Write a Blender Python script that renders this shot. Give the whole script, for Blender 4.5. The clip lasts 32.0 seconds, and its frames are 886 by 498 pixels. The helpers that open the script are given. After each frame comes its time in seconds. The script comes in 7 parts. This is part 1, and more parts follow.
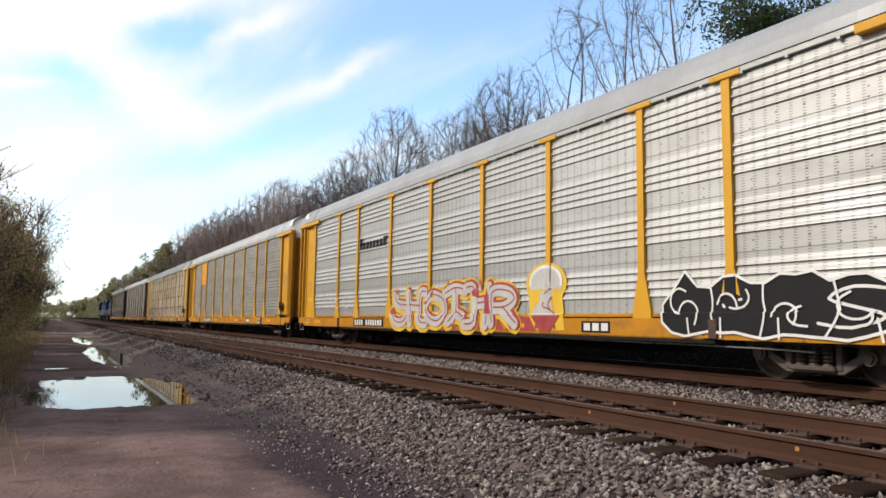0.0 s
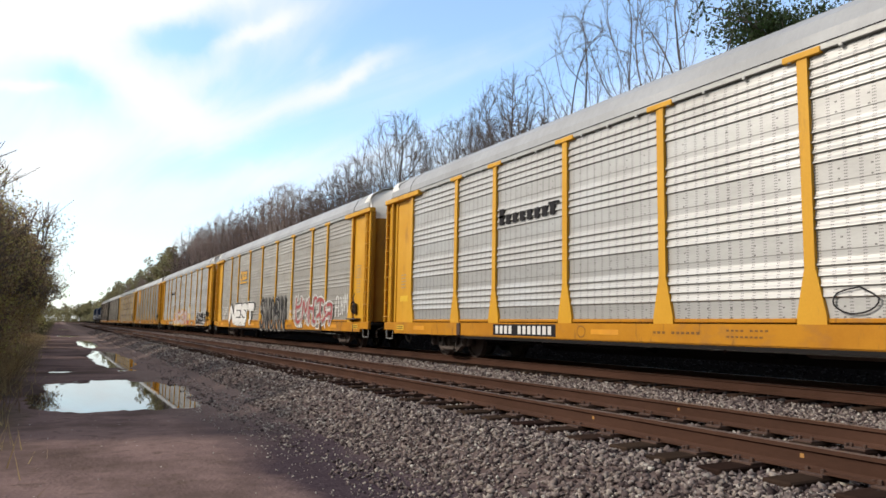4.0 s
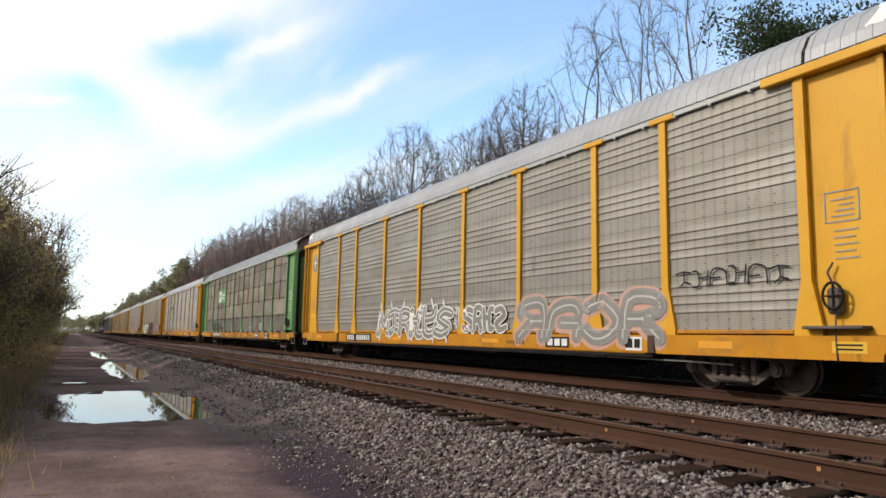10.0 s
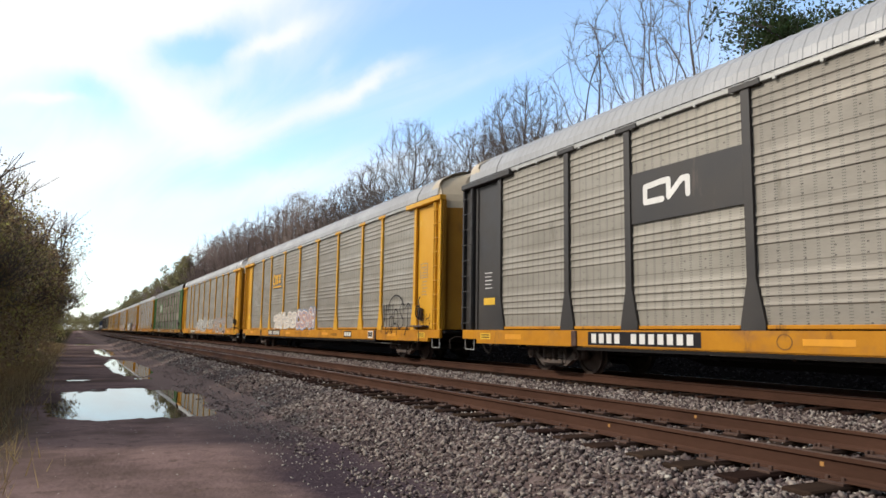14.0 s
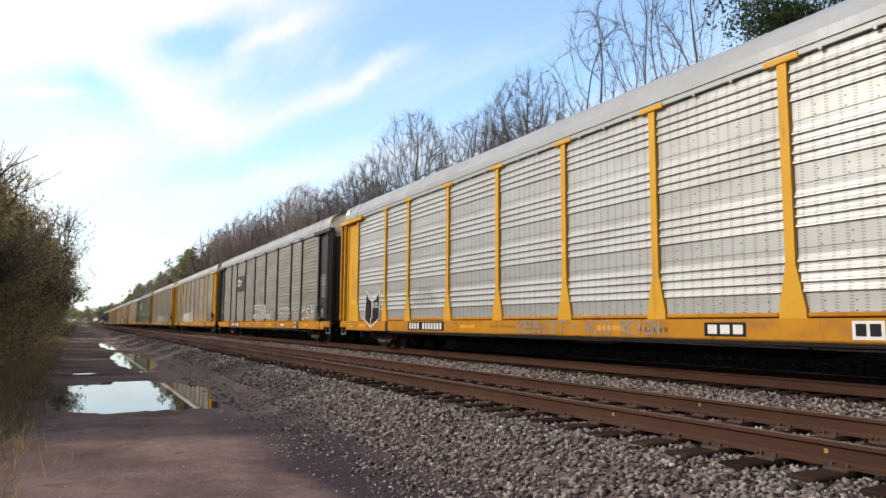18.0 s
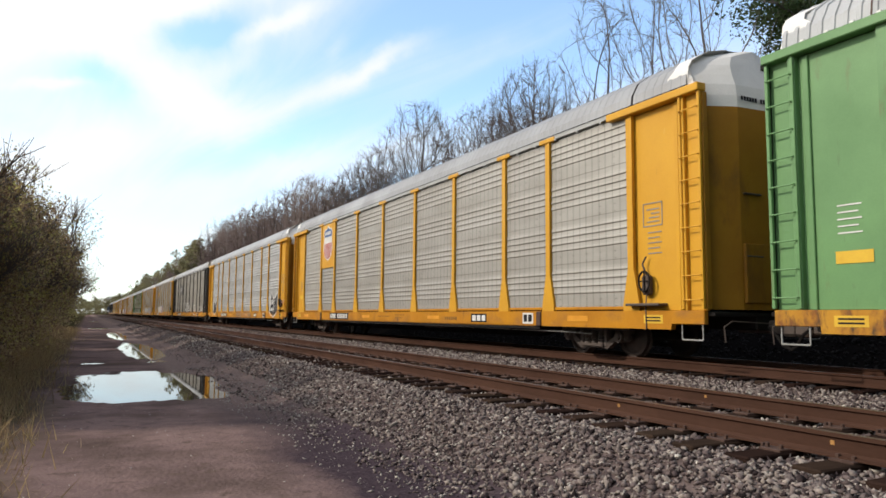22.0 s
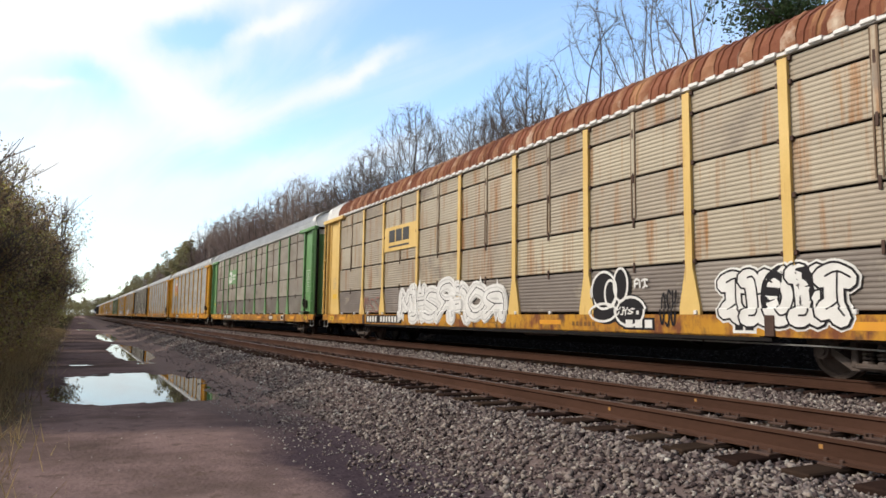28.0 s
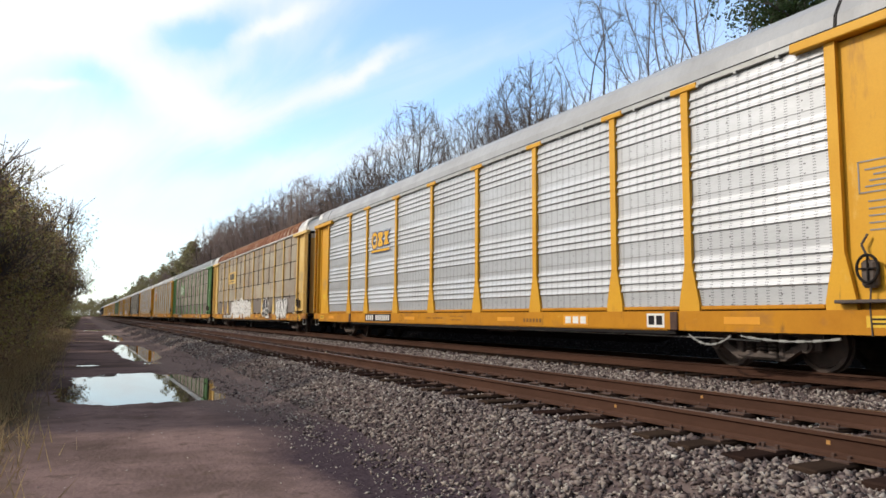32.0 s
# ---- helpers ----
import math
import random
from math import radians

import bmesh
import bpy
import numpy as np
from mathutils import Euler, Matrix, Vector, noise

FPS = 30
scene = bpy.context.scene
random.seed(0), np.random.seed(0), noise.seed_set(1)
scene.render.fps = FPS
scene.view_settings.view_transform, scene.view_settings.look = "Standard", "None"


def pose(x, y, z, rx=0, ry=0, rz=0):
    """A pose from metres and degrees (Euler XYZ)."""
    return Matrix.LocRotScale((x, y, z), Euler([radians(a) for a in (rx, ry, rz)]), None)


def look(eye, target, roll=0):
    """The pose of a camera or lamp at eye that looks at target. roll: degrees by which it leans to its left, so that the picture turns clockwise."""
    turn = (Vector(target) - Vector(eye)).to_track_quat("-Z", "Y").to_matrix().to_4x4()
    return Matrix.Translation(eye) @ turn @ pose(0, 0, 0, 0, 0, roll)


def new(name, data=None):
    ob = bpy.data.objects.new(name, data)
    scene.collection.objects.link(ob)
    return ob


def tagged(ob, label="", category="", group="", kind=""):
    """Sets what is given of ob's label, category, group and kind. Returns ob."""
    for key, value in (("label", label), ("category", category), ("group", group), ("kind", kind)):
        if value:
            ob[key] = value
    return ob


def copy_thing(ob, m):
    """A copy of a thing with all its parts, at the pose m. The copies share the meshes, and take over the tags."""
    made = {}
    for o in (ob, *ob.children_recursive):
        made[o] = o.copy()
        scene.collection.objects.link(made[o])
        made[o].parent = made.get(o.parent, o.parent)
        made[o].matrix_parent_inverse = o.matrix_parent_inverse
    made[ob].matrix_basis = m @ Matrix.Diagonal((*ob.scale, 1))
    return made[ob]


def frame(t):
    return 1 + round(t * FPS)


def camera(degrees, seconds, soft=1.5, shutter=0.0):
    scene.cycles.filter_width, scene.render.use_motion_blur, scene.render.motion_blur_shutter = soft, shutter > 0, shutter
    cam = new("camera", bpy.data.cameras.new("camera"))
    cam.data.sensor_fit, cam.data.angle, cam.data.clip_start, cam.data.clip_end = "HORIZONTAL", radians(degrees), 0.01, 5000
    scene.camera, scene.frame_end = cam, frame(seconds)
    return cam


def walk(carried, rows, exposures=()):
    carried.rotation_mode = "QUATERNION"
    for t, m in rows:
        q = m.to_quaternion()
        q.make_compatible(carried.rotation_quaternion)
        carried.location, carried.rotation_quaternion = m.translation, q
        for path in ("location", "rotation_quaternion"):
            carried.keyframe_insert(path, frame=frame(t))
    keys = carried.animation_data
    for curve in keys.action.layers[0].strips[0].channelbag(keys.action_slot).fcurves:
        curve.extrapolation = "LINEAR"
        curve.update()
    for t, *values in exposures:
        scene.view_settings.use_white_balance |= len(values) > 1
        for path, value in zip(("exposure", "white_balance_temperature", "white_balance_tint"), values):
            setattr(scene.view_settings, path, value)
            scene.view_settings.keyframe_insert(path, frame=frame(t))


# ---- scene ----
from collections import defaultdict

EYE = (0.0, 0.0, 0.817)          # above the rail tops, which are z = 0
CAR_LENGTH, CAR_PITCH = 27.3, 28.65
NEAR_TRACK, TRAIN_TRACK = 5.687, 11.126
GROUND = -0.62

cam = camera(64.6, 32.0, soft=1.6)
TURNS = [
    (0, 96.023, -0.885, -29.05), (0.5, 96.145, -0.881, -29.085), (1, 96.245, -0.917, -29.077), (1.5, 96.405, -0.842, -28.961),
    (2, 96.436, -1.071, -28.934), (2.5, 96.406, -1.211, -29.029), (3, 96.376, -1.08, -29.029), (3.5, 96.348, -0.996, -28.885),
    (5.5, 96.753, -1.414, -28.312), (6, 96.859, -1.311, -28.158), (6.5, 96.961, -1.293, -28.098), (7, 97.115, -1.444, -28.083),
    (7.5, 97.215, -1.432, -28.138), (8, 97.252, -1.317, -28.149), (8.5, 97.316, -1.319, -28.086), (9, 97.322, -1.151, -27.973),
    (9.5, 97.313, -1.125, -27.876), (10, 97.275, -1.099, -27.813), (10.5, 97.131, -1.21, -27.848), (11, 96.941, -0.837, -27.77),
    (11.5, 96.935, -0.833, -27.697), (12, 96.99, -0.87, -27.663), (12.5, 96.999, -0.885, -27.606), (13, 97.008, -0.745, -27.569),
    (13.5, 97.009, -0.887, -27.566), (14, 96.986, -0.904, -27.604), (14.5, 96.946, -0.628, -27.587), (16.5, 96.722, -0.256, -27.167),
    (17, 96.644, -0.523, -27.221), (17.5, 96.514, -0.355, -27.268), (18, 96.223, -0.411, -27.305), (18.5, 96.029, -0.423, -27.301),
    (19, 95.885, -0.443, -27.277), (19.5, 95.751, -0.33, -27.222), (20, 95.653, -0.393, -27.124), (20.5, 95.598, -0.478, -27.028),
    (21, 95.527, -0.516, -26.929), (21.5, 95.515, -0.611, -26.892), (22, 95.493, -0.527, -26.824), (22.5, 95.49, -0.64, -26.819),
    (23, 95.497, -0.844, -26.847), (23.5, 95.521, -0.884, -26.843), (24, 95.505, -0.929, -26.846), (24.5, 95.542, -0.935, -26.847),
    (25, 95.539, -1.073, -26.979), (25.5, 95.544, -1.032, -27.161), (27.5, 95.714, -0.749, -27.522), (28, 95.73, -0.784, -27.53),
    (28.5, 95.72, -0.597, -27.472), (29, 95.72, -0.358, -27.398), (29.5, 95.676, -0.2, -27.349), (30, 95.661, -0.329, -27.31),
    (30.5, 95.604, -0.191, -27.23), (31, 95.602, -0.223, -27.137), (31.5, 95.583, -0.245, -27.089), (32, 95.583, -0.396, -27.103),
]
walk(cam, [(t, pose(*EYE, rx, ry, rz)) for t, rx, ry, rz in TURNS], exposures=[(0.0, 0.0), (32.0, 0.0)])

# ---------------------------------------------------------------- light
SUN_TO = Vector((-0.80, 0.26, 0.56)).normalized()
world = bpy.data.worlds.new("sky")
scene.world = world
world.use_nodes = True


CIRRUS = [
    (-0.585, 0.345, 0.34, 0.085, 8, 0.75), (-0.40, 0.36, 0.20, 0.030, 16, 0.50), (-0.44, 0.235, 0.15, 0.040, -35, 0.60), (-0.385, 0.195, 0.07, 0.035, -20, 0.35),
    (-0.285, 0.312, 0.075, 0.014, 24, 0.60), (-0.345, 0.255, 0.055, 0.018, 30, 0.32), (-0.145, 0.250, 0.090, 0.014, 28, 0.62), (-0.27, 0.195, 0.11, 0.022, 30, 0.30),
    (-0.195, 0.275, 0.030, 0.012, 40, 0.25), (-0.395, 0.300, 0.075, 0.028, 6, -0.75), (-0.535, 0.245, 0.050, 0.025, -10, -0.55), (-0.605, 0.225, 0.060, 0.008, 4, 0.45),
    (-0.33, 0.135, 0.16, 0.028, 12, -0.40), (-0.27, 0.105, 0.18, 0.024, 13, 0.38), (-0.52, 0.13, 0.14, 0.05, 5, 0.45), (-0.02, 0.33, 0.20, 0.030, 14, -0.25), (0.05, 0.275, 0.16, 0.018, 20, 0.22),
]


def sky_nodes():
    nt = world.node_tree
    nt.nodes.clear()
    N, L = nt.nodes.new, nt.links.new
    out, bg = N("ShaderNodeOutputWorld"), N("ShaderNodeBackground")
    sky = N("ShaderNodeTexSky")
    sky.sky_type, sky.sun_disc = "NISHITA", False
    sky.sun_elevation = math.asin(SUN_TO.z)
    sky.sun_rotation = math.atan2(SUN_TO.x, SUN_TO.y)
    sky.air_density, sky.dust_density, sky.ozone_density = 1.0, 0.6, 1.5
    tc = N("ShaderNodeTexCoord")
    sep = N("ShaderNodeSeparateXYZ")
    L(tc.outputs["Generated"], sep.inputs[0])

    def m(op, a, b=0.0, clamp=False):
        n = N("ShaderNodeMath")
        n.operation, n.use_clamp = op, clamp
        for i, v in enumerate((a, b)):
            if isinstance(v, (int, float)):
                n.inputs[i].default_value = v
            else:
                L(v, n.inputs[i])
        return n.outputs[0]

    z = m("ADD", m("MAXIMUM", sep.outputs[2], 0.0), 0.12)
    flat = N("ShaderNodeCombineXYZ")
    L(m("DIVIDE", sep.outputs[0], z), flat.inputs[0])
    L(m("DIVIDE", sep.outputs[1], z), flat.inputs[1])

    def streaks(scale, stretch, turn, detail, rough, seed, warp):
        rot, mp = N("ShaderNodeMapping"), N("ShaderNodeMapping")
        rot.inputs["Rotation"].default_value = (0, 0, radians(turn))
        mp.inputs["Scale"].default_value = (scale, scale * stretch, 1)
        mp.inputs["Location"].default_value = (seed, seed * 0.7, 0)
        L(flat.outputs[0], rot.inputs[0])
        L(rot.outputs[0], mp.inputs[0])
        nz = N("ShaderNodeTexNoise")
        nz.inputs["Scale"].default_value, nz.inputs["Detail"].default_value = 1.0, detail
        nz.inputs["Roughness"].default_value, nz.inputs["Distortion"].default_value = rough, warp
        L(mp.outputs[0], nz.inputs["Vector"])
        return nz.outputs["Fac"]

    big = streaks(0.85, 0.45, -14, 3, 0.5, 3.1, 0.7)
    fine = streaks(2.4, 0.28, -10, 5, 0.58, 7.7, 1.0)

    def along(v):
        n = N("ShaderNodeVectorMath")
        n.operation = "DOT_PRODUCT"
        L(tc.outputs["Generated"], n.inputs[0])
        n.inputs[1].default_value = v
        return n.outputs["Value"]

    # cirrus: long soft wisps, each by its place (right and up of the axis), half length, half width, slope and density
    axis = Vector((math.sin(radians(29.05)) * 0.9945, math.cos(radians(29.05)) * 0.9945, 0.1049))
    right = Vector((math.cos(radians(29.05)), -math.sin(radians(29.05)), 0.0))
    ahead = m("MAXIMUM", along(axis), 0.15)
    warp = N("ShaderNodeTexNoise")
    warp.inputs["Scale"].default_value, warp.inputs["Detail"].default_value, warp.inputs["Roughness"].default_value = 9.0, 5, 0.6
    L(tc.outputs["Generated"], warp.inputs["Vector"])
    parts = N("ShaderNodeSeparateColor")
    L(warp.outputs["Color"], parts.inputs[0])
    cu = m("ADD", m("DIVIDE", along(right), ahead), m("MULTIPLY", m("SUBTRACT", parts.outputs[0], 0.5), 0.085))
    cv = m("ADD", m("DIVIDE", along(right.cross(axis)), ahead), m("MULTIPLY", m("SUBTRACT", parts.outputs[1], 0.5), 0.05))
    wisps = None
    for u, v, ln, wd, slope, thick in CIRRUS:
        c, q = math.cos(radians(slope)), math.sin(radians(slope))
        du, dv = m("SUBTRACT", cu, u), m("SUBTRACT", cv, v)
        e0 = m("ADD", m("MULTIPLY", du, c / ln), m("MULTIPLY", dv, q / ln))
        e1 = m("ADD", m("MULTIPLY", du, -q / wd), m("MULTIPLY", dv, c / wd))
        r2 = m("ADD", m("MULTIPLY", e0, e0), m("MULTIPLY", e1, e1))
        one = m("MULTIPLY", m("POWER", 2.718, m("MULTIPLY", r2, -1.0)), thick)
        wisps = one if wisps is None else m("ADD", wisps, one)
    dot = N("ShaderNodeVectorMath")
    dot.operation = "DOT_PRODUCT"
    L(tc.outputs["Generated"], dot.inputs[0])
    dot.inputs[1].default_value = SUN_TO
    near_sun = m("MAXIMUM", dot.outputs["Value"], 0.0)
    low = m("POWER", m("SUBTRACT", 1.0, m("MAXIMUM", sep.outputs[2], 0.0), True), 5.0)
    veil = m("ADD", m("MULTIPLY", m("SUBTRACT", big, 0.5), 0.9), m("MULTIPLY", m("SUBTRACT", fine, 0.5), 1.1))
    veil = m("ADD", veil, wisps)
    veil = m("ADD", m("ADD", veil, 0.13), m("ADD", m("MULTIPLY", near_sun, 0.75), m("MULTIPLY", low, 0.58)))
    rg = N("ShaderNodeMapRange")
    rg.interpolation_type = "SMOOTHSTEP"
    L(veil, rg.inputs[0])
    rg.inputs[1].default_value, rg.inputs[2].default_value, rg.inputs[3].default_value = -0.05, 1.15, 0.12
    glow = N("ShaderNodeMix")
    glow.data_type = "RGBA"
    L(m("POWER", near_sun, 3.0), glow.inputs["Factor"])
    glow.inputs["A"].default_value = (7.6, 7.8, 7.9, 1)
    glow.inputs["B"].default_value = (13.5, 13.0, 12.2, 1)
    air = N("ShaderNodeMix")
    air.data_type, air.blend_type = "RGBA", "MULTIPLY"
    air.inputs["Factor"].default_value = 1.0
    L(sky.outputs[0], air.inputs["A"])
    air.inputs["B"].default_value = (2.10, 2.42, 2.55, 1)
    away = N("ShaderNodeMapRange")
    away.interpolation_type = "SMOOTHSTEP"
    haze = N("ShaderNodeVectorMath")
    haze.operation = "DOT_PRODUCT"
    L(tc.outputs["Generated"], haze.inputs[0])
    haze.inputs[1].default_value = Vector((-0.52, 0.80, 0.30)).normalized()
    L(haze.outputs["Value"], away.inputs[0])
    for i, v in enumerate((-0.60, 0.24, 0.06, 1.0)):
        away.inputs[i + 1].default_value = v
    deep = N("ShaderNodeVectorMath")
    deep.operation = "SCALE"
    L(away.outputs[0], deep.inputs["Scale"])
    mix = N("ShaderNodeMix")
    mix.data_type = "RGBA"
    L(rg.outputs[0], mix.inputs["Factor"])
    L(air.outputs["Result"], mix.inputs["A"])
    L(glow.outputs["Result"], mix.inputs["B"])
    L(mix.outputs["Result"], deep.inputs[0])
    L(deep.outputs[0], bg.inputs["Color"])
    bg.inputs["Strength"].default_value = 0.13
    L(bg.outputs[0], out.inputs[0])


sky_nodes()
sun = new("sun", bpy.data.lights.new("sun", "SUN"))
sun.data.energy, sun.data.angle, sun.data.color = 3.1, radians(1.5), (1.0, 0.892, 0.77)
sun.matrix_world = look(SUN_TO * 100, (0, 0, 0))


# ---------------------------------------------------------------- materials
def surf(name, a, b, scale=6.0, rough=0.6, metal=0.0, bump=0.15, grain=60.0, stretch=(1, 1, 1), stain=None, stain_at=0.6,
         stain_scale=1.5, stain_stretch=(1, 1, 1), holes=False, island=False, spread=0.0, rough_var=0.12, extra=None, leaf=False, spec=0.4):
    """Two tones mixed by a broad noise and a fine grain, an optional stain with soft edges, relief from the grain."""
    mt = bpy.data.materials.new(name)
    mt.use_nodes = True
    nt = mt.node_tree
    N, L = nt.nodes.new, nt.links.new
    bs = nt.nodes["Principled BSDF"]
    tc, oi = N("ShaderNodeTexCoord"), N("ShaderNodeObjectInfo")
    off = N("ShaderNodeVectorMath")
    off.operation = "MULTIPLY_ADD"
    L(oi.outputs["Random"], off.inputs[0])
    off.inputs[1].default_value = (31.0, 17.0, 23.0)
    L(tc.outputs["Object"], off.inputs[2])

    def noise_at(sc, st, det=4, seed=0.0, rg=0.6):
        mp = N("ShaderNodeMapping")
        mp.inputs["Scale"].default_value = [sc * v for v in st]
        mp.inputs["Location"].default_value = (seed, seed, seed)
        L(off.outputs[0], mp.inputs[0])
        nz = N("ShaderNodeTexNoise")
        nz.inputs["Scale"].default_value, nz.inputs["Detail"].default_value, nz.inputs["Roughness"].default_value = 1, det, rg
        L(mp.outputs[0], nz.inputs["Vector"])
        return nz.outputs["Fac"]

    def ramp(v, lo, hi):
        r = N("ShaderNodeMapRange")
        r.inputs[1].default_value, r.inputs[2].default_value = lo, hi
        L(v, r.inputs[0])
        return r.outputs[0]

    def mixc(f, ca, cb, kind="MIX"):
        n = N("ShaderNodeMix")
        n.data_type, n.blend_type = "RGBA", kind
        for key, v in (("Factor", f), ("A", ca), ("B", cb)):
            if isinstance(v, (int, float)):
                n.inputs[key].default_value = v
            elif isinstance(v, tuple):
                n.inputs[key].default_value = (*v, 1)
            else:
                L(v, n.inputs[key])
        return n.outputs["Result"]

    broad = ramp(noise_at(scale, stretch, 5), 0.3, 0.7)
    fine = noise_at(grain, stretch, 3, 5.0)
    soft = 0.8 if bump > 0.09 else 0.92
    col = mixc(broad, a, b)
    col = mixc(ramp(fine, 0.25, 0.75), mixc(1.0, col, (soft,) * 3, "MULTIPLY"), col)
    if island or spread:
        rnd = oi.outputs["Random"]
        if island:
            rnd = N("ShaderNodeNewGeometry").outputs["Random Per Island"]
        hs = N("ShaderNodeHueSaturation")
        L(col, hs.inputs["Color"])
        mr = N("ShaderNodeMapRange")
        mr.inputs[3].default_value, mr.inputs[4].default_value = 1 - spread, 1 + spread
        L(rnd, mr.inputs[0])
        L(mr.outputs[0], hs.inputs["Value"])
        mh = N("ShaderNodeMapRange")
        mh.inputs[3].default_value, mh.inputs[4].default_value = 0.5 - spread * 0.05, 0.5 + spread * 0.05
        L(rnd, mh.inputs[0])
        L(mh.outputs[0], hs.inputs["Hue"])
        col = hs.outputs["Color"]
    for st, at, sc, sst in ([(stain, stain_at, stain_scale, stain_stretch)] if stain else []) + list(extra or []):
        sf = ramp(noise_at(sc, sst, 6, 11.0 + at * 7, 0.65), at, at + 0.16)
        col = mixc(sf, col, st)
    if holes:
        sp = N("ShaderNodeSeparateXYZ")
        L(tc.outputs["Object"], sp.inputs[0])

        def m(op, x, y, clamp=False):
            n = N("ShaderNodeMath")
            n.operation, n.use_clamp = op, clamp
            for i, v in enumerate((x, y)):
                if isinstance(v, (int, float)):
                    n.inputs[i].default_value = v
                else:
                    L(v, n.inputs[i])
            return n.outputs[0]

        cols = m("LESS_THAN", m("PINGPONG", sp.outputs[1], 0.11), 0.030)
        small = m("LESS_THAN", m("PINGPONG", sp.outputs[1], 0.012), 0.006)
        rows_ = m("LESS_THAN", m("PINGPONG", sp.outputs[2], 0.022), 0.008)
        dots = m("MULTIPLY", m("MULTIPLY", cols, rows_), m("ADD", m("MULTIPLY", small, 0.4), 0.35))
        col = mixc(dots, col, (0.06, 0.06, 0.06))
        up = m("MULTIPLY", m("FRACT", m("DIVIDE", m("SUBTRACT", sp.outputs[2], 1.03), 0.9775), 0.0), 0.9775)
        band = m("LESS_THAN", m("ABSOLUTE", m("SUBTRACT", m("ABSOLUTE", m("SUBTRACT", up, 0.11), 0.0), 0.075), 0.0), 0.012)
        bolts = m("MULTIPLY", band, m("LESS_THAN", m("PINGPONG", sp.outputs[1], 0.235), 0.018))
        col = mixc(m("MULTIPLY", bolts, 0.7), col, (0.035, 0.03, 0.028))
    L(col, bs.inputs["Base Color"])
    rr = N("ShaderNodeMapRange")
    rr.inputs[3].default_value, rr.inputs[4].default_value = max(rough - rough_var, 0.03), min(rough + rough_var, 1)
    L(broad, rr.inputs[0])
    L(rr.outputs[0], bs.inputs["Roughness"])
    bs.inputs["Metallic"].default_value = metal
    bs.inputs["Specular IOR Level"].default_value = spec
    if leaf:
        tl, ms = N("ShaderNodeBsdfTranslucent"), N("ShaderNodeMixShader")
        L(col, tl.inputs["Color"])
        ms.inputs[0].default_value = 0.6
        L(bs.outputs[0], ms.inputs[1])
        L(tl.outputs[0], ms.inputs[2])
        L(ms.outputs[0], nt.nodes["Material Output"].inputs[0])
    if bump:
        bp = N("ShaderNodeBump")
        bp.inputs["Strength"].default_value, bp.inputs["Distance"].default_value = bump, 0.01
        L(fine, bp.inputs["Height"])
        L(bp.outputs[0], bs.inputs["Normal"])
    return mt


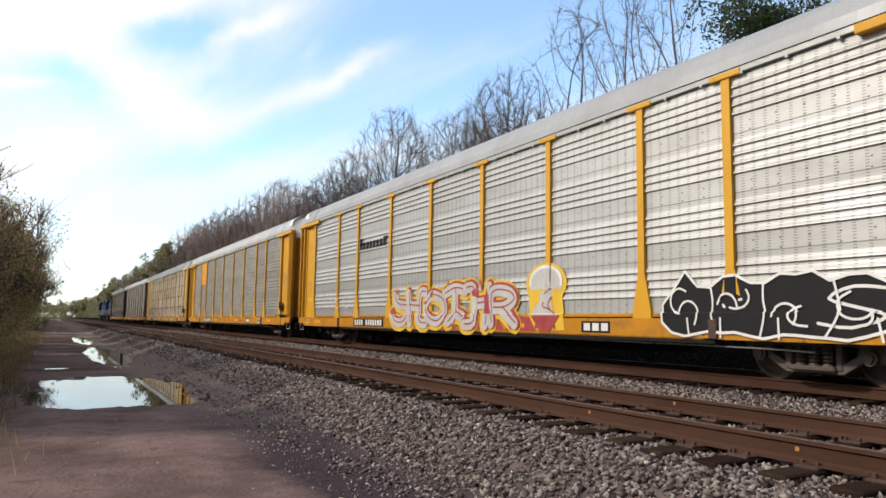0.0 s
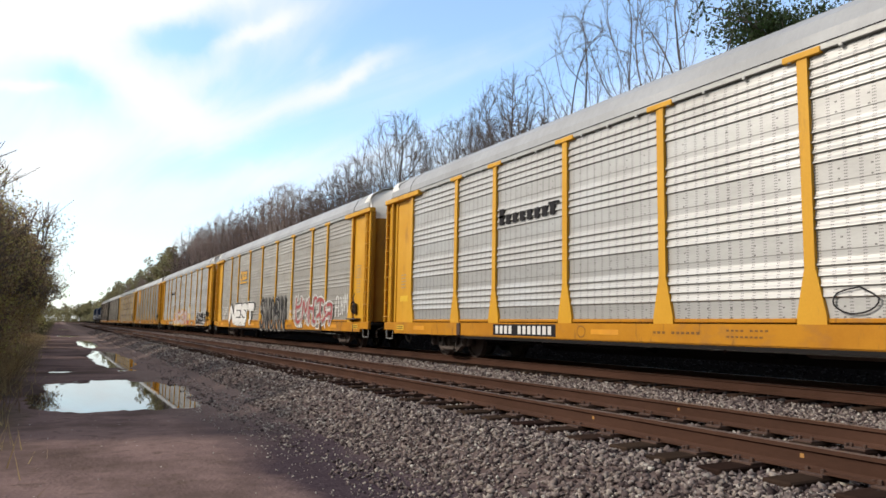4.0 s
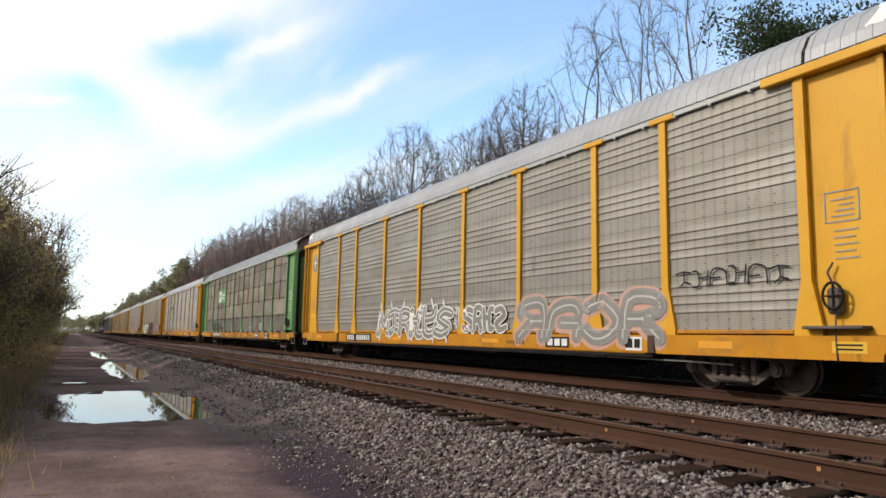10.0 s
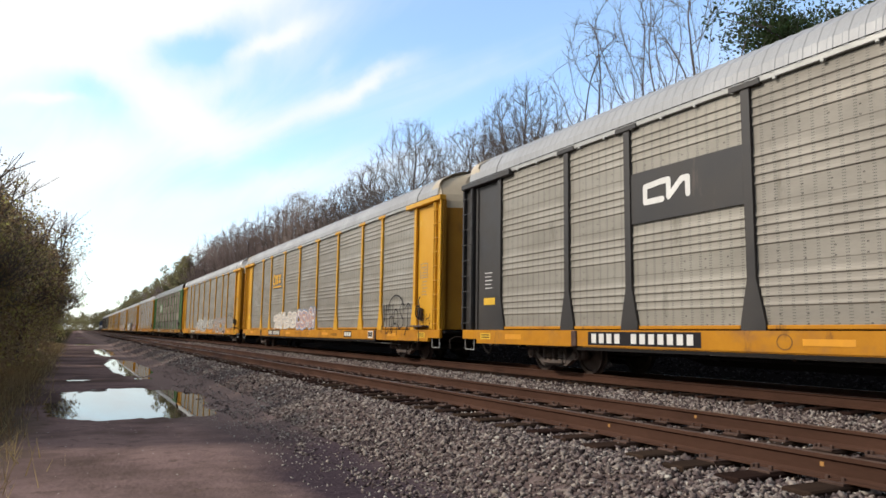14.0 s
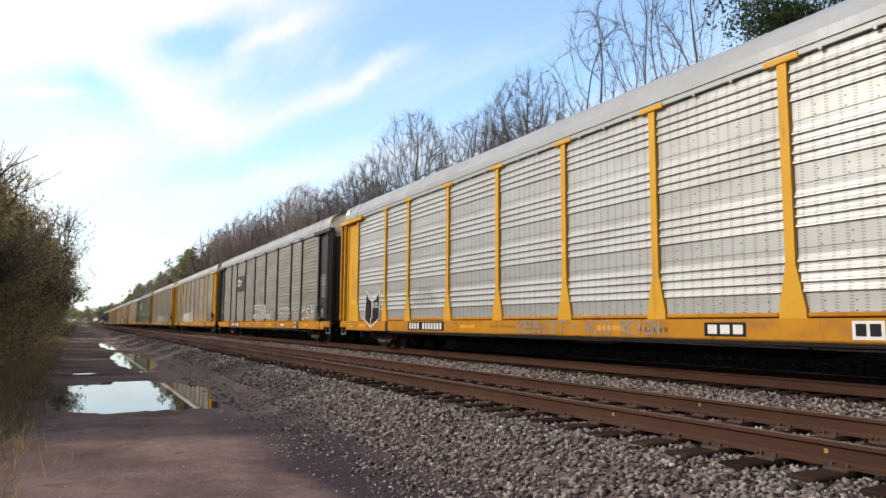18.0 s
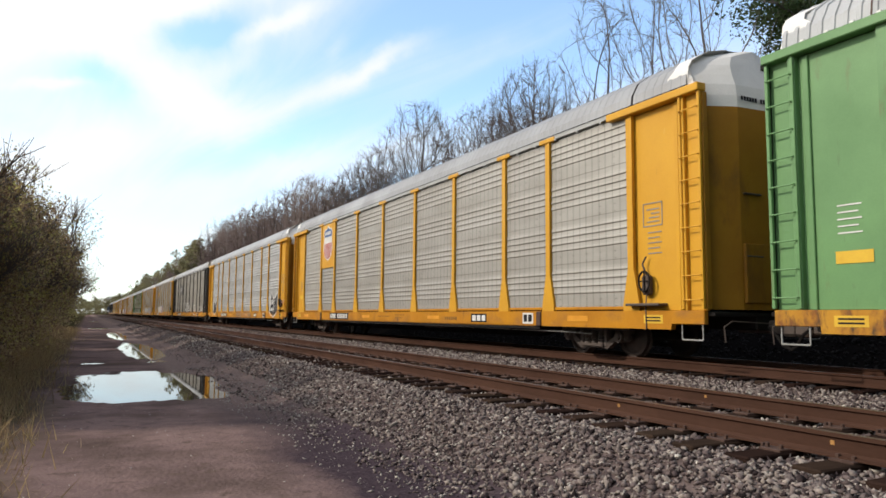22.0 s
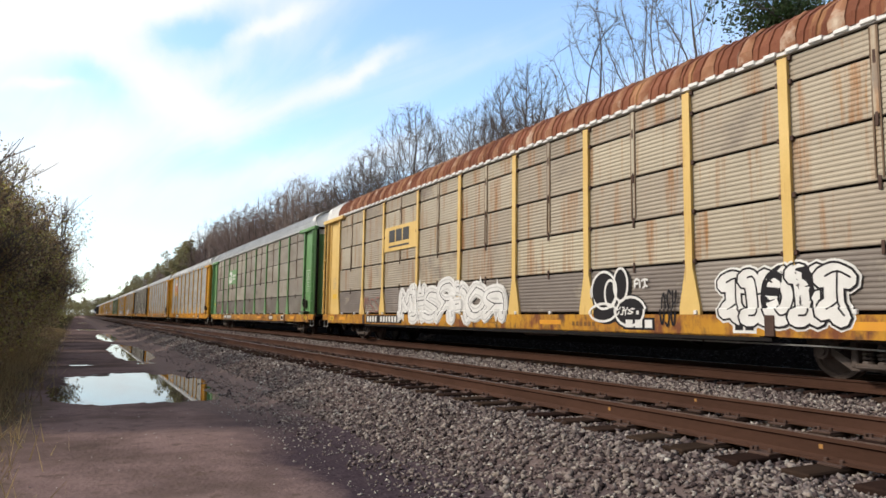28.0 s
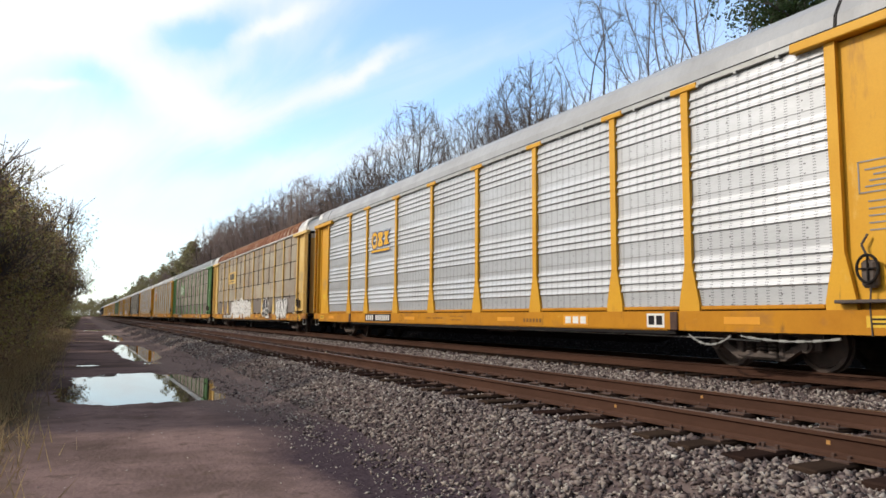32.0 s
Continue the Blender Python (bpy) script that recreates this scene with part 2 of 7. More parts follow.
RUST = (0.16, 0.055, 0.025)
GRIME = (0.10, 0.085, 0.065)
DULL = dict(spread=0.07, scale=0.9, rough=0.58, metal=0.3, bump=0.05, grain=25, stretch=(1, 0.5, 1.6), holes=True)
SHEET = dict(spread=0.07, scale=0.9, rough=0.5, metal=0.6, bump=0.05, grain=25, stretch=(1, 0.5, 1.6), holes=True)
M = {
    "yellow": surf("yellow_paint", (0.61, 0.325, 0.026), (0.54, 0.27, 0.02), 0.8, 0.5, spec=0.25, bump=0.04, grain=30, stain=(0.30, 0.14, 0.03),
                   stain_at=0.60, stain_scale=1.3, stain_stretch=(1, 1.6, 0.35), extra=[((0.12, 0.075, 0.03), 0.67, 3.0, (1, 2.0, 0.3)), ((0.66, 0.47, 0.16), 0.66, 1.4, (1, 1, 0.4))]),
    # end doors: yellow darkened for the shade between cars, plus grime stains
    "yellow_end": surf("shaded_grimy_yellow_paint", (0.37, 0.180, 0.016), (0.27, 0.12, 0.012), 0.6, 0.6, spec=0.2, bump=0.05, grain=30, stain=(0.14, 0.07, 0.02),
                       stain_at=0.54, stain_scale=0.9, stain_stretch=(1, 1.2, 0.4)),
    "yellow_worn": surf("worn_yellow_paint", (0.50, 0.255, 0.026), (0.36, 0.155, 0.02), 1.2, 0.65, spec=0.2, bump=0.08, grain=30, stain=RUST,
                        stain_at=0.46, stain_scale=2.2, stain_stretch=(1, 1.3, 0.8), extra=[((0.055, 0.035, 0.025), 0.53, 3.1, (1, 1.4, 0.7))]),
    "yellow_sill": surf("grimy_yellow_paint", (0.49, 0.218, 0.011), (0.39, 0.16, 0.010), 1.1, 0.6, spec=0.2, bump=0.06, grain=30, stain=(0.30, 0.135, 0.03), stain_at=0.53, stain_scale=1.4,
                        stain_stretch=(1, 0.8, 1.2), extra=[((0.075, 0.045, 0.025), 0.60, 2.6, (1, 1.6, 0.5)), ((0.60, 0.42, 0.16), 0.68, 1.9, (1, 0.7, 2.0))]),
    "cream": surf("faded_yellow_paint", (0.66, 0.46, 0.16), (0.58, 0.38, 0.11), 0.8, 0.55, bump=0.06, grain=30, stain=(0.28, 0.12, 0.04),
                  stain_at=0.60, stain_scale=1.3, stain_stretch=(1, 2.0, 0.3)),
    "green": surf("green_paint", (0.140, 0.290, 0.110), (0.105, 0.225, 0.085), 0.9, 0.5, bump=0.05, grain=30, stain=(0.13, 0.11, 0.05), extra=[((0.07, 0.065, 0.04), 0.63, 3.0, (1, 2.0, 0.35))],
                  stain_at=0.60, stain_scale=1.5, stain_stretch=(1, 1.5, 0.4)),
    "black": surf("black_paint", (0.030, 0.028, 0.028), (0.045, 0.040, 0.036), 1.2, 0.5, bump=0.05, grain=30, stain=(0.09, 0.07, 0.055),
                  stain_at=0.62, stain_scale=1.5, stain_stretch=(1, 1.5, 0.4)),
    "grey_a": surf("galvanized_sheet_clean", (0.47, 0.465, 0.445), (0.37, 0.365, 0.35), **SHEET),
    "grey_b": surf("galvanized_sheet_dull", (0.36, 0.342, 0.305), (0.285, 0.272, 0.242), stain=GRIME, stain_at=0.68, stain_stretch=(1, 1, 0.3), **DULL),
    "grey_c": surf("galvanized_sheet_dirty", (0.285, 0.265, 0.225), (0.215, 0.199, 0.168), stain=GRIME, stain_at=0.62, stain_stretch=(1, 1, 0.3), **DULL),
    "grey_d": surf("galvanized_sheet_bright", (0.53, 0.54, 0.55), (0.42, 0.43, 0.44), **SHEET),
    "brown": surf("grimy_corrugated_sheet", (0.27, 0.235, 0.19), (0.155, 0.128, 0.10), 0.7, 0.6, 0.25, bump=0.06, grain=25, stretch=(1, 0.4, 1.2),
                  spread=0.25, stain=(0.13, 0.06, 0.034), stain_at=0.57, stain_scale=1.1, stain_stretch=(1, 1.4, 0.45), extra=[((0.07, 0.055, 0.045), 0.58, 0.6, (1, 0.8, 1.2)), ((0.22, 0.085, 0.03), 0.66, 3.0, (1, 1.6, 0.3))]),
    "drab": surf("drab_corrugated_sheet", (0.315, 0.285, 0.235), (0.205, 0.178, 0.145), 0.7, 0.6, 0.25, bump=0.06, grain=25, stretch=(1, 0.4, 1.2),
                  spread=0.2, stain=(0.15, 0.085, 0.05), stain_at=0.60, stain_scale=1.1, stain_stretch=(1, 1.4, 0.45), extra=[((0.11, 0.095, 0.08), 0.60, 0.6, (1, 0.8, 1.2)), ((0.24, 0.10, 0.04), 0.68, 3.0, (1, 1.6, 0.3))]),
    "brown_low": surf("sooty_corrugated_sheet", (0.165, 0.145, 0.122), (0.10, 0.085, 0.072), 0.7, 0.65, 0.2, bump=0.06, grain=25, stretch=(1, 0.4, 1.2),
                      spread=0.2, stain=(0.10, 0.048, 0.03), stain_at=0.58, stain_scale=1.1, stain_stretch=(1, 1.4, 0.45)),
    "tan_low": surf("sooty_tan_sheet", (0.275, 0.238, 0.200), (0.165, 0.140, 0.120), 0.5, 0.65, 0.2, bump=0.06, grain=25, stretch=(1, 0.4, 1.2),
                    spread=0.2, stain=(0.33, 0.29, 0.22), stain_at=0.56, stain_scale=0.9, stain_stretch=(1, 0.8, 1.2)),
    "tan": surf("tan_corrugated_sheet", (0.40, 0.345, 0.255), (0.30, 0.26, 0.20), 0.7, 0.55, 0.2, bump=0.06, grain=25, stretch=(1, 0.4, 1.2),
                spread=0.14, stain=(0.26, 0.12, 0.04), stain_at=0.53, stain_scale=1.6, stain_stretch=(1, 1.8, 0.16), extra=[((0.13, 0.105, 0.09), 0.57, 0.5, (1, 0.8, 1.2)), ((0.30, 0.15, 0.045), 0.60, 3.4, (1, 1.9, 0.12))]),
    "roof_grey": surf("grey_roof_sheet", (0.335, 0.342, 0.348), (0.275, 0.281, 0.287), 0.7, 0.55, 0.2, bump=0.02, grain=20, stain=(0.22, 0.21, 0.19), stain_at=0.66),
    "roof_white": surf("pale_roof_sheet", (0.42, 0.435, 0.445), (0.35, 0.362, 0.37), 0.7, 0.55, bump=0.05, grain=20, stain=(0.34, 0.31, 0.27), stain_at=0.64),
    "roof_rust": surf("rusted_roof_sheet", (0.22, 0.064, 0.022), (0.12, 0.036, 0.016), 0.9, 0.8, bump=0.1, grain=25, stain=(0.52, 0.30, 0.13),
                      stain_at=0.57, stain_scale=1.5, stain_stretch=(0.12, 1, 0.12), extra=[((0.62, 0.52, 0.40), 0.66, 3.0, (0.1, 1, 0.1))]),
    "roof_brown": surf("brown_roof_paint", (0.075, 0.038, 0.028), (0.055, 0.028, 0.02), 0.8, 0.6, bump=0.06, grain=25),
    "white": surf("white_paint", (0.74, 0.73, 0.70), (0.66, 0.65, 0.62), 1.5, 0.5, bump=0.04, grain=30, stain=(0.45, 0.42, 0.36), stain_at=0.66),
    "grey_trim": surf("zinc_trim", (0.42, 0.42, 0.40), (0.32, 0.32, 0.30), 2.0, 0.45, 0.3, bump=0.05),
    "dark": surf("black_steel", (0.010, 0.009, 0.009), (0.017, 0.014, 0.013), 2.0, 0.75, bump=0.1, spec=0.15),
    "truck": surf("grimy_cast_steel", (0.105, 0.080, 0.067), (0.062, 0.048, 0.041), 3.0, 0.7, bump=0.15, stain=(0.17, 0.10, 0.065), stain_at=0.6),
    "wheel": surf("wheel_steel", (0.11, 0.08, 0.065), (0.07, 0.055, 0.048), 4.0, 0.55, 0.3, bump=0.08),
    "blue": surf("blue_paint", (0.03, 0.09, 0.27), (0.025, 0.07, 0.2), 1.0, 0.45, bump=0.04),
    "loco_blue": surf("dark_blue_paint", (0.016, 0.035, 0.085), (0.012, 0.026, 0.06), 1.0, 0.5, bump=0.04),
    "signal_red": surf("red_paint", (0.42, 0.035, 0.035), (0.34, 0.03, 0.03), 2.0, 0.55, bump=0.04),
    "pink": surf("pink_spray_paint", (0.62, 0.36, 0.32), (0.50, 0.27, 0.25), 2.0, 0.6, bump=0.03),
    "spray_white": surf("white_spray_paint", (0.72, 0.71, 0.68), (0.60, 0.59, 0.56), 3.0, 0.6, bump=0.03),
    "spray_black": surf("black_spray_paint", (0.012, 0.011, 0.013), (0.022, 0.020, 0.022), 3.0, 0.7, bump=0.03, spec=0.15),
    "spray_grey": surf("grey_spray_paint", (0.28, 0.27, 0.25), (0.20, 0.19, 0.18), 3.0, 0.6, bump=0.03),
    "spray_silver": surf("silver_spray_paint", (0.50, 0.49, 0.47), (0.38, 0.37, 0.36), 2.0, 0.5, bump=0.03),
    "steel_spray": surf("steel_grey_spray_paint", (0.235, 0.225, 0.20), (0.17, 0.165, 0.15), 1.2, 0.55, bump=0.03),
    "spray_cream": surf("cream_spray_paint", (0.62, 0.56, 0.46), (0.52, 0.44, 0.35), 1.5, 0.6, bump=0.03),
    "spray_salmon": surf("salmon_spray_paint", (0.52, 0.30, 0.23), (0.40, 0.25, 0.20), 1.2, 0.6, bump=0.03),
    "spray_sky": surf("blue_spray_paint", (0.17, 0.23, 0.37), (0.22, 0.25, 0.33), 1.5, 0.6, bump=0.03),
    "spray_pink": surf("violet_pink_spray_paint", (0.42, 0.22, 0.24), (0.36, 0.17, 0.19), 3.0, 0.6, bump=0.03),
    "spray_rose": surf("faded_rose_spray_paint", (0.27, 0.10, 0.08), (0.20, 0.09, 0.075), 3.0, 0.6, bump=0.03),
    "spray_red": surf("red_spray_paint", (0.36, 0.05, 0.05), (0.26, 0.035, 0.04), 3.0, 0.6, bump=0.03),
    "spray_yellow": surf("yellow_spray_paint", (0.68, 0.44, 0.03), (0.60, 0.36, 0.03), 3.0, 0.6, bump=0.03),
    "orange": surf("orange_paint", (0.66, 0.30, 0.02), (0.58, 0.25, 0.02), 3.0, 0.5, bump=0.03),
    "dab": surf("faded_orange_dab", (0.42, 0.22, 0.06), (0.32, 0.15, 0.04), 9.0, 0.7, bump=0.05),
    "gold": surf("gold_paint", (0.70, 0.38, 0.012), (0.62, 0.32, 0.012), 3.0, 0.5, bump=0.03),
    "faint_brown": surf("faded_brown_stencil", (0.13, 0.06, 0.012), (0.20, 0.09, 0.014), 9.0, 0.7, bump=0.02),
    "navy": surf("navy_paint", (0.02, 0.045, 0.13), (0.025, 0.05, 0.15), 3.0, 0.5, bump=0.03),
    "rail": surf("rusty_rail_side", (0.082, 0.040, 0.026), (0.054, 0.027, 0.018), 2.5, 0.8, bump=0.12, grain=40, stretch=(1, 0.3, 1), spec=0.12),
    "rail_top": surf("worn_rail_head", (0.105, 0.058, 0.040), (0.07, 0.038, 0.027), 3.0, 0.5, 0.3, bump=0.04, stretch=(1, 0.1, 1)),
    "tie": surf("creosoted_timber", (0.045, 0.028, 0.021), (0.024, 0.016, 0.013), 4.0, 0.9, bump=0.5, spec=0.0, grain=30, stretch=(0.25, 1, 1), spread=0.3),
    "plate": surf("rusty_tie_plate", (0.085, 0.045, 0.03), (0.055, 0.03, 0.022), 6.0, 0.8, bump=0.2),
    "stone": surf("ballast_stone", (0.225, 0.180, 0.168), (0.098, 0.078, 0.074), 9.0, 0.85, bump=0.3, grain=90, island=True, spread=0.9, spec=0.05),
    # near-black stones: the shade under the train is put into their colour
    "stone_shaded": surf("shaded_ballast_stone", (0.040, 0.037, 0.038), (0.016, 0.015, 0.016), 9.0, 0.9, bump=0.3, grain=90, island=True, spread=0.6, spec=0.0),
    "bark": surf("grey_brown_bark", (0.135, 0.112, 0.098), (0.08, 0.066, 0.058), 5.0, 0.9, bump=0.4, grain=25, stretch=(1, 1, 0.3)),
    # paler than the near twigs: distance haze put into the colour
    "brush": surf("hazy_far_brown_twigs", (0.33, 0.262, 0.238), (0.245, 0.192, 0.172), 0.6, 0.9, bump=0, spread=0.2, spec=0.0),
    "twig": surf("brown_twigs", (0.185, 0.152, 0.135), (0.125, 0.102, 0.09), 0.6, 0.9, bump=0.1, spread=0.2, spec=0.2),
    "pale_stone": surf("pale_chips", (0.42, 0.38, 0.34), (0.28, 0.255, 0.23), 9.0, 0.85, bump=0.3, grain=90, island=True, spread=0.5, spec=0.2),
    "leaf_olive": surf("olive_leaves", (0.33, 0.30, 0.10), (0.38, 0.29, 0.12), 0.7, 0.6, bump=0, island=True, spread=0.5, leaf=True),
    "leaf_brown": surf("brown_leaves", (0.37, 0.26, 0.16), (0.29, 0.21, 0.12), 0.7, 0.7, bump=0, island=True, spread=0.5, leaf=True),
    "leaf_green": surf("dark_green_leaves", (0.045, 0.075, 0.026), (0.065, 0.085, 0.032), 0.9, 0.5, bump=0, island=True, spread=0.5, leaf=True),
    # yellow-green leaves, lightened to carry the haze of distance
    "leaf_far": surf("hazy_far_yellow_green_leaves", (0.29, 0.255, 0.13), (0.21, 0.20, 0.115), 0.3, 0.7, bump=0, island=True, spread=0.4, leaf=True),
    "grass": surf("dry_grass", (0.34, 0.24, 0.135), (0.24, 0.18, 0.09), 0.9, 0.8, bump=0, island=True, spread=0.4, leaf=True),
}


def water_material():
    mt = bpy.data.materials.new("puddle_water")
    mt.use_nodes = True
    nt = mt.node_tree
    bs = nt.nodes["Principled BSDF"]
    bs.inputs["Base Color"].default_value = (0.035, 0.027, 0.02, 1)
    bs.inputs["Roughness"].default_value, bs.inputs["IOR"].default_value = 0.015, 1.4
    nz, bp, tc = nt.nodes.new("ShaderNodeTexNoise"), nt.nodes.new("ShaderNodeBump"), nt.nodes.new("ShaderNodeTexCoord")
    nz.inputs["Scale"].default_value = 3.0
    bp.inputs["Strength"].default_value, bp.inputs["Distance"].default_value = 0.006, 0.02
    nt.links.new(tc.outputs["Object"], nz.inputs["Vector"])
    nt.links.new(nz.outputs["Fac"], bp.inputs["Height"])
    nt.links.new(bp.outputs[0], bs.inputs["Normal"])
    return mt


def ground_material():
    """Brown dirt on the track-side road, dark wet cinders at its edge, grey crushed stone under the tracks turning near
    black for the train's shade, leaf litter in the woods.
    """
    mt = bpy.data.materials.new("ground_earth")
    mt.use_nodes = True
    nt = mt.node_tree
    N, L = nt.nodes.new, nt.links.new
    bs = nt.nodes["Principled BSDF"]
    tc, sp = N("ShaderNodeTexCoord"), N("ShaderNodeSeparateXYZ")
    L(tc.outputs["Object"], sp.inputs[0])

    def nz(scale, det=5, rg=0.6, st=(1, 1, 1)):
        mp = N("ShaderNodeMapping")
        mp.inputs["Scale"].default_value = st
        L(tc.outputs["Object"], mp.inputs[0])
        n = N("ShaderNodeTexNoise")
        n.inputs["Scale"].default_value, n.inputs["Detail"].default_value, n.inputs["Roughness"].default_value = scale, det, rg
        L(mp.outputs[0], n.inputs["Vector"])
        return n.outputs["Fac"]

    def rng(v, lo, hi, a=0.0, b=1.0):
        r = N("ShaderNodeMapRange")
        for i, q in enumerate((lo, hi, a, b)):
            r.inputs[i + 1].default_value = q
        L(v, r.inputs[0])
        return r.outputs[0]

    def mix(f, a, b):
        n = N("ShaderNodeMix")
        n.data_type = "RGBA"
        L(f, n.inputs["Factor"])
        for key, v in (("A", a), ("B", b)):
            if isinstance(v, tuple):
                n.inputs[key].default_value = (*v, 1)
            else:
                L(v, n.inputs[key])
        return n.outputs["Result"]

    def add(a, b, k):
        n = N("ShaderNodeMath")
        n.operation = "MULTIPLY_ADD"
        L(b, n.inputs[0])
        n.inputs[1].default_value = k
        L(a, n.inputs[2])
        return n.outputs[0]

    edge = add(add(sp.outputs[0], nz(0.45, 4), 1.6), nz(3.0, 3), 0.5)
    dirt = mix(rng(nz(1.6), 0.3, 0.7), (0.208, 0.143, 0.131), (0.152, 0.104, 0.097))
    dirt = mix(rng(nz(45, 3), 0.55, 0.7), dirt, (0.245, 0.175, 0.155))
    dirt = mix(rng(nz(0.42, 5), 0.46, 0.60), dirt, (0.095, 0.068, 0.060))
    dirt = mix(rng(nz(5.0, 5), 0.56, 0.68), dirt, (0.12, 0.085, 0.072))
    cinder = mix(rng(nz(30, 4), 0.35, 0.65), (0.036, 0.026, 0.032), (0.070, 0.053, 0.060))
    stone = mix(rng(nz(14, 4), 0.35, 0.65), (0.090, 0.066, 0.060), (0.150, 0.114, 0.104))
    litter = mix(rng(nz(2.5), 0.3, 0.7), (0.09, 0.065, 0.035), (0.05, 0.05, 0.022))
    worn = mix(rng(nz(20, 4), 0.35, 0.65), (0.150, 0.108, 0.096), (0.225, 0.168, 0.150))
    cinder = mix(rng(add(sp.outputs[1], nz(0.3, 3), 8.0), 12.0, 17.0), cinder, worn)
    col = mix(rng(edge, 2.62, 3.15), dirt, cinder)
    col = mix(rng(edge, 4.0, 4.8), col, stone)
    # shade of the train put into the colour: near black below and behind it
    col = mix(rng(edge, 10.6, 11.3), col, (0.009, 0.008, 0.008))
    col = mix(rng(edge, 19.2, 20.7), col, litter)
    col = mix(rng(edge, 0.7, -0.1), col, litter)
    L(col, bs.inputs["Base Color"])
    L(rng(nz(0.7), 0.35, 0.65, 0.62, 0.95), bs.inputs["Roughness"])
    bs.inputs["Specular IOR Level"].default_value = 0.0
    vo = N("ShaderNodeTexVoronoi")
    vo.inputs["Scale"].default_value = 22
    L(tc.outputs["Object"], vo.inputs["Vector"])
    hgt = add(nz(9, 6, 0.7), vo.outputs["Distance"], 0.35)
    bp = N("ShaderNodeBump")
    bp.inputs["Strength"].default_value, bp.inputs["Distance"].default_value = 0.6, 0.03
    L(hgt, bp.inputs["Height"])
    L(bp.outputs[0], bs.inputs["Normal"])
    return mt


WATER, EARTH = water_material(), ground_material()


# ---------------------------------------------------------------- mesh helpers
def mesh_of(name, verts, faces, material=None, smooth=False):
    me = bpy.data.meshes.new(name)
    me.from_pydata(verts, [], faces)
    me.update()
    if material:
        me.materials.append(material)
    if smooth:
        me.polygons.foreach_set("use_smooth", [True] * len(me.polygons))
    return me


def soup(name, verts, faces, material):
    """A mesh from numpy arrays of corners and of equal-sided faces."""
    verts, faces = np.asarray(verts, np.float32), np.asarray(faces, np.int32)
    me = bpy.data.meshes.new(name)
    me.vertices.add(len(verts))
    me.vertices.foreach_set("co", verts.ravel())
    k = faces.shape[1]
    me.loops.add(faces.size)
    me.loops.foreach_set("vertex_index", faces.ravel())
    me.polygons.add(len(faces))
    me.polygons.foreach_set("loop_start", np.arange(len(faces), dtype=np.int32) * k)
    me.update(calc_edges=True)
    me.materials.append(material)
    return me


class Shape:
    """Collects chamfered boxes, prisms and ribbons into one mesh."""

    def __init__(self):
        self.v, self.f = [], []

    def add(self, vs, fs):
        n = len(self.v)
        self.v += [tuple(p) for p in vs]
        self.f += [tuple(i + n for i in q) for q in fs]
        return self

    def box(self, x0, x1, y0, y1, z0, z1, c=0.0):
        if c <= 0:
            vs = [(x, y, z) for x in (x0, x1) for y in (y0, y1) for z in (z0, z1)]
            fs = [(0, 1, 3, 2), (4, 6, 7, 5), (0, 4, 5, 1), (2, 3, 7, 6), (0, 2, 6, 4), (1, 5, 7, 3)]
            return self.add(vs, fs)
        c = min(c, (x1 - x0) * 0.45, (y1 - y0) * 0.45, (z1 - z0) * 0.45)
        bm = bmesh.new()
        for x in (x0, x1):
            for y in (y0, y1):
                for z in (z0, z1):
                    sx, sy, sz = (c if x == x0 else -c), (c if y == y0 else -c), (c if z == z0 else -c)
                    bm.verts.new((x + sx, y + sy, z))
                    bm.verts.new((x + sx, y, z + sz))
                    bm.verts.new((x, y + sy, z + sz))
        bmesh.ops.convex_hull(bm, input=bm.verts)
        bm.verts.index_update()
        self.add([v.co[:] for v in bm.verts], [[v.index for v in q.verts] for q in bm.faces])
        bm.free()
        return self

    def prism(self, outline, axis, a, b):
        """The outline, in the two other axes, pushed from a to b along the axis."""
        def at(p, t):
            q = list(p)
            q.insert(axis, t)
            return q
        n = len(outline)
        vs = [at(p, a) for p in outline] + [at(p, b) for p in outline]
        fs = [tuple(range(n))[::-1], tuple(range(n, 2 * n))]
        fs += [(i, (i + 1) % n, n + (i + 1) % n, n + i) for i in range(n)]
        return self.add(vs, fs)

    def rod(self, p, q, r, n=6, r2=None):
        p, q = Vector(p), Vector(q)
        d = (q - p).normalized()
        u = d.orthogonal().normalized()
        w = d.cross(u)
        r2 = r if r2 is None else r2
        vs = [p + (u * math.cos(t) + w * math.sin(t)) * r for t in (2 * math.pi * i / n for i in range(n))]
        vs += [q + (u * math.cos(t) + w * math.sin(t)) * r2 for t in (2 * math.pi * i / n for i in range(n))]
        fs = [(i, (i + 1) % n, n + (i + 1) % n, n + i) for i in range(n)] + [tuple(range(n))[::-1], tuple(range(n, 2 * n))]
        return self.add(vs, fs)

    def path(self, pts, r, n=5):
        for p, q in zip(pts, pts[1:]):
            self.rod(p, q, r, n)
        return self

    def mesh(self, name, material):
        return mesh_of(name, self.v, self.f, material)


def part(name, shape, material, parent, label=""):
    me = shape if isinstance(shape, bpy.types.Mesh) else shape.mesh(name, material)
    ob = new(name, me)
    ob.parent = parent
    if label:
        tagged(ob, label)
    return ob


def hold(name, m=None):
    ob = new(name)
    if m is not None:
        ob.matrix_world = m
    return ob


# ---------------------------------------------------------------- ground, water, tracks
PUDDLES = [(1.15, 16.0, 1.55, 3.5), (1.95, 31.0, 0.72, 7.2), (1.8, 51.5, 0.55, 8.2), (1.1, 75.5, 0.95, 3.2), (0.2, 23.1, 0.36, 0.55), (1.1, 135.0, 0.9, 6.0)]


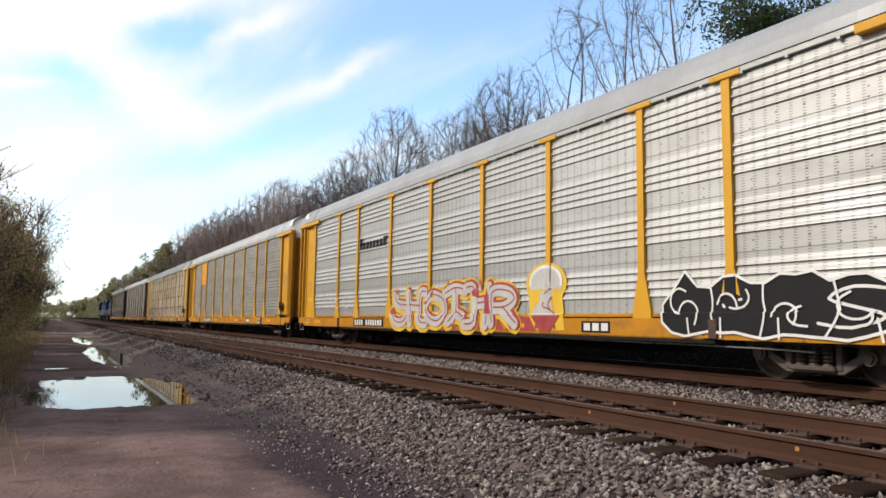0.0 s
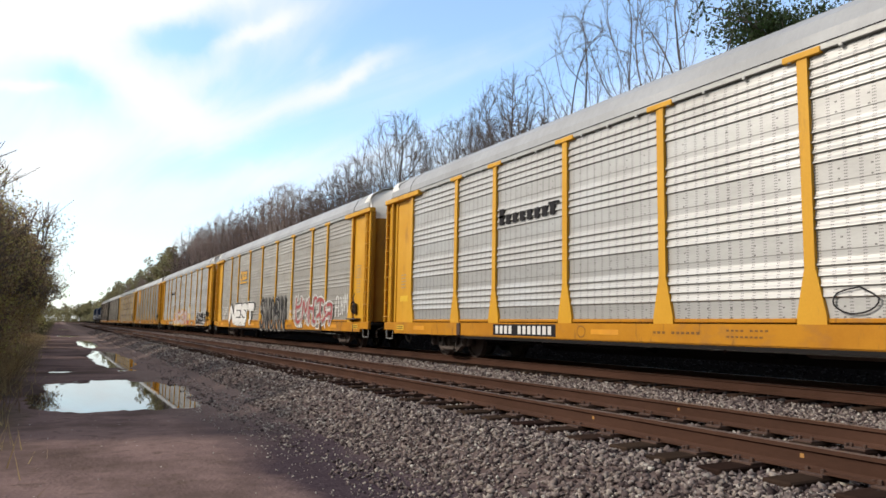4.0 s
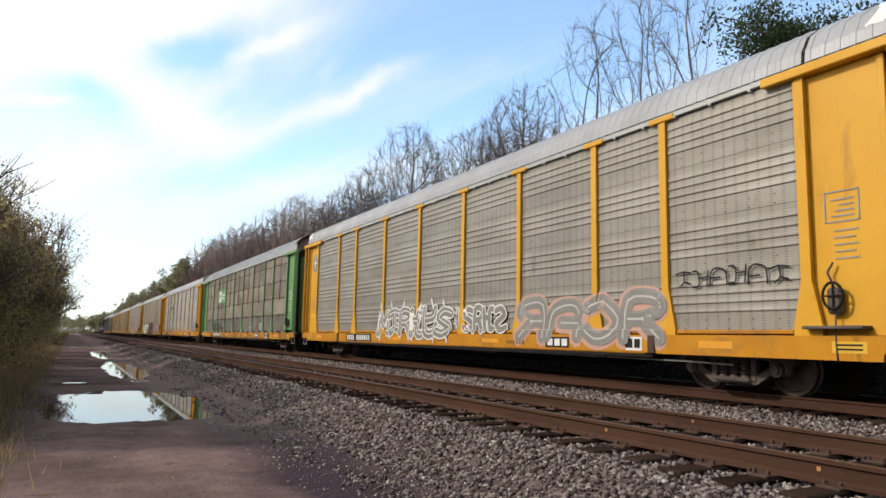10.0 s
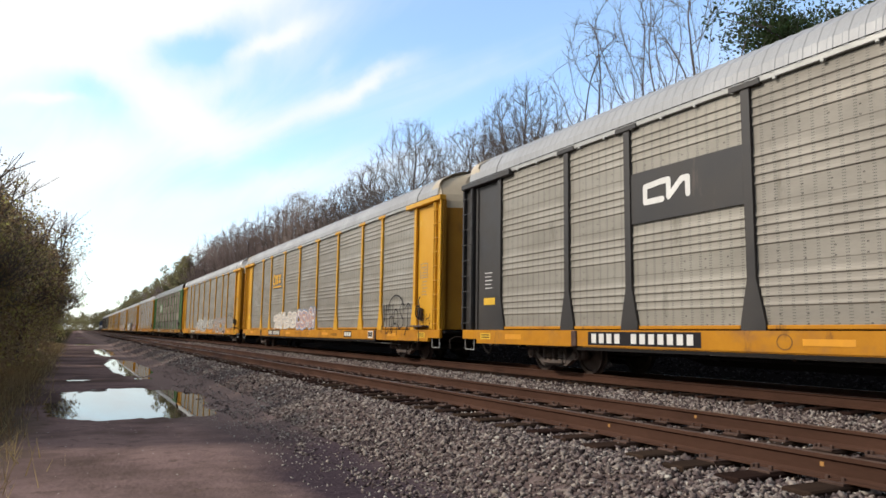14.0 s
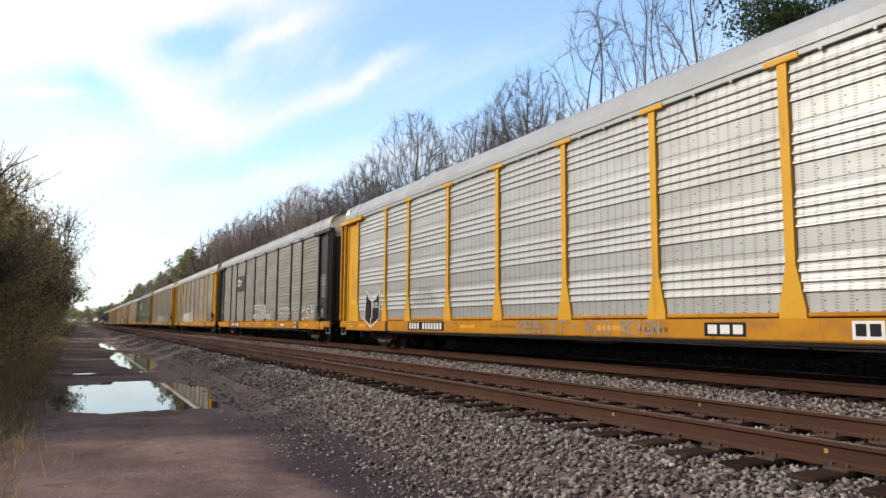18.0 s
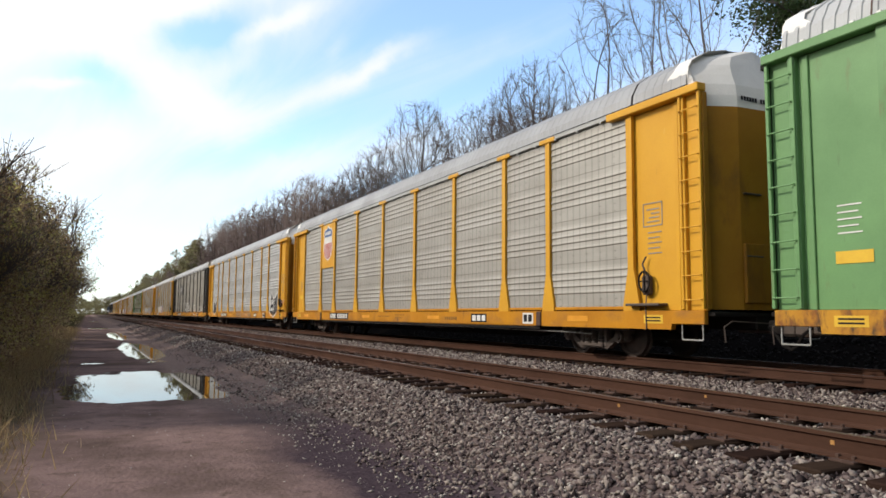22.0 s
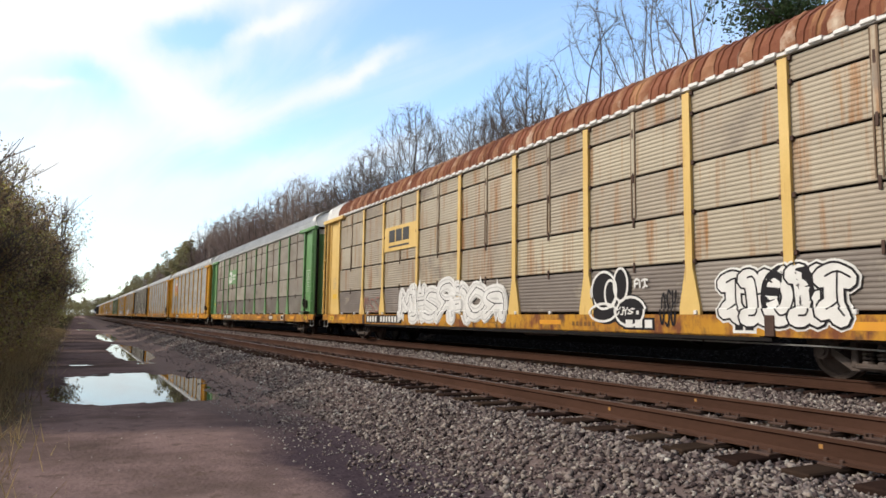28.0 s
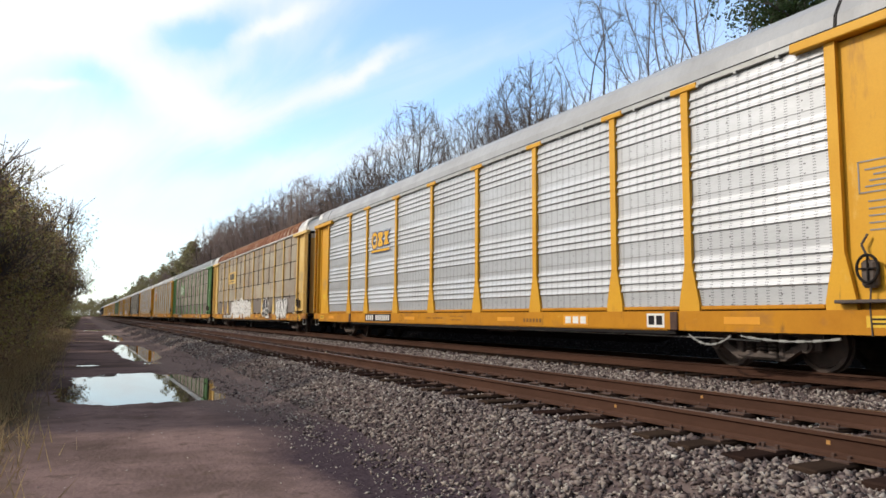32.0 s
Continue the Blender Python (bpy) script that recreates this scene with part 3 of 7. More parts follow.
def smooth(a, b, x):
    t = np.clip((x - a) / (b - a), 0, 1)
    return t * t * (3 - 2 * t)


def lumps(x, y, k, seed):
    out = np.zeros_like(x)
    rng = np.random.default_rng(seed)
    for i in range(7):
        a, p, w = rng.uniform(0, 6.28), rng.uniform(0, 6.28), k * 1.45 ** i
        out += np.sin((x * math.cos(a) + y * math.sin(a)) * w + p) / 1.3 ** i
    return out / 3


def height(x, y):
    x, y = np.asarray(x, float), np.asarray(y, float)
    z = GROUND + 0.385 * smooth(2.75, 4.15, x + 0.10 * lumps(x * 0, y, 0.5, 3))
    z = z - 0.05 * smooth(7.1, 7.6, x) * (1 - smooth(9.4, 9.9, x))
    z = z - 0.10 * smooth(12.6, 13.2, x) + 1.05 * smooth(13.2, 16.5, x)
    z = z + 0.25 * smooth(-0.9, -3.0, x) + 0.012 * lumps(x, y, 2.1, 5) * (1 - smooth(3.0, 4.0, x))
    for cx, cy, rx, ry in PUDDLES:
        d = np.sqrt(((x - cx) / rx) ** 2 + ((y - cy) / ry) ** 2) + 0.19 * lumps(x, y * 0.6, 2.6, 9) + 0.09 * lumps(x, y, 9.0, 12)
        z = z - 0.075 * (1 - smooth(0.72, 1.22, d))
    return z


def build_ground():
    xs = np.r_[-900, -400, -150, -60, -25, -12, -7, -4.5, np.arange(-3.2, 4.5, 0.11), np.arange(4.5, 15, 0.35), 17, 20, 25, 33, 45, 70, 120, 250, 500, 900]
    ys = np.r_[-700, -400, -200, -90, -40, -20, -8, np.arange(-4, 3, 1.0), np.arange(3, 42, 0.2), np.arange(42, 150, 1.0), np.geomspace(152, 3500, 24)]
    gx, gy = np.meshgrid(xs, ys)
    gz = height(gx, gy)
    v = np.stack([gx, gy, gz], -1).reshape(-1, 3)
    w, h = len(xs), len(ys)
    i = (np.arange(h - 1)[:, None] * w + np.arange(w - 1)).ravel()
    me = soup("ground", v, np.stack([i, i + 1, i + w + 1, i + w], 1), EARTH)
    me.polygons.foreach_set("use_smooth", [True] * len(me.polygons))
    tagged(new("ground", me), "brown dirt track-side road with dark cinders, grey ballast bank and painted shade under the train", "ground", kind="structure")


def build_puddles():
    for cx, cy, rx, ry in PUDDLES:
        n = 48
        vs = [(cx + rx * 1.3 * math.cos(6.2832 * i / n), cy + ry * 1.3 * math.sin(6.2832 * i / n), 0) for i in range(n)]
        vs = [(min(x, 2.95), y, z) for x, y, z in vs]
        me = mesh_of("water", vs, [tuple(range(n))], WATER)
        ob = new("water", me)
        ob.location.z = GROUND - 0.030
        tagged(ob, "still rain puddle on the dirt road mirroring the sky", "puddle", "puddles on the road", "structure")


def stones(name, areas, material, seed, label):
    """Loose angular stones; areas: x0, x1, y0, y1, how many a square metre, least and greatest half size."""
    rng = np.random.default_rng(seed)
    base = np.array([(1, 0, 0), (-1, 0, 0), (0, 1, 0), (0, -1, 0), (0, 0, 1), (0, 0, -1)], float)
    tri = np.array([(0, 2, 4), (2, 1, 4), (1, 3, 4), (3, 0, 4), (2, 0, 5), (1, 2, 5), (3, 1, 5), (0, 3, 5)])
    vv, ff, n0 = [], [], 0
    for x0, x1, y0, y1, dens, s0, s1 in areas:
        n = int((x1 - x0) * (y1 - y0) * dens)
        x, y = rng.uniform(x0, x1, n), rng.uniform(y0, y1, n)
        z = height(x, y)
        size = s0 + (s1 - s0) * rng.uniform(0, 1, n) ** 2
        v = base[None] * rng.uniform(0.6, 1.25, (n, 6, 1)) + rng.normal(0, 0.22, (n, 6, 3))
        v = v * rng.uniform(0.6, 1.2, (n, 1, 3)) * size[:, None, None]
        a, b = rng.uniform(0, 6.28, (2, n))
        ca, sa, cb, sb = np.cos(a), np.sin(a), np.cos(b), np.sin(b)
        X, Y, Z = v[..., 0], v[..., 1], v[..., 2]
        Y, Z = Y * cb[:, None] - Z * sb[:, None], Y * sb[:, None] + Z * cb[:, None]
        X, Y = X * ca[:, None] - Y * sa[:, None], X * sa[:, None] + Y * ca[:, None]
        v = np.stack([X + x[:, None], Y + y[:, None], Z * 0.8 + (z + size * 0.25)[:, None]], -1)
        vv.append(v.reshape(-1, 3))
        ff.append((tri[None] + (n0 + np.arange(n) * 6)[:, None, None]).reshape(-1, 3))
        n0 += n * 6
    tagged(new(name, soup(name, np.concatenate(vv), np.concatenate(ff), material)), label, "ballast", kind="stuff")


def rail_mesh(y0, y1):
    half = [(0.035, 0.0), (0.036, -0.030), (0.012, -0.042), (0.009, -0.135), (0.030, -0.150), (0.072, -0.158), (0.072, -0.172)]
    prof = [(-x, z) for x, z in half][::-1] + half
    s = Shape().prism(prof, 1, y0, y1)
    me = s.mesh("rail", M["rail"])
    me.materials.append(M["rail_top"])
    me.polygons[2 + 6].material_index = 1
    return me


def build_track(name, x, y0, y1, ties, plates, label):
    track = tagged(hold(name, pose(x, 0, 0)), label, "track", kind="structure")
    rails = rail_mesh(y0, y1)
    for dx in (-0.755, 0.755):
        part("rail", rails, None, track).location.x = dx
    rng = random.Random(name)
    tie = [Shape().box(-1.3, 1.3, -0.115, 0.115, -0.36, -0.186, 0.012).mesh("tie", M["tie"]) for _ in range(1)][0]
    plate = Shape().box(-0.17, 0.17, -0.095, 0.095, -0.188, -0.168, 0.004)
    for px, py in ((-0.11, 0.06), (0.11, -0.06), (-0.11, -0.06), (0.11, 0.06)):
        plate.box(px - 0.014, px + 0.014, py - 0.014, py + 0.014, -0.17, -0.135, 0.004)
    anchor = Shape().box(-0.085, 0.085, 0.12, 0.145, -0.20, -0.150, 0.004)
    plate, anchor = plate.mesh("tie_plate", M["plate"]), anchor.mesh("rail_anchor", M["plate"])
    for i in range(ties):
        y = y0_ties + i * 0.53 + rng.uniform(-0.02, 0.02)
        t = part("tie", tie, None, track)
        t.matrix_basis = pose(rng.uniform(-0.05, 0.05), y, rng.uniform(-0.008, 0.004), 0, 0, rng.uniform(-0.8, 0.8))
        if i < plates:
            for dx in (-0.755, 0.755):
                part("tie_plate", plate, None, t).location.x = dx
                part("rail_anchor", anchor, None, t).location.x = dx
    return track


y0_ties = -1.0
build_ground()
build_puddles()
stones("ballast", [(3.05, 9.9, -7, 2.5, 150, 0.025, 0.05), (3.05, 4.5, 2.5, 9, 900, 0.016, 0.042), (3.05, 4.5, 9, 13, 480, 0.020, 0.042), (3.3, 4.5, 13, 18, 300, 0.020, 0.042), (3.3, 4.5, 18, 40, 110, 0.02, 0.042),
                   (4.5, 9.9, 2.5, 12, 330, 0.022, 0.048), (4.5, 9.9, 12, 30, 170, 0.028, 0.055), (4.4, 9.9, 30, 70, 40, 0.045, 0.075),
                   (2.65, 3.05, 2.5, 7, 330, 0.014, 0.036), (2.4, 3.1, 4, 20, 130, 0.010, 0.030), (2.6, 3.3, 20, 60, 25, 0.015, 0.035), (3.1, 4.5, 40, 90, 30, 0.03, 0.06)], M["stone"], 4, "grey-brown crushed-stone ballast beside the rails")
stones("pale_ballast", [(3.1, 4.5, 2.5, 14, 110, 0.014, 0.036), (4.5, 9.9, 2.5, 20, 65, 0.018, 0.042), (3.2, 9.9, 14, 40, 30, 0.025, 0.05), (2.4, 3.2, 3, 14, 45, 0.01, 0.028)], M["pale_stone"], 14, "pale stone chips among the ballast")
stones("dark_ballast", [(9.9, 16.5, 2, 34, 100, 0.03, 0.065)], M["stone_shaded"], 5, "ballast under the train, darkened for its shade")
stones("gravel", [(-0.8, 2.3, 3.0, 13, 6, 0.004, 0.014), (2.0, 3.1, 3, 20, 70, 0.006, 0.022)], M["pale_stone"], 6, "scattered pebbles on the dirt road")
near_track = build_track("track_near", NEAR_TRACK, -380, 900, 290, 70, "rusty rails on dark creosoted ties of the empty near track")
far_track = build_track("track_far", TRAIN_TRACK, -380, 900, 150, 0, "rusty rails on dark ties under the train")
for y, dx in ((5.71, -0.755), (5.97, 0.755), (3.39, -0.755)):
    part("paint_mark", Shape().box(dx - 0.0135, dx - 0.0105, y - 0.016, y + 0.016, -0.092, -0.060), M["dab"], near_track, "dab of orange paint on the rail web")


# ---------------------------------------------------------------- the train
POSTS = [4.66, 6.62, 9.44, 12.23, 15.07, 17.86, 20.68, 22.64]
DOOR_POSTS = [1.86, 25.44]
Z_SILL, Z_DECK, Z_EAVE = 0.63, 0.96, 5.0
HALF = CAR_LENGTH / 2
cache = {}


def y_at(d):
    """Car space: the distance d behind the car's leading end."""
    return HALF - d


def shared(key, make, mat):
    """One mesh for all alike parts of one material."""
    k = (key, mat)
    if k not in cache:
        cache[k] = make().mesh(key.split(":")[0], M[mat])
    return cache[k]


def sheet_profile(z0, z1, rib):
    """Height and depth of a tall side sheet: four stacked sheets, each a flat bolted band below four stepped ribs."""
    pts, n = [], 4
    h = (z1 - z0) / n
    for k in range(n):
        b = z0 + k * h
        pts += [(b, 0.0), (b + 0.012, 0.005), (b + 0.19, 0.001), (b + 0.30, 0.0)]
        for r in range(4):
            c = b + 0.305 + r * 0.151
            pts += [(c, 0.0), (c + 0.020, rib), (c + 0.040, rib * 0.86), (c + 0.075, rib * 0.34), (c + 0.120, rib * 0.04), (c + 0.149, 0.0)]
        pts += [(b + h - 0.008, 0.0), (b + h - 0.001, 0.0)]
    return pts


def wave_profile(z0, z1):
    pts, n = [], max(2, round((z1 - z0) / 0.078))
    for k in range(n):
        b, h = z0 + (z1 - z0) * k / n, (z1 - z0) / n
        pts += [(b, 0.0), (b + 0.15 * h, 0.008), (b + 0.5 * h, 0.009), (b + 0.75 * h, 0.001)]
    return pts + [(z1, 0.0)]


def side_sheet(y0, y1, prof, sx):
    vs, fs = [], []
    for z, d in prof:
        vs += [(sx * (1.53 + d), y0, z), (sx * (1.53 + d), y1, z), (sx * 1.50, y0, z), (sx * 1.50, y1, z)]
    n = len(prof)
    for i in range(n - 1):
        a, b = 4 * i, 4 * i + 4
        fs += [(a, a + 1, b + 1, b), (a + 2, b + 2, b + 3, a + 3), (a, b, b + 2, a + 2), (a + 1, a + 3, b + 3, b + 1)]
    e = 4 * (n - 1)
    fs += [(0, 2, 3, 1), (e, e + 1, e + 3, e + 2)]
    return Shape().add(vs, fs)


def post_shape(y, sx, capped, clips=True):
    w = 0.085
    out = [(y - 0.23, Z_DECK - 0.02), (y - 0.23, Z_DECK + 0.12), (y - w, 1.78), (y - w, Z_EAVE - 0.06), (y + w, Z_EAVE - 0.06), (y + w, 1.78),
           (y + 0.23, Z_DECK + 0.12), (y + 0.23, Z_DECK - 0.02)]
    s = Shape().prism(out, 0, sx * 1.525, sx * 1.592)
    s.box(min(sx * 1.592, sx * 1.602), max(sx * 1.592, sx * 1.602), y - w - 0.004, y - w + 0.018, 1.75, Z_EAVE - 0.1)
    if capped:
        s.box(min(sx * 1.53, sx * 1.62), max(sx * 1.53, sx * 1.62), y - 0.31, y + 0.31, Z_EAVE - 0.075, Z_EAVE + 0.03, 0.012)
    return s


ROOF = [(1.60, 5.03), (1.57, 5.25), (1.42, 5.52), (1.12, 5.74), (0.70, 5.88), (0.0, 5.95)]


def post_clips(y, sx):
    """Small bolted clips that hold the stacked panels beside a post."""
    s = Shape()
    for z in (1.90, 2.78, 3.66, 4.55, 4.93):
        for e in (-0.115, 0.115):
            s.box(min(sx * 1.54, sx * 1.585), max(sx * 1.54, sx * 1.585), y + e - 0.028, y + e + 0.028, z - 0.05, z + 0.03, 0.008)
    return s


def roof_section():
    return [(-x, z) for x, z in ROOF] + [(x, z) for x, z in ROOF[-2::-1]]


def roof_shape(y0, y1, pitch, lift):
    sec, ys = roof_section(), []
    n = max(1, round((y1 - y0) / pitch))
    for k in range(n):
        b = y0 + (y1 - y0) * k / n
        ys += [(b, 0), (b + 0.55 * pitch, 0), (b + 0.60 * pitch, lift), (b + 0.92 * pitch, lift)]
    ys.append((y1, 0))
    vs, fs, w = [], [], len(sec)
    for y, up in ys:
        vs += [(x * (1 + up * 0.6), y, z + up) for x, z in sec]
    for i in range(len(ys) - 1):
        fs += [(i * w + j, i * w + j + 1, (i + 1) * w + j + 1, (i + 1) * w + j) for j in range(w - 1)]
    return Shape().add(vs, fs)


def end_outline(z):
    """Half width of the body at that height."""
    if z <= 5.03:
        return 1.50
    for (x0, z0), (x1, z1) in zip(ROOF, ROOF[1:]):
        if z0 <= z <= z1:
            return min(1.50, x0 + (x1 - x0) * (z - z0) / (z1 - z0))
    return 0.05


def end_shape(s, z0, z1, lean, proud=0.0):
    """A folded, nearly flat end door leaf pair between two heights; s: +1 leading end, -1 trailing end."""
    cols = [-1, -0.96, -0.52, 0.0, 0.52, 0.96, 1]
    bow = [0.0, 0.02, 0.31, 0.36, 0.31, 0.02, 0.0]
    zs = np.linspace(z0, z1, 7)
    vs, fs = [], []
    for z in zs:
        w = end_outline(z)
        back = lean * max(0.0, z - 5.0)
        for c, b in zip(cols, bow):
            vs.append((c * w, s * (HALF - 0.20 + b - back + proud), z))
    for i in range(len(zs) - 1):
        fs += [(i * 7 + j, i * 7 + j + 1, i * 7 + j + 8, i * 7 + j + 7) for j in range(6)]
    n = len(vs)
    vs += [(x, y - s * 0.05, z) for x, y, z in vs]
    fs += [tuple(q + n for q in f[::-1]) for f in fs]
    m = len(zs)
    rim = [i * 7 for i in range(m)] + [(m - 1) * 7 + j for j in range(1, 7)] + [i * 7 + 6 for i in range(m - 2, -1, -1)] + [j for j in range(5, 0, -1)]
    fs += [(a, b, b + n, a + n) for a, b in zip(rim, rim[1:] + rim[:1])]
    return Shape().add(vs, fs)


def wheelset_parts():
    tread, r = Shape(), 0.42
    for sx in (-1, 1):
        prof = [(0.09, 0.70), (r * 0.80, 0.66), (r * 0.84, 0.63), (r + 0.028, 0.645), (r + 0.028, 0.675), (r, 0.69), (r, 0.78), (r * 0.86, 0.785), (r * 0.80, 0.745), (0.12, 0.80), (0.09, 0.80)]
        n = 22
        vs = [(sx * x, q * math.cos(6.2832 * i / n), q * math.sin(6.2832 * i / n)) for i in range(n) for q, x in prof]
        k = len(prof)
        fs = [(i * k + j, i * k + (j + 1) % k, ((i + 1) % n) * k + (j + 1) % k, ((i + 1) % n) * k + j) for i in range(n) for j in range(k)]
        tread.add(vs, fs)
    tread.rod((-0.95, 0, 0), (0.95, 0, 0), 0.075, 10)
    return tread


def side_frame(sx):
    top = [(-1.14, 0.60), (-0.55, 0.71), (0.55, 0.71), (1.14, 0.60), (1.14, 0.50), (0.52, 0.57), (-0.52, 0.57), (-1.14, 0.50)]
    low = [(-0.98, 0.50), (-0.45, 0.16), (0.45, 0.16), (0.98, 0.50), (0.80, 0.50), (0.38, 0.265), (-0.38, 0.265), (-0.80, 0.50)]
    s = Shape().prism(top, 0, sx * 0.98, sx * 1.14).prism(low, 0, sx * 1.0, sx * 1.13)
    for y in (-0.40, 0.40):
        s.box(min(sx * 1.0, sx * 1.15), max(sx * 1.0, sx * 1.15), y - 0.055, y + 0.055, 0.20, 0.64, 0.02)
    for y in (-0.865, 0.865):
        s.box(min(sx * 0.98, sx * 1.12), max(sx * 0.98, sx * 1.12), y - 0.20, y + 0.20, 0.33, 0.61, 0.03)
    for y in (-0.865, 0.865):
        s.rod((sx * 0.9, y, 0.42), (sx * 1.20, y, 0.42), 0.115, 10)
        s.rod((sx * 1.20, y, 0.42), (sx * 1.24, y, 0.42), 0.075, 8)
    s.box(min(sx * 1.12, sx * 1.20), max(sx * 1.12, sx * 1.20), -0.36, 0.36, 0.19, 0.27, 0.02)
    s.box(min(sx * 1.12, sx * 1.19), max(sx * 1.12, sx * 1.19), -0.34, 0.34, 0.56, 0.68, 0.02)
    return s


def springs(sx):
    s = Shape()
    for y in (-0.22, 0.0, 0.22):
        for k in range(5):
            s.rod((sx * 1.10, y, 0.27 + k * 0.058), (sx * 1.10, y, 0.305 + k * 0.058), 0.085, 9, 0.07)
    return s


wheel_objects = []


def build_truck(car, y, mat="truck"):
    tr = part("truck", shared("bolster:", lambda: Shape().box(-1.0, 1.0, -0.17, 0.17, 0.42, 0.66, 0.03), "truck"), None, car, "grimy cast-steel four-wheel truck")
    tr.location.y = y
    for sx in (-1, 1):
        part("side_frame", shared(f"side_frame:{sx}", lambda: side_frame(sx), mat), None, tr)
        tagged(part("spring_nest", shared(f"spring_nest:{sx}", lambda: springs(sx), mat), None, tr), kind="stuff")
    for dy in (-0.865, 0.865):
        w = part("wheelset", shared("wheelset:", wheelset_parts, "wheel"), None, tr, "rusty steel wheels on one axle")
        w.location = (0, dy, 0.42)
        wheel_objects.append((car, w))
    return tr


def ladder_shape(s, sx):
    """Ladder at the car's corner: two stiles and rungs standing off the body."""
    y1, y0 = HALF - 0.03, HALF - 0.48
    ys = sorted((s * y0, s * y1))
    x = sx * 1.60
    stiles = Shape()
    for y in ys:
        stiles.box(x - 0.03, x + 0.03, y - 0.03, y + 0.03, 0.98, 4.88, 0.008)
    rungs = []
    for k in range(9):
        z = 1.15 + k * 0.43
        rungs.append((ys[0], ys[1], z, x + sx * 0.055))
    return stiles, rungs


def rung_shape(a, b, z, x, sx):
    return Shape().path([(x - sx * 0.05, a, z), (x, a + 0.01, z), (x, b - 0.01, z - 0.006), (x - sx * 0.05, b, z)], 0.013, 5)


def end_side(car, s, sx, mat, detail, old):
    """The closed bay behind a corner ladder: door sheet, its posts and the beam above."""
    def ys(a, b):
        return sorted((s * (HALF - a), s * (HALF - b)))

    def bx(x0, x1, a, b, z0, z1, c=0.01):
        y0, y1 = ys(a, b)
        return Shape().box(min(sx * x0, sx * x1), max(sx * x0, sx * x1), y0, y1, z0, z1, c)
    k = f":{s}{sx}"
    part("door_sheet", shared("door_sheet" + k + str(old), lambda: bx(1.44, 1.50, 0.46 if old else 0.62, 1.92, Z_DECK, 4.86), mat), None, car)
    part("corner_post", shared("corner_post" + k, lambda: bx(1.44, 1.60, 0.40, 0.52, Z_DECK, 4.92), mat), None, car)
    part("corner_sheet", shared("corner_sheet" + k, lambda: bx(1.44, 1.52, 0.02, 0.42, Z_DECK, 4.92), mat), None, car)
    part("door_edge", shared("door_edge" + k, lambda: bx(1.48, 1.54, 0.60, 0.70, Z_DECK, 4.84), mat), None, car)
    part("door_beam", shared("door_beam" + k, lambda: bx(1.46, 1.68, -0.02, 2.45, 4.87, 5.02, 0.015), mat), None, car)
    part("door_post", shared("door_post" + k + str(old), lambda: post_shape(s * (HALF - 1.86), sx, False, old), mat), None, car)
    if detail:
        st, rungs = ladder_shape(s, sx)
        ld = part("ladder", shared("ladder" + k, lambda: st, mat), None, car)
        for i, r in enumerate(rungs):
            part("rung", shared(f"rung{k}{i}", lambda: rung_shape(*r, sx), mat), None, ld)


def flat_marks(name, car, mat, quads, x, label=""):
    """Thin plates lying on the near side: (y0, y1, z0, z1) in car space."""
    s = Shape()
    for y0, y1, z0, z1 in quads:
        s.box(-x - 0.004, -x, min(y0, y1), max(y0, y1), z0, z1)
    ob = part(name, s, M[mat], car, label)
    return tagged(ob, kind="stuff") if len(quads) > 1 else ob


def letter_bars(d0, d1, z0, z1, n, gaps=(), seed=1):
    """A row of upright bars in place of characters, from d0 to d1 behind the leading end."""
    rng, out, w = random.Random(seed), [], (d1 - d0) / n
    for i in range(n):
        if i in gaps:
            continue
        a, b = d0 + i * w, d0 + (i + 0.62) * w
        out.append((y_at(a), y_at(b), z0, z1))
    return out


# ---- sprayed paint: blobs, outlines and strokes that follow the sheets, posts and sill
def ribbon(pts, w, closed=False):
    vs, fs, n = [], [], len(pts)
    for i in range(n):
        a = pts[(i - 1) % n] if closed or i else pts[i]
        b = pts[(i + 1) % n] if closed or i < n - 1 else pts[i]
        dy, dz = b[0] - a[0], b[1] - a[1]
        q = math.hypot(dy, dz) or 1
        ny, nz = -dz / q * w / 2, dy / q * w / 2
        vs += [(pts[i][0] + ny, pts[i][1] + nz), (pts[i][0] - ny, pts[i][1] - nz)]
    for i in range(n if closed else n - 1):
        j = (i + 1) % n
        fs.append((2 * i, 2 * i + 1, 2 * j + 1, 2 * j))
    return vs, fs


def depth_at(y, z):
    if z < Z_DECK + 0.10:
        return 1.609
    for d in POSTS + DOOR_POSTS:
        if abs(y - y_at(d)) < 0.087 or (z < 1.7 and abs(y - y_at(d)) < 0.087 + 0.145 * (1.78 - z) / 0.7):
            return 1.596
    return 1.569


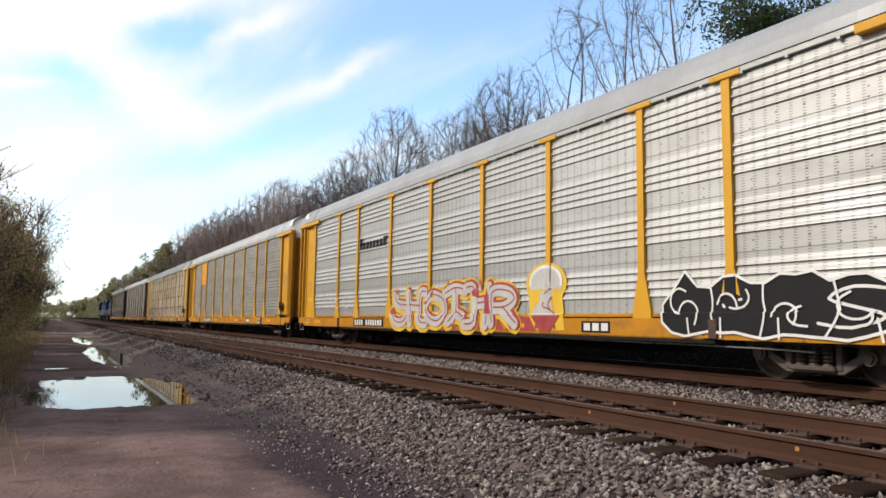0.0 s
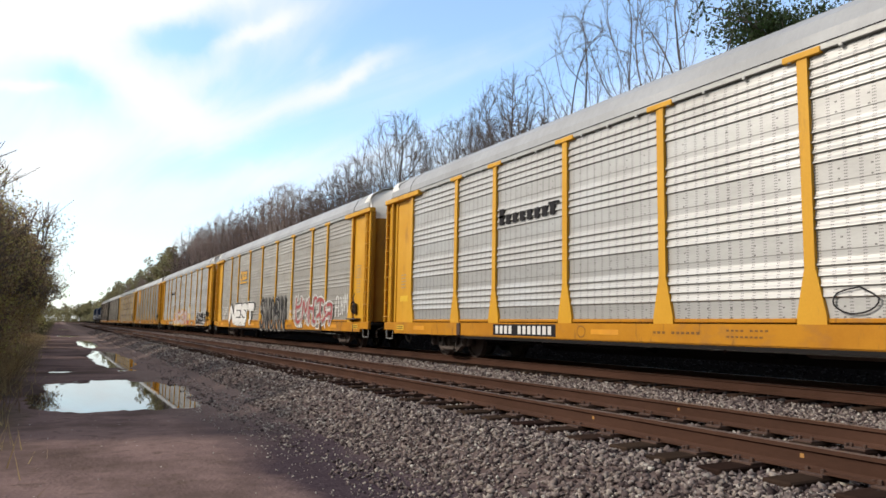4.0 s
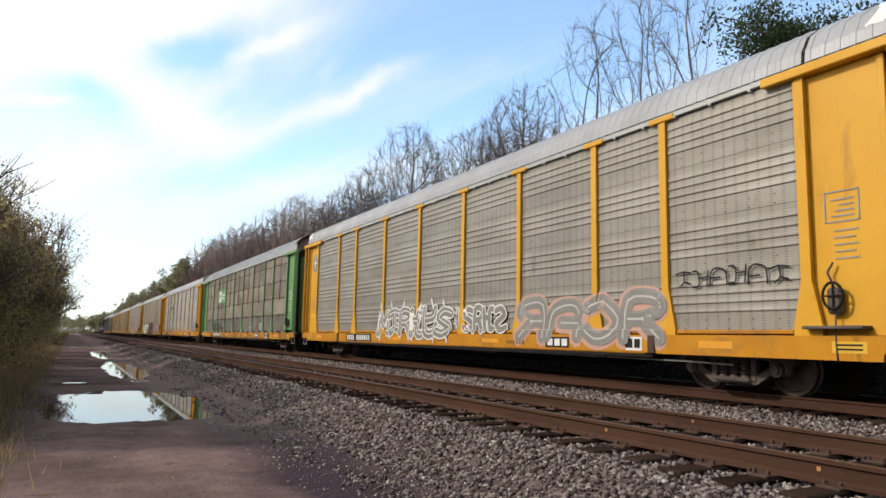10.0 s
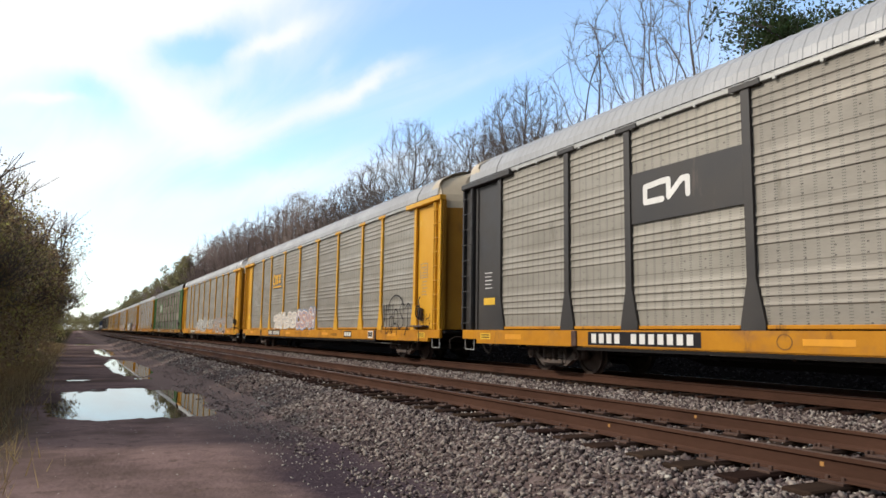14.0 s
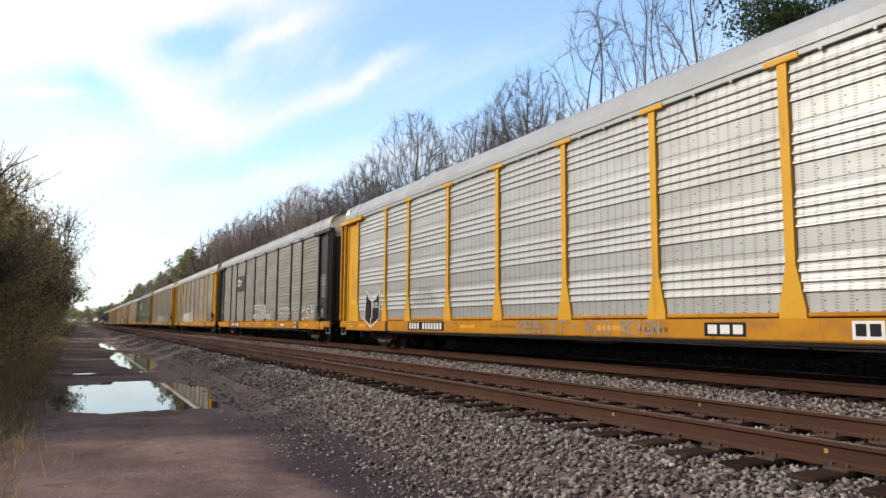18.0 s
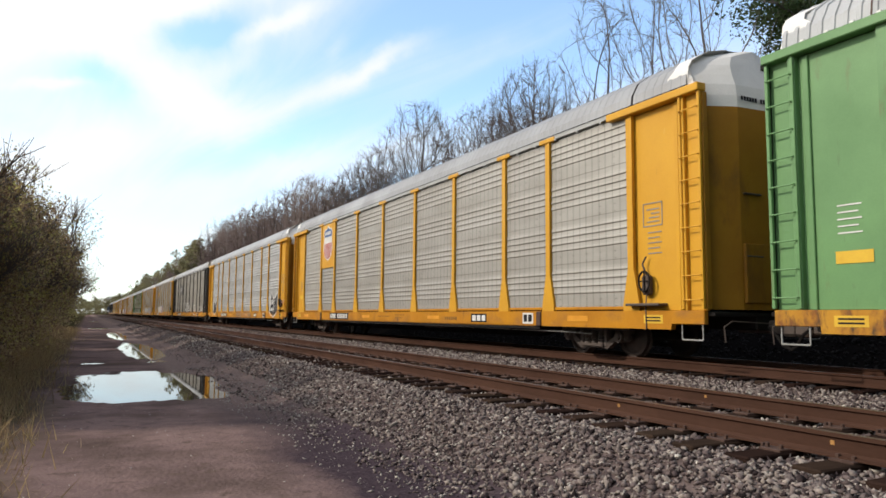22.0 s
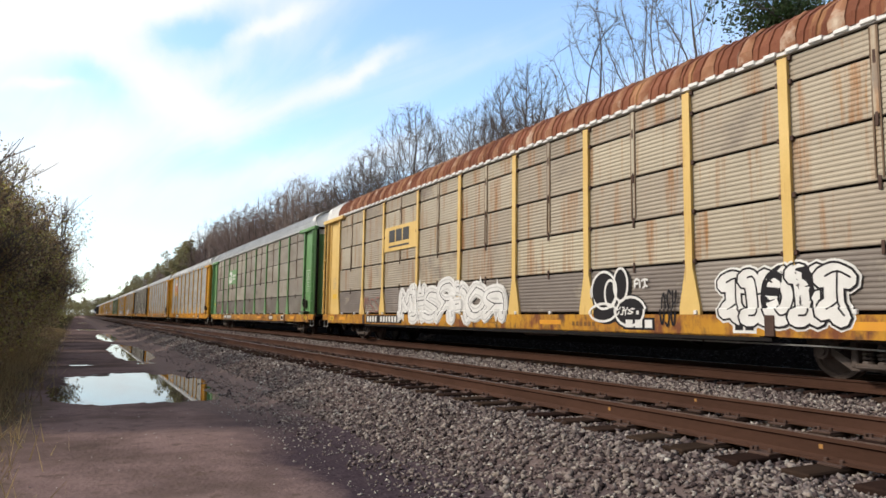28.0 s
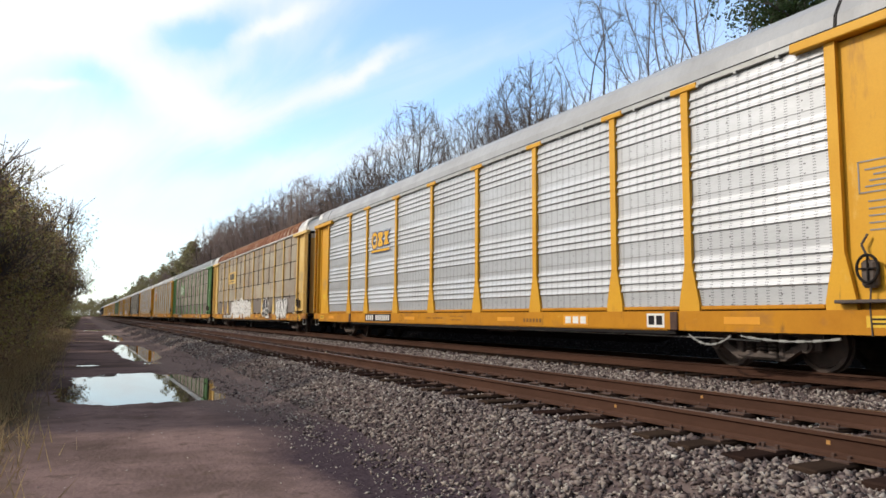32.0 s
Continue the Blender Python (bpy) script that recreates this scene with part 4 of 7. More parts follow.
def spray(name, car, mat, pieces, layer, label=""):
    """pieces: (points, faces) in the side's plane; cut along posts and sill and laid on them."""
    bm = bmesh.new()
    for i, (pts, fs, *lift) in enumerate(pieces):
        vs = [bm.verts.new((0.00002 * i + sum(lift), y, z)) for y, z in pts]
        for f in fs:
            try:
                bm.faces.new([vs[i] for i in f])
            except ValueError:
                pass
    cuts = []
    for d in POSTS + DOOR_POSTS:
        for s in (-1, 1):
            for e in (0.080, 0.092):
                cuts.append(((0, y_at(d) + s * e, 0), (0, 1, 0)))
    cuts += [((0, 0, Z_DECK + q), (0, 0, 1)) for q in (0.092, 0.108)]
    ys = [v.co.y for v in bm.verts]
    for co, no in cuts:
        if no[1] and not (min(ys) < co[1] < max(ys)):
            continue
        bmesh.ops.bisect_plane(bm, geom=bm.verts[:] + bm.edges[:] + bm.faces[:], plane_co=co, plane_no=no)
    for v in bm.verts:
        v.co.x = -(depth_at(v.co.y, v.co.z) + 0.003 * layer + v.co.x)
    bmesh.ops.triangulate(bm, faces=bm.faces[:])
    me = bpy.data.meshes.new(name)
    bm.to_mesh(me)
    bm.free()
    me.materials.append(M[mat])
    return tagged(part(name, me, None, car, label), kind="stuff")


def fan(pts):
    return pts, [tuple(range(len(pts)))]


def strokes_of(pts, w, bend=True):
    """Rounded short pieces along a line, each on its own, so that crossings never share a plane."""
    if bend and len(pts) > 2:
        fine = []
        for i in range(len(pts) - 1):
            p0, p1, p2, p3 = pts[max(i - 1, 0)], pts[i], pts[i + 1], pts[min(i + 2, len(pts) - 1)]
            for t in (0, 0.33, 0.66):
                fine.append(tuple(0.5 * (2 * b + (c - a) * t + (2 * a - 5 * b + 4 * c - d) * t * t + (3 * b - a - 3 * c + d) * t ** 3) for a, b, c, d in zip(p0, p1, p2, p3)))
        pts = fine + [pts[-1]]
    out = []
    for (y0, z0), (y1, z1) in zip(pts, pts[1:]):
        a, r = math.atan2(z1 - z0, y1 - y0), w / 2
        poly = [(y1 + r * math.cos(a + t), z1 + r * math.sin(a + t)) for t in (-1.57, -0.78, 0, 0.78, 1.57)]
        poly += [(y0 - r * math.cos(a + t), z0 - r * math.sin(a + t)) for t in (-1.57, -0.78, 0, 0.78, 1.57)]
        out.append((poly, [tuple(range(10))]))
    return out


def throw_up(car, d0, d1, z0, z1, n, fill, line, accents, seed, w=0.055, halo=None):
    """A sprayed piece: one humped silhouette, split by curved seams, with hooks, drips and patches inside; nothing legible."""
    rng = random.Random(seed)
    step, h = (d1 - d0) / n, z1 - z0
    top, bottom = [], []
    m = n * 4
    for i in range(m + 1):
        t = i / m
        hump = 0.16 * abs(math.sin(math.pi * t * n + 0.4)) + rng.uniform(-0.05, 0.05)
        spike = 0.14 if rng.random() < 0.22 else 0.0
        fall = 0.30 * max(0.0, abs(t - 0.5) * 2 - 0.8) / 0.2
        top.append((y_at(d0 + (d1 - d0) * t), z0 + h * (0.80 + hump + spike - fall)))
        bottom.append((y_at(d0 + (d1 - d0) * min(max(t + rng.uniform(-0.01, 0.01), 0), 1)), max(z0 + h * (rng.uniform(-0.03, 0.10) + fall * 0.5), Z_SILL + 0.02)))
    ring = top + bottom[::-1]
    seams, hooks, blots = [], [], []
    for i in range(n):
        base = d0 + i * step
        if i:
            x = base + rng.uniform(-0.1, 0.1) * step
            seams.append([(y_at(x + rng.uniform(-0.12, 0.12) * step), z0 + h * v) for v in (0.86, 0.6, 0.35, 0.04)])
        for _ in range(2):
            cx, cz, ry, rz, t0 = base + step * rng.uniform(0.3, 0.7), z0 + h * rng.uniform(0.3, 0.65), step * rng.uniform(0.14, 0.30), h * rng.uniform(0.12, 0.26), rng.uniform(0, 6.28)
            hooks.append([(y_at(cx + ry * math.cos(t0 + q)), cz + rz * math.sin(t0 + q)) for q in np.linspace(0, rng.uniform(2.2, 4.0), 6)])
        cx = base + step * rng.uniform(0.2, 0.8)
        hooks.append([(y_at(cx), z0 + h * 0.30), (y_at(cx + rng.uniform(-0.08, 0.08)), max(z0 - 0.02, Z_SILL + 0.03))])
        for _ in range(3):
            py, pz, a, b = y_at(base + step * rng.uniform(0.2, 0.8)), z0 + h * rng.uniform(0.25, 0.65), step * rng.uniform(0.08, 0.2), h * rng.uniform(0.08, 0.2)
            blots.append([(py - a, pz - b * rng.uniform(-0.5, 1)), (py, pz + b * rng.uniform(-0.6, 0.6)), (py + a, pz + b * rng.uniform(-0.5, 1))])
    if fill:
        if halo:
            spray("sprayed_halo", car, halo, strokes_of(ring + ring[:1], w * 4.5, False), 1, "sprayed graffiti halo")
        quads = [([top[i], top[i + 1], bottom[i + 1], bottom[i]], [(0, 1, 2, 3)]) for i in range(m)]
        spray("sprayed_fill", car, fill, quads, 3, "sprayed graffiti fill")
        for j, mat in enumerate(accents or []):
            wide = [q for s in blots[j::len(accents)] for q in strokes_of(s, min(0.16, step * 0.14))]
            spray("sprayed_accent", car, mat, wide, 6 + j, "sprayed graffiti accent")
    lines = strokes_of(ring + ring[:1], w, False)
    for s in seams + hooks:
        lines += strokes_of(s, w * 0.8)
    spray("sprayed_outline", car, line, lines, 10, "sprayed graffiti outline")


# ---- road emblems, as plain shapes in their colours
BAY = (6.72, 9.34)


def emblem(car, kind, x=1.569):
    d0, d1 = BAY
    if kind == "three_blocks":
        a, w = d0 + 0.46, 0.46
        def at(i, u, v):
            return y_at(a + i * 0.57 + u * w), 3.42 + 0.46 * v
        block = [[(0.98, 0.7), (0.75, 0.98), (0.25, 0.98), (0.02, 0.7), (0.02, 0.3), (0.25, 0.02), (0.75, 0.02), (0.98, 0.3), (0.98, 0.7)],
                 [(0.9, 0.9), (0.1, 0.9), (0.5, 0.5), (0.9, 0.1), (0.1, 0.1), (0.5, 0.5), (0.9, 0.9)]]
        fat = [q for i, line in enumerate(block) for q in strokes_of([at(i, u, v) for u, v in line], 0.13)]
        fat += [fan([at(2, u, v) for u, v in o]) for o in (((-0.05, -0.02), (1.05, -0.02), (0.68, 0.5), (0.32, 0.5)), ((-0.05, 1.02), (1.05, 1.02), (0.68, 0.5), (0.32, 0.5)))]
        back = [q for i, line in enumerate(block) for q in strokes_of([at(i, u, v) for u, v in line], 0.215)]
        back += [fan([at(2, u, v) for u, v in o]) for o in (((-0.18, -0.11), (1.18, -0.11), (0.78, 0.5), (0.22, 0.5)), ((-0.18, 1.11), (1.18, 1.11), (0.78, 0.5), (0.22, 0.5)))]
        spray("emblem_shadow", car, "navy", back + [fan([(y_at(a - 0.08), 3.17), (y_at(a - 0.08), 3.26), (y_at(a + 1.68), 3.26), (y_at(a + 1.68), 3.17)])], 0)
        spray("emblem_block", car, "gold", fat, 2, "three gold block shapes with a navy edge")
        flat_marks("emblem_bar", car, "gold", [(y_at(a - 0.06), y_at(a + 1.66), 3.20, 3.285)], x + 0.006, "gold underline bar")
    elif kind == "dark_patch":
        flat_marks("emblem_panel", car, "cream", [(y_at(d0), y_at(d1), 3.14, 3.98)], x + 0.002, "weathered pale yellow emblem panel")
        flat_marks("emblem_bar", car, "black", [(y_at(d0 + 0.42 + i * 0.58), y_at(d0 + 0.92 + i * 0.58), 3.44, 3.86) for i in range(3)] + [(y_at(d0 + 0.42), y_at(d0 + 2.08), 3.26, 3.32)], x + 0.008)
    elif kind == "green_panel":
        flat_marks("emblem_panel", car, "green", [(y_at(d0 - 0.02), y_at(d1 + 0.02), 3.06, 4.02)], x + 0.002, "green painted emblem panel")
        c = y_at(d0 + 0.68)
        body = [(c + 0.56, 3.14), (c + 0.36, 3.92), (c - 0.30, 3.92), (c - 0.44, 3.84), (c - 0.46, 3.68), (c - 0.36, 3.56), (c - 0.48, 3.44), (c - 0.46, 3.26), (c - 0.28, 3.14)]
        spray("emblem_shape", car, "spray_white", [fan(body)], 3, "white slanted emblem shape with green cuts")
        cut = strokes_of([(c + 0.50, 3.66), (c + 0.02, 3.66), (c - 0.16, 3.42), (c - 0.16, 3.66)], 0.10, False) + strokes_of([(c + 0.30, 3.42), (c + 0.06, 3.40), (c + 0.06, 3.60)], 0.09, False)
        spray("emblem_cut", car, "green", cut, 4)
        flat_marks("emblem_bar", car, "spray_white", letter_bars(d0 + 1.36, d1 - 0.12, 3.55, 3.70, 10, seed=2) + letter_bars(d0 + 1.36, d1 - 0.30, 3.32, 3.47, 8, seed=3), x + 0.008)
    elif kind == "dark_panel":
        flat_marks("emblem_panel", car, "black", [(y_at(d0), y_at(d1), 3.02, 4.02)], x + 0.002, "black painted emblem panel")
        c = y_at(d0 + 0.85)
        band = [(c + 0.02, 3.40), (c + 0.46, 3.40), (c + 0.46, 3.70), (c + 0.02, 3.74), (c - 0.14, 3.74), (c - 0.14, 3.42), (c - 0.46, 3.70), (c - 0.60, 3.70), (c - 0.60, 3.40)]
        spray("emblem_shape", car, "spray_white", strokes_of(band, 0.115, False), 4, "white winding band emblem shape")
    elif kind == "shield":
        e0, e1 = 4.74, 6.54
        flat_marks("emblem_panel", car, "yellow", [(y_at(e0), y_at(e1), 2.95, Z_EAVE - 0.03)], x + 0.002, "yellow painted emblem panel")
        c = y_at((e0 + e1) / 2)
        def rim(k):
            right_side = [(0.0, 0.80), (0.22, 0.66), (0.44, 0.66), (0.62, 0.52), (0.56, 0.30), (0.60, 0.0), (0.64, -0.25), (0.52, -0.55), (0.28, -0.70), (0.0, -0.80)]
            return [(c + u * k, 4.06 + v * k) for u, v in right_side] + [(c - u * k, 4.06 + v * k) for u, v in right_side[-2:0:-1]]
        spray("emblem_shape", car, "spray_white", [fan(rim(1.0))], 3, "white shield shape")
        inner = [(y, z) for y, z in rim(0.92)]
        spray("emblem_top", car, "blue", [fan([p for p in inner if p[1] > 4.1] + [])], 5, "blue upper field of the shield")
        flat_marks("emblem_bar", car, "spray_white", [(c - 0.40 + i * 0.165, c - 0.28 + i * 0.165, 4.44, 4.58) for i in range(5)] + [(c - 0.43 + i * 0.148, c - 0.32 + i * 0.148, 4.20, 4.34) for i in range(6)], x + 0.022)
        flat_marks("emblem_stripe", car, "signal_red", [(c - 0.54 + i * 0.185, c - 0.44 + i * 0.185, 4.06 - 0.72 * math.sqrt(max(1 - ((i - 2.65) / 3.6) ** 2, 0.1)), 4.06) for i in range(6)], x + 0.014, "red shield stripes")
    elif kind == "grey_word":
        flat_marks("emblem_bar", car, "spray_black", letter_bars(d0 + 0.12, d1 - 0.15, 3.38, 3.62, 8, seed=5) + [(y_at(d0 + 0.12), y_at(d0 + 0.32), 3.55, 3.78), (y_at(d1 - 0.5), y_at(d1 - 0.1), 3.62, 3.68)], x + 0.004, "dark bar-shaped wordmark")
    elif kind == "round":
        c, z = y_at(1.28), 4.10
        ring = [(c + 0.33 * math.cos(6.2832 * i / 28), z + 0.40 * math.sin(6.2832 * i / 28)) for i in range(28)]
        s = Shape().prism(ring, 0, -1.512, -1.505)
        part("emblem_disc", s, M["spray_grey"], car, "grey round emblem")
        s = Shape().prism([(c + (p - c) * 0.7, z + (q - z) * 0.7) for p, q in ring], 0, -1.516, -1.512)
        part("emblem_disc", s, M["blue"], car, "blue centre of the round emblem")
        flat_marks("emblem_bar", car, "spray_white", [(c - 0.05, c + 0.05, z - 0.27, z + 0.27), (c - 0.2, c + 0.2, z - 0.05, z + 0.05)], 1.517)
    elif kind == "small_patch":
        flat_marks("emblem_panel", car, "orange", [(y_at(4.74), y_at(6.54), 3.3, Z_EAVE - 0.1)], x + 0.002, "faded orange emblem panel")


def roof_flute():
    """A tapering pressed rib that runs up the roof's lower curve."""
    sh, pts = Shape(), [(1.60, 5.04, 0.15), (1.585, 5.25, 0.13), (1.43, 5.53, 0.09), (1.13, 5.75, 0.05)]
    vs = []
    for x, z, w in pts:
        vs += [(-x - 0.006, -w, z), (-x - 0.030, -w * 0.35, z + 0.012), (-x - 0.030, w * 0.35, z + 0.012), (-x - 0.006, w, z)]
    fs = [(i * 4 + j, i * 4 + j + 1, i * 4 + j + 5, i * 4 + j + 4) for i in range(3) for j in range(3)] + [(0, 3, 2, 1), (12, 13, 14, 15)]
    return sh.add(vs, fs)


def step_frame(s, lo, hi):
    """The sill's end block above the hanging stirrup."""
    y0, y1 = sorted((s * (HALF - 0.02), s * (HALF - 0.82)))
    return Shape().box(lo, hi, y0, y1, 0.715, Z_DECK, 0.012)


def stirrup(s, x):
    """A bent round-bar step below the corner."""
    ys = [s * (HALF - d) for d in (0.10, 0.10, 0.58, 0.58)]
    return Shape().path([(x, y, z) for y, z in zip(ys, (0.74, 0.44, 0.44, 0.74))], 0.014, 6)


def cap_side(s, sx):
    """The folded cheek that closes the roof's end: from the roof's curve round to the end cap."""
    vs, fs, n = [], [], 9
    for i in range(n):
        z = 4.93 + 0.97 * i / (n - 1)
        w = end_outline(z)
        out = w + 0.055 if z < 5.6 else w + 0.03
        far_y = HALF - 0.72 + 0.10 * math.sin(i * 1.7)
        near_y = HALF - 0.185 - 0.35 * max(0.0, z - 5.0)
        vs += [(sx * out, s * far_y, z + 0.012), (sx * out, s * (HALF - 0.30), z + 0.012), (sx * w, s * near_y, z), (sx * (w - 0.05), s * (near_y - 0.03), z)]
    for i in range(n - 1):
        fs += [(4 * i + j, 4 * i + j + 1, 4 * i + j + 5, 4 * i + j + 4) for j in range(3)]
    m = len(vs)
    vs += [(x - sx * 0.02, y, z - 0.01) for x, y, z in vs]
    fs += [tuple(q + m for q in f[::-1]) for f in fs]
    rim = [4 * i for i in range(n)] + [4 * (n - 1) + j for j in (1, 2, 3)] + [4 * i + 3 for i in range(n - 2, -1, -1)] + [2, 1]
    fs += [(a, b, b + m, a + m) for a, b in zip(rim, rim[1:] + rim[:1])]
    return Shape().add(vs, fs)


def end_fittings(car, s, paint, old):
    """Lock bars, centre seam, hinge posts and a low hatch on the end doors."""
    def bx(x0, x1, a, b, z0, z1, c=0.01):
        y0, y1 = sorted((s * (HALF + 0.11 + a), s * (HALF + 0.11 + b)))
        return Shape().box(x0, x1, y0, y1, z0, z1, c)
    for i, z in enumerate((4.06, 2.40)):
        if not old:
            continue
        part("lock_bar", shared(f"lock_bar:{s}{i}", lambda: bx(-1.18, 1.18, 0.03, 0.09, z, z + 0.13, 0.02), "dark"), None, car, "black horizontal door lock bar")
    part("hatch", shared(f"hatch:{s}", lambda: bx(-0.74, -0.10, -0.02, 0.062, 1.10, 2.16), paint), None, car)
    for i, z in enumerate((1.92, 3.05)):
        part("grab_bar", shared(f"grab_bar:{s}{i}", lambda: bx(-0.72, -0.30, 0.0, 0.075, z, z + 0.028, 0.008), "truck"), None, car)
    part("door_seam", shared(f"door_seam:{s}", lambda: bx(-0.03, 0.03, 0.03, 0.058, 0.99, 4.64), "dark" if old else paint), None, car)
    part("hinge_post", shared(f"hinge_post:{s}", lambda: bx(-1.56, -1.44, -0.15, -0.09, 0.98, 4.86), "dark" if old else paint), None, car)
    if not old:
        return
    part("top_bracket", shared(f"top_bracket:{s}", lambda: bx(-1.50, 1.50, -0.13, 0.06, 4.86, 4.96, 0.015), "dark"), None, car, "black beam across the top of the end doors")


def autorack(spec):
    car = hold("autorack_car")
    tagged(car, spec["label"], "rail car", "cars of the freight train")
    paint, sheet, roof, cap, old = spec["paint"], spec["sheet"], spec["roof"], spec["cap"], spec.get("old", False)
    sill = spec.get("sill", "yellow_sill" if paint == "yellow" else paint)
    # underframe
    part("center_sill", shared("center_sill:", lambda: Shape().box(-0.45, 0.45, -HALF - 0.1, HALF + 0.1, 0.62, 0.93, 0.02).prism(
        [(-7.6, 0.62), (-6.4, 0.30), (6.4, 0.30), (7.6, 0.62)], 0, -0.22, 0.22), "dark"), None, car)
    part("deck", shared("deck:", lambda: Shape().box(-1.49, 1.49, -HALF + 0.05, HALF - 0.05, 0.90, 0.955, 0.01), "dark"), None, car)
    for sx in (-1, 1):
        lo, hi = sorted((sx * 1.50, sx * 1.605))
        part("side_sill", shared(f"side_sill:{sx}", lambda: Shape().prism([(-HALF + 0.75, Z_DECK), (-HALF + 0.80, 0.615), (-HALF + 4.75, 0.615), (-HALF + 5.15, Z_SILL), (HALF - 5.15, Z_SILL),
             (HALF - 4.75, 0.615), (HALF - 0.80, 0.615), (HALF - 0.75, Z_DECK)], 0, lo, hi).box(lo + 0.02, hi + sx * 0.008 - 0.02 * (sx < 0), -HALF + 5.2, HALF - 5.2, Z_SILL - 0.02, Z_SILL + 0.012), sill), None, car)
        part("sill_flange", shared(f"sill_flange:{sx}", lambda: Shape().box(lo + 0.02, hi - 0.02, -HALF + 5.0, HALF - 5.0, Z_SILL - 0.085, Z_SILL - 0.024), "dark"), None, car)
        for s in (-1, 1):
            part("sill_end", shared(f"sill_end:{s}{sx}", lambda: step_frame(s, lo, hi), sill), None, car)
            part("stirrup", shared(f"stirrup:{s}{sx}", lambda: stirrup(s, (lo + hi) / 2), "grey_trim"), None, car, "bent bar step below the corner")
    for y in (-6.0, -3.0, 0.0, 3.0, 6.0):
        ob = part("crossbearer", shared("crossbearer:", lambda: Shape().prism([(-1.48, 0.88), (-1.48, 0.70), (-0.25, 0.38), (0.25, 0.38), (1.48, 0.70), (1.48, 0.88)], 1, -0.06, 0.06), "dark"), None, car)
        ob.location.y = y
    part("air_tank", shared("air_tank:", lambda: Shape().rod((-0.85, -2.2, 0.62), (-0.85, -0.9, 0.62), 0.17, 14), "truck"), None, car, "grimy cylindrical air tank")
    part("brake_rod", shared("brake_rod:", lambda: Shape().path([(-1.30, 7.8, 0.50), (-1.30, 2.4, 0.47), (-1.1, 2.0, 0.55)], 0.02), "dark"), None, car)
    part("train_pipe", shared("train_pipe:", lambda: Shape().path([(-1.46, 5.2, 0.545), (-1.46, -4.0, 0.530), (-1.44, -9.4, 0.50), (-1.30, -10.2, 0.47)], 0.013, 6), "grey_trim"), None, car, "long grey pipe under the sill")
    for y in (3.6, 0.2, -3.4, -7.2):
        part("pipe_hanger", shared("pipe_hanger:", lambda: Shape().box(-1.475, -1.445, -0.02, 0.02, 0.50, 0.66, 0.005), "plate"), None, car).location.y = y
    for y in (10.06, -10.06):
        build_truck(car, y)
    # sides
    edges = [1.86] + POSTS + [25.44]
    for sx in (-1, 1):
        for a, b in zip(edges, edges[1:]):
            y0, y1 = y_at(b) + 0.03, y_at(a) - 0.03
            if old:
                n = 5 if sx < 0 else 1
                for k in range(n):
                    h = 0.885 if n > 1 else 3.92
                    z0, z1 = 1.0 + k * h + 0.018, min(1.0 + (k + 1) * h - 0.024, 4.95)
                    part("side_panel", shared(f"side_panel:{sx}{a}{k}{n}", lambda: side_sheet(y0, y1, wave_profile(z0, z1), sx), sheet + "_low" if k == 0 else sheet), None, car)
                if sx < 0 and b - a > 2.5:
                    m = (y0 + y1) / 2
                    part("batten", shared(f"batten:{a}", lambda: Shape().box(-1.561, -1.535, m - 0.04, m + 0.04, 3.70, 4.97, 0.005), sheet), None, car)
                    for e in (-0.052, 0.052):
                        part("batten_seam", shared(f"batten_seam:{a}{e}", lambda: Shape().box(-1.557, -1.535, m + e - 0.011, m + e + 0.011, 2.82, 4.96), "seam_rust"), None, car)
                    for k in range(4):
                        z0 = 1.0 + (k + 1) * 0.885 - 0.12
                        part("strap", shared(f"strap:{a}{k}", lambda: Shape().box(-1.565, -1.545, m - 0.025, m + 0.025, z0, min(z0 + 0.20, 4.99), 0.006), "plate"), None, car)
            else:
                part("side_panel", shared(f"side_panel:{sx}{a}", lambda: side_sheet(y0, y1, sheet_profile(1.03, 4.94, 0.036 if sheet in ("grey_a", "grey_d") else 0.020), sx), sheet), None, car)
                lo, hi = sorted((sx * 1.49, sx * 1.585))
                part("kick_strip", shared(f"kick_strip:{sx}{a}", lambda: Shape().box(lo, hi, y0 + 0.22, y1 - 0.22, Z_DECK + 0.022, Z_DECK + 0.088, 0.01), sill), None, car)
        for d in POSTS:
            part("post", shared(f"post:{sx}{d}{old}", lambda: post_shape(y_at(d), sx, not old), paint), None, car)
            if old and sx < 0:
                tagged(part("panel_clip", shared(f"panel_clip:{d}", lambda: post_clips(y_at(d), sx), "plate"), None, car), kind="stuff")
        lo, hi = sorted((sx * 1.50, sx * 1.60))
        part("eave_rail", shared(f"eave_rail:{sx}{old}", lambda: Shape().box(lo, hi, -HALF + 0.3, HALF - 0.3, Z_EAVE - (0.02 if old else 0.046), Z_EAVE + 0.055, 0.01), spec.get("eave", "grey_trim")), None, car)
        if not old and sx < 0:
            part("eave_seam", shared("eave_seam:", lambda: Shape().box(-1.606, -1.590, -HALF + 0.3, HALF - 0.3, Z_EAVE + 0.052, Z_EAVE + 0.068), "dark"), None, car)
            for k in range(30):
                part("eave_clip", shared("eave_clip:new", lambda: Shape().box(-1.612, -1.56, -0.03, 0.03, Z_EAVE - 0.085, Z_EAVE - 0.03, 0.008), "grey_trim"), None, car).location.y = -HALF + 1.9 + k * 0.81
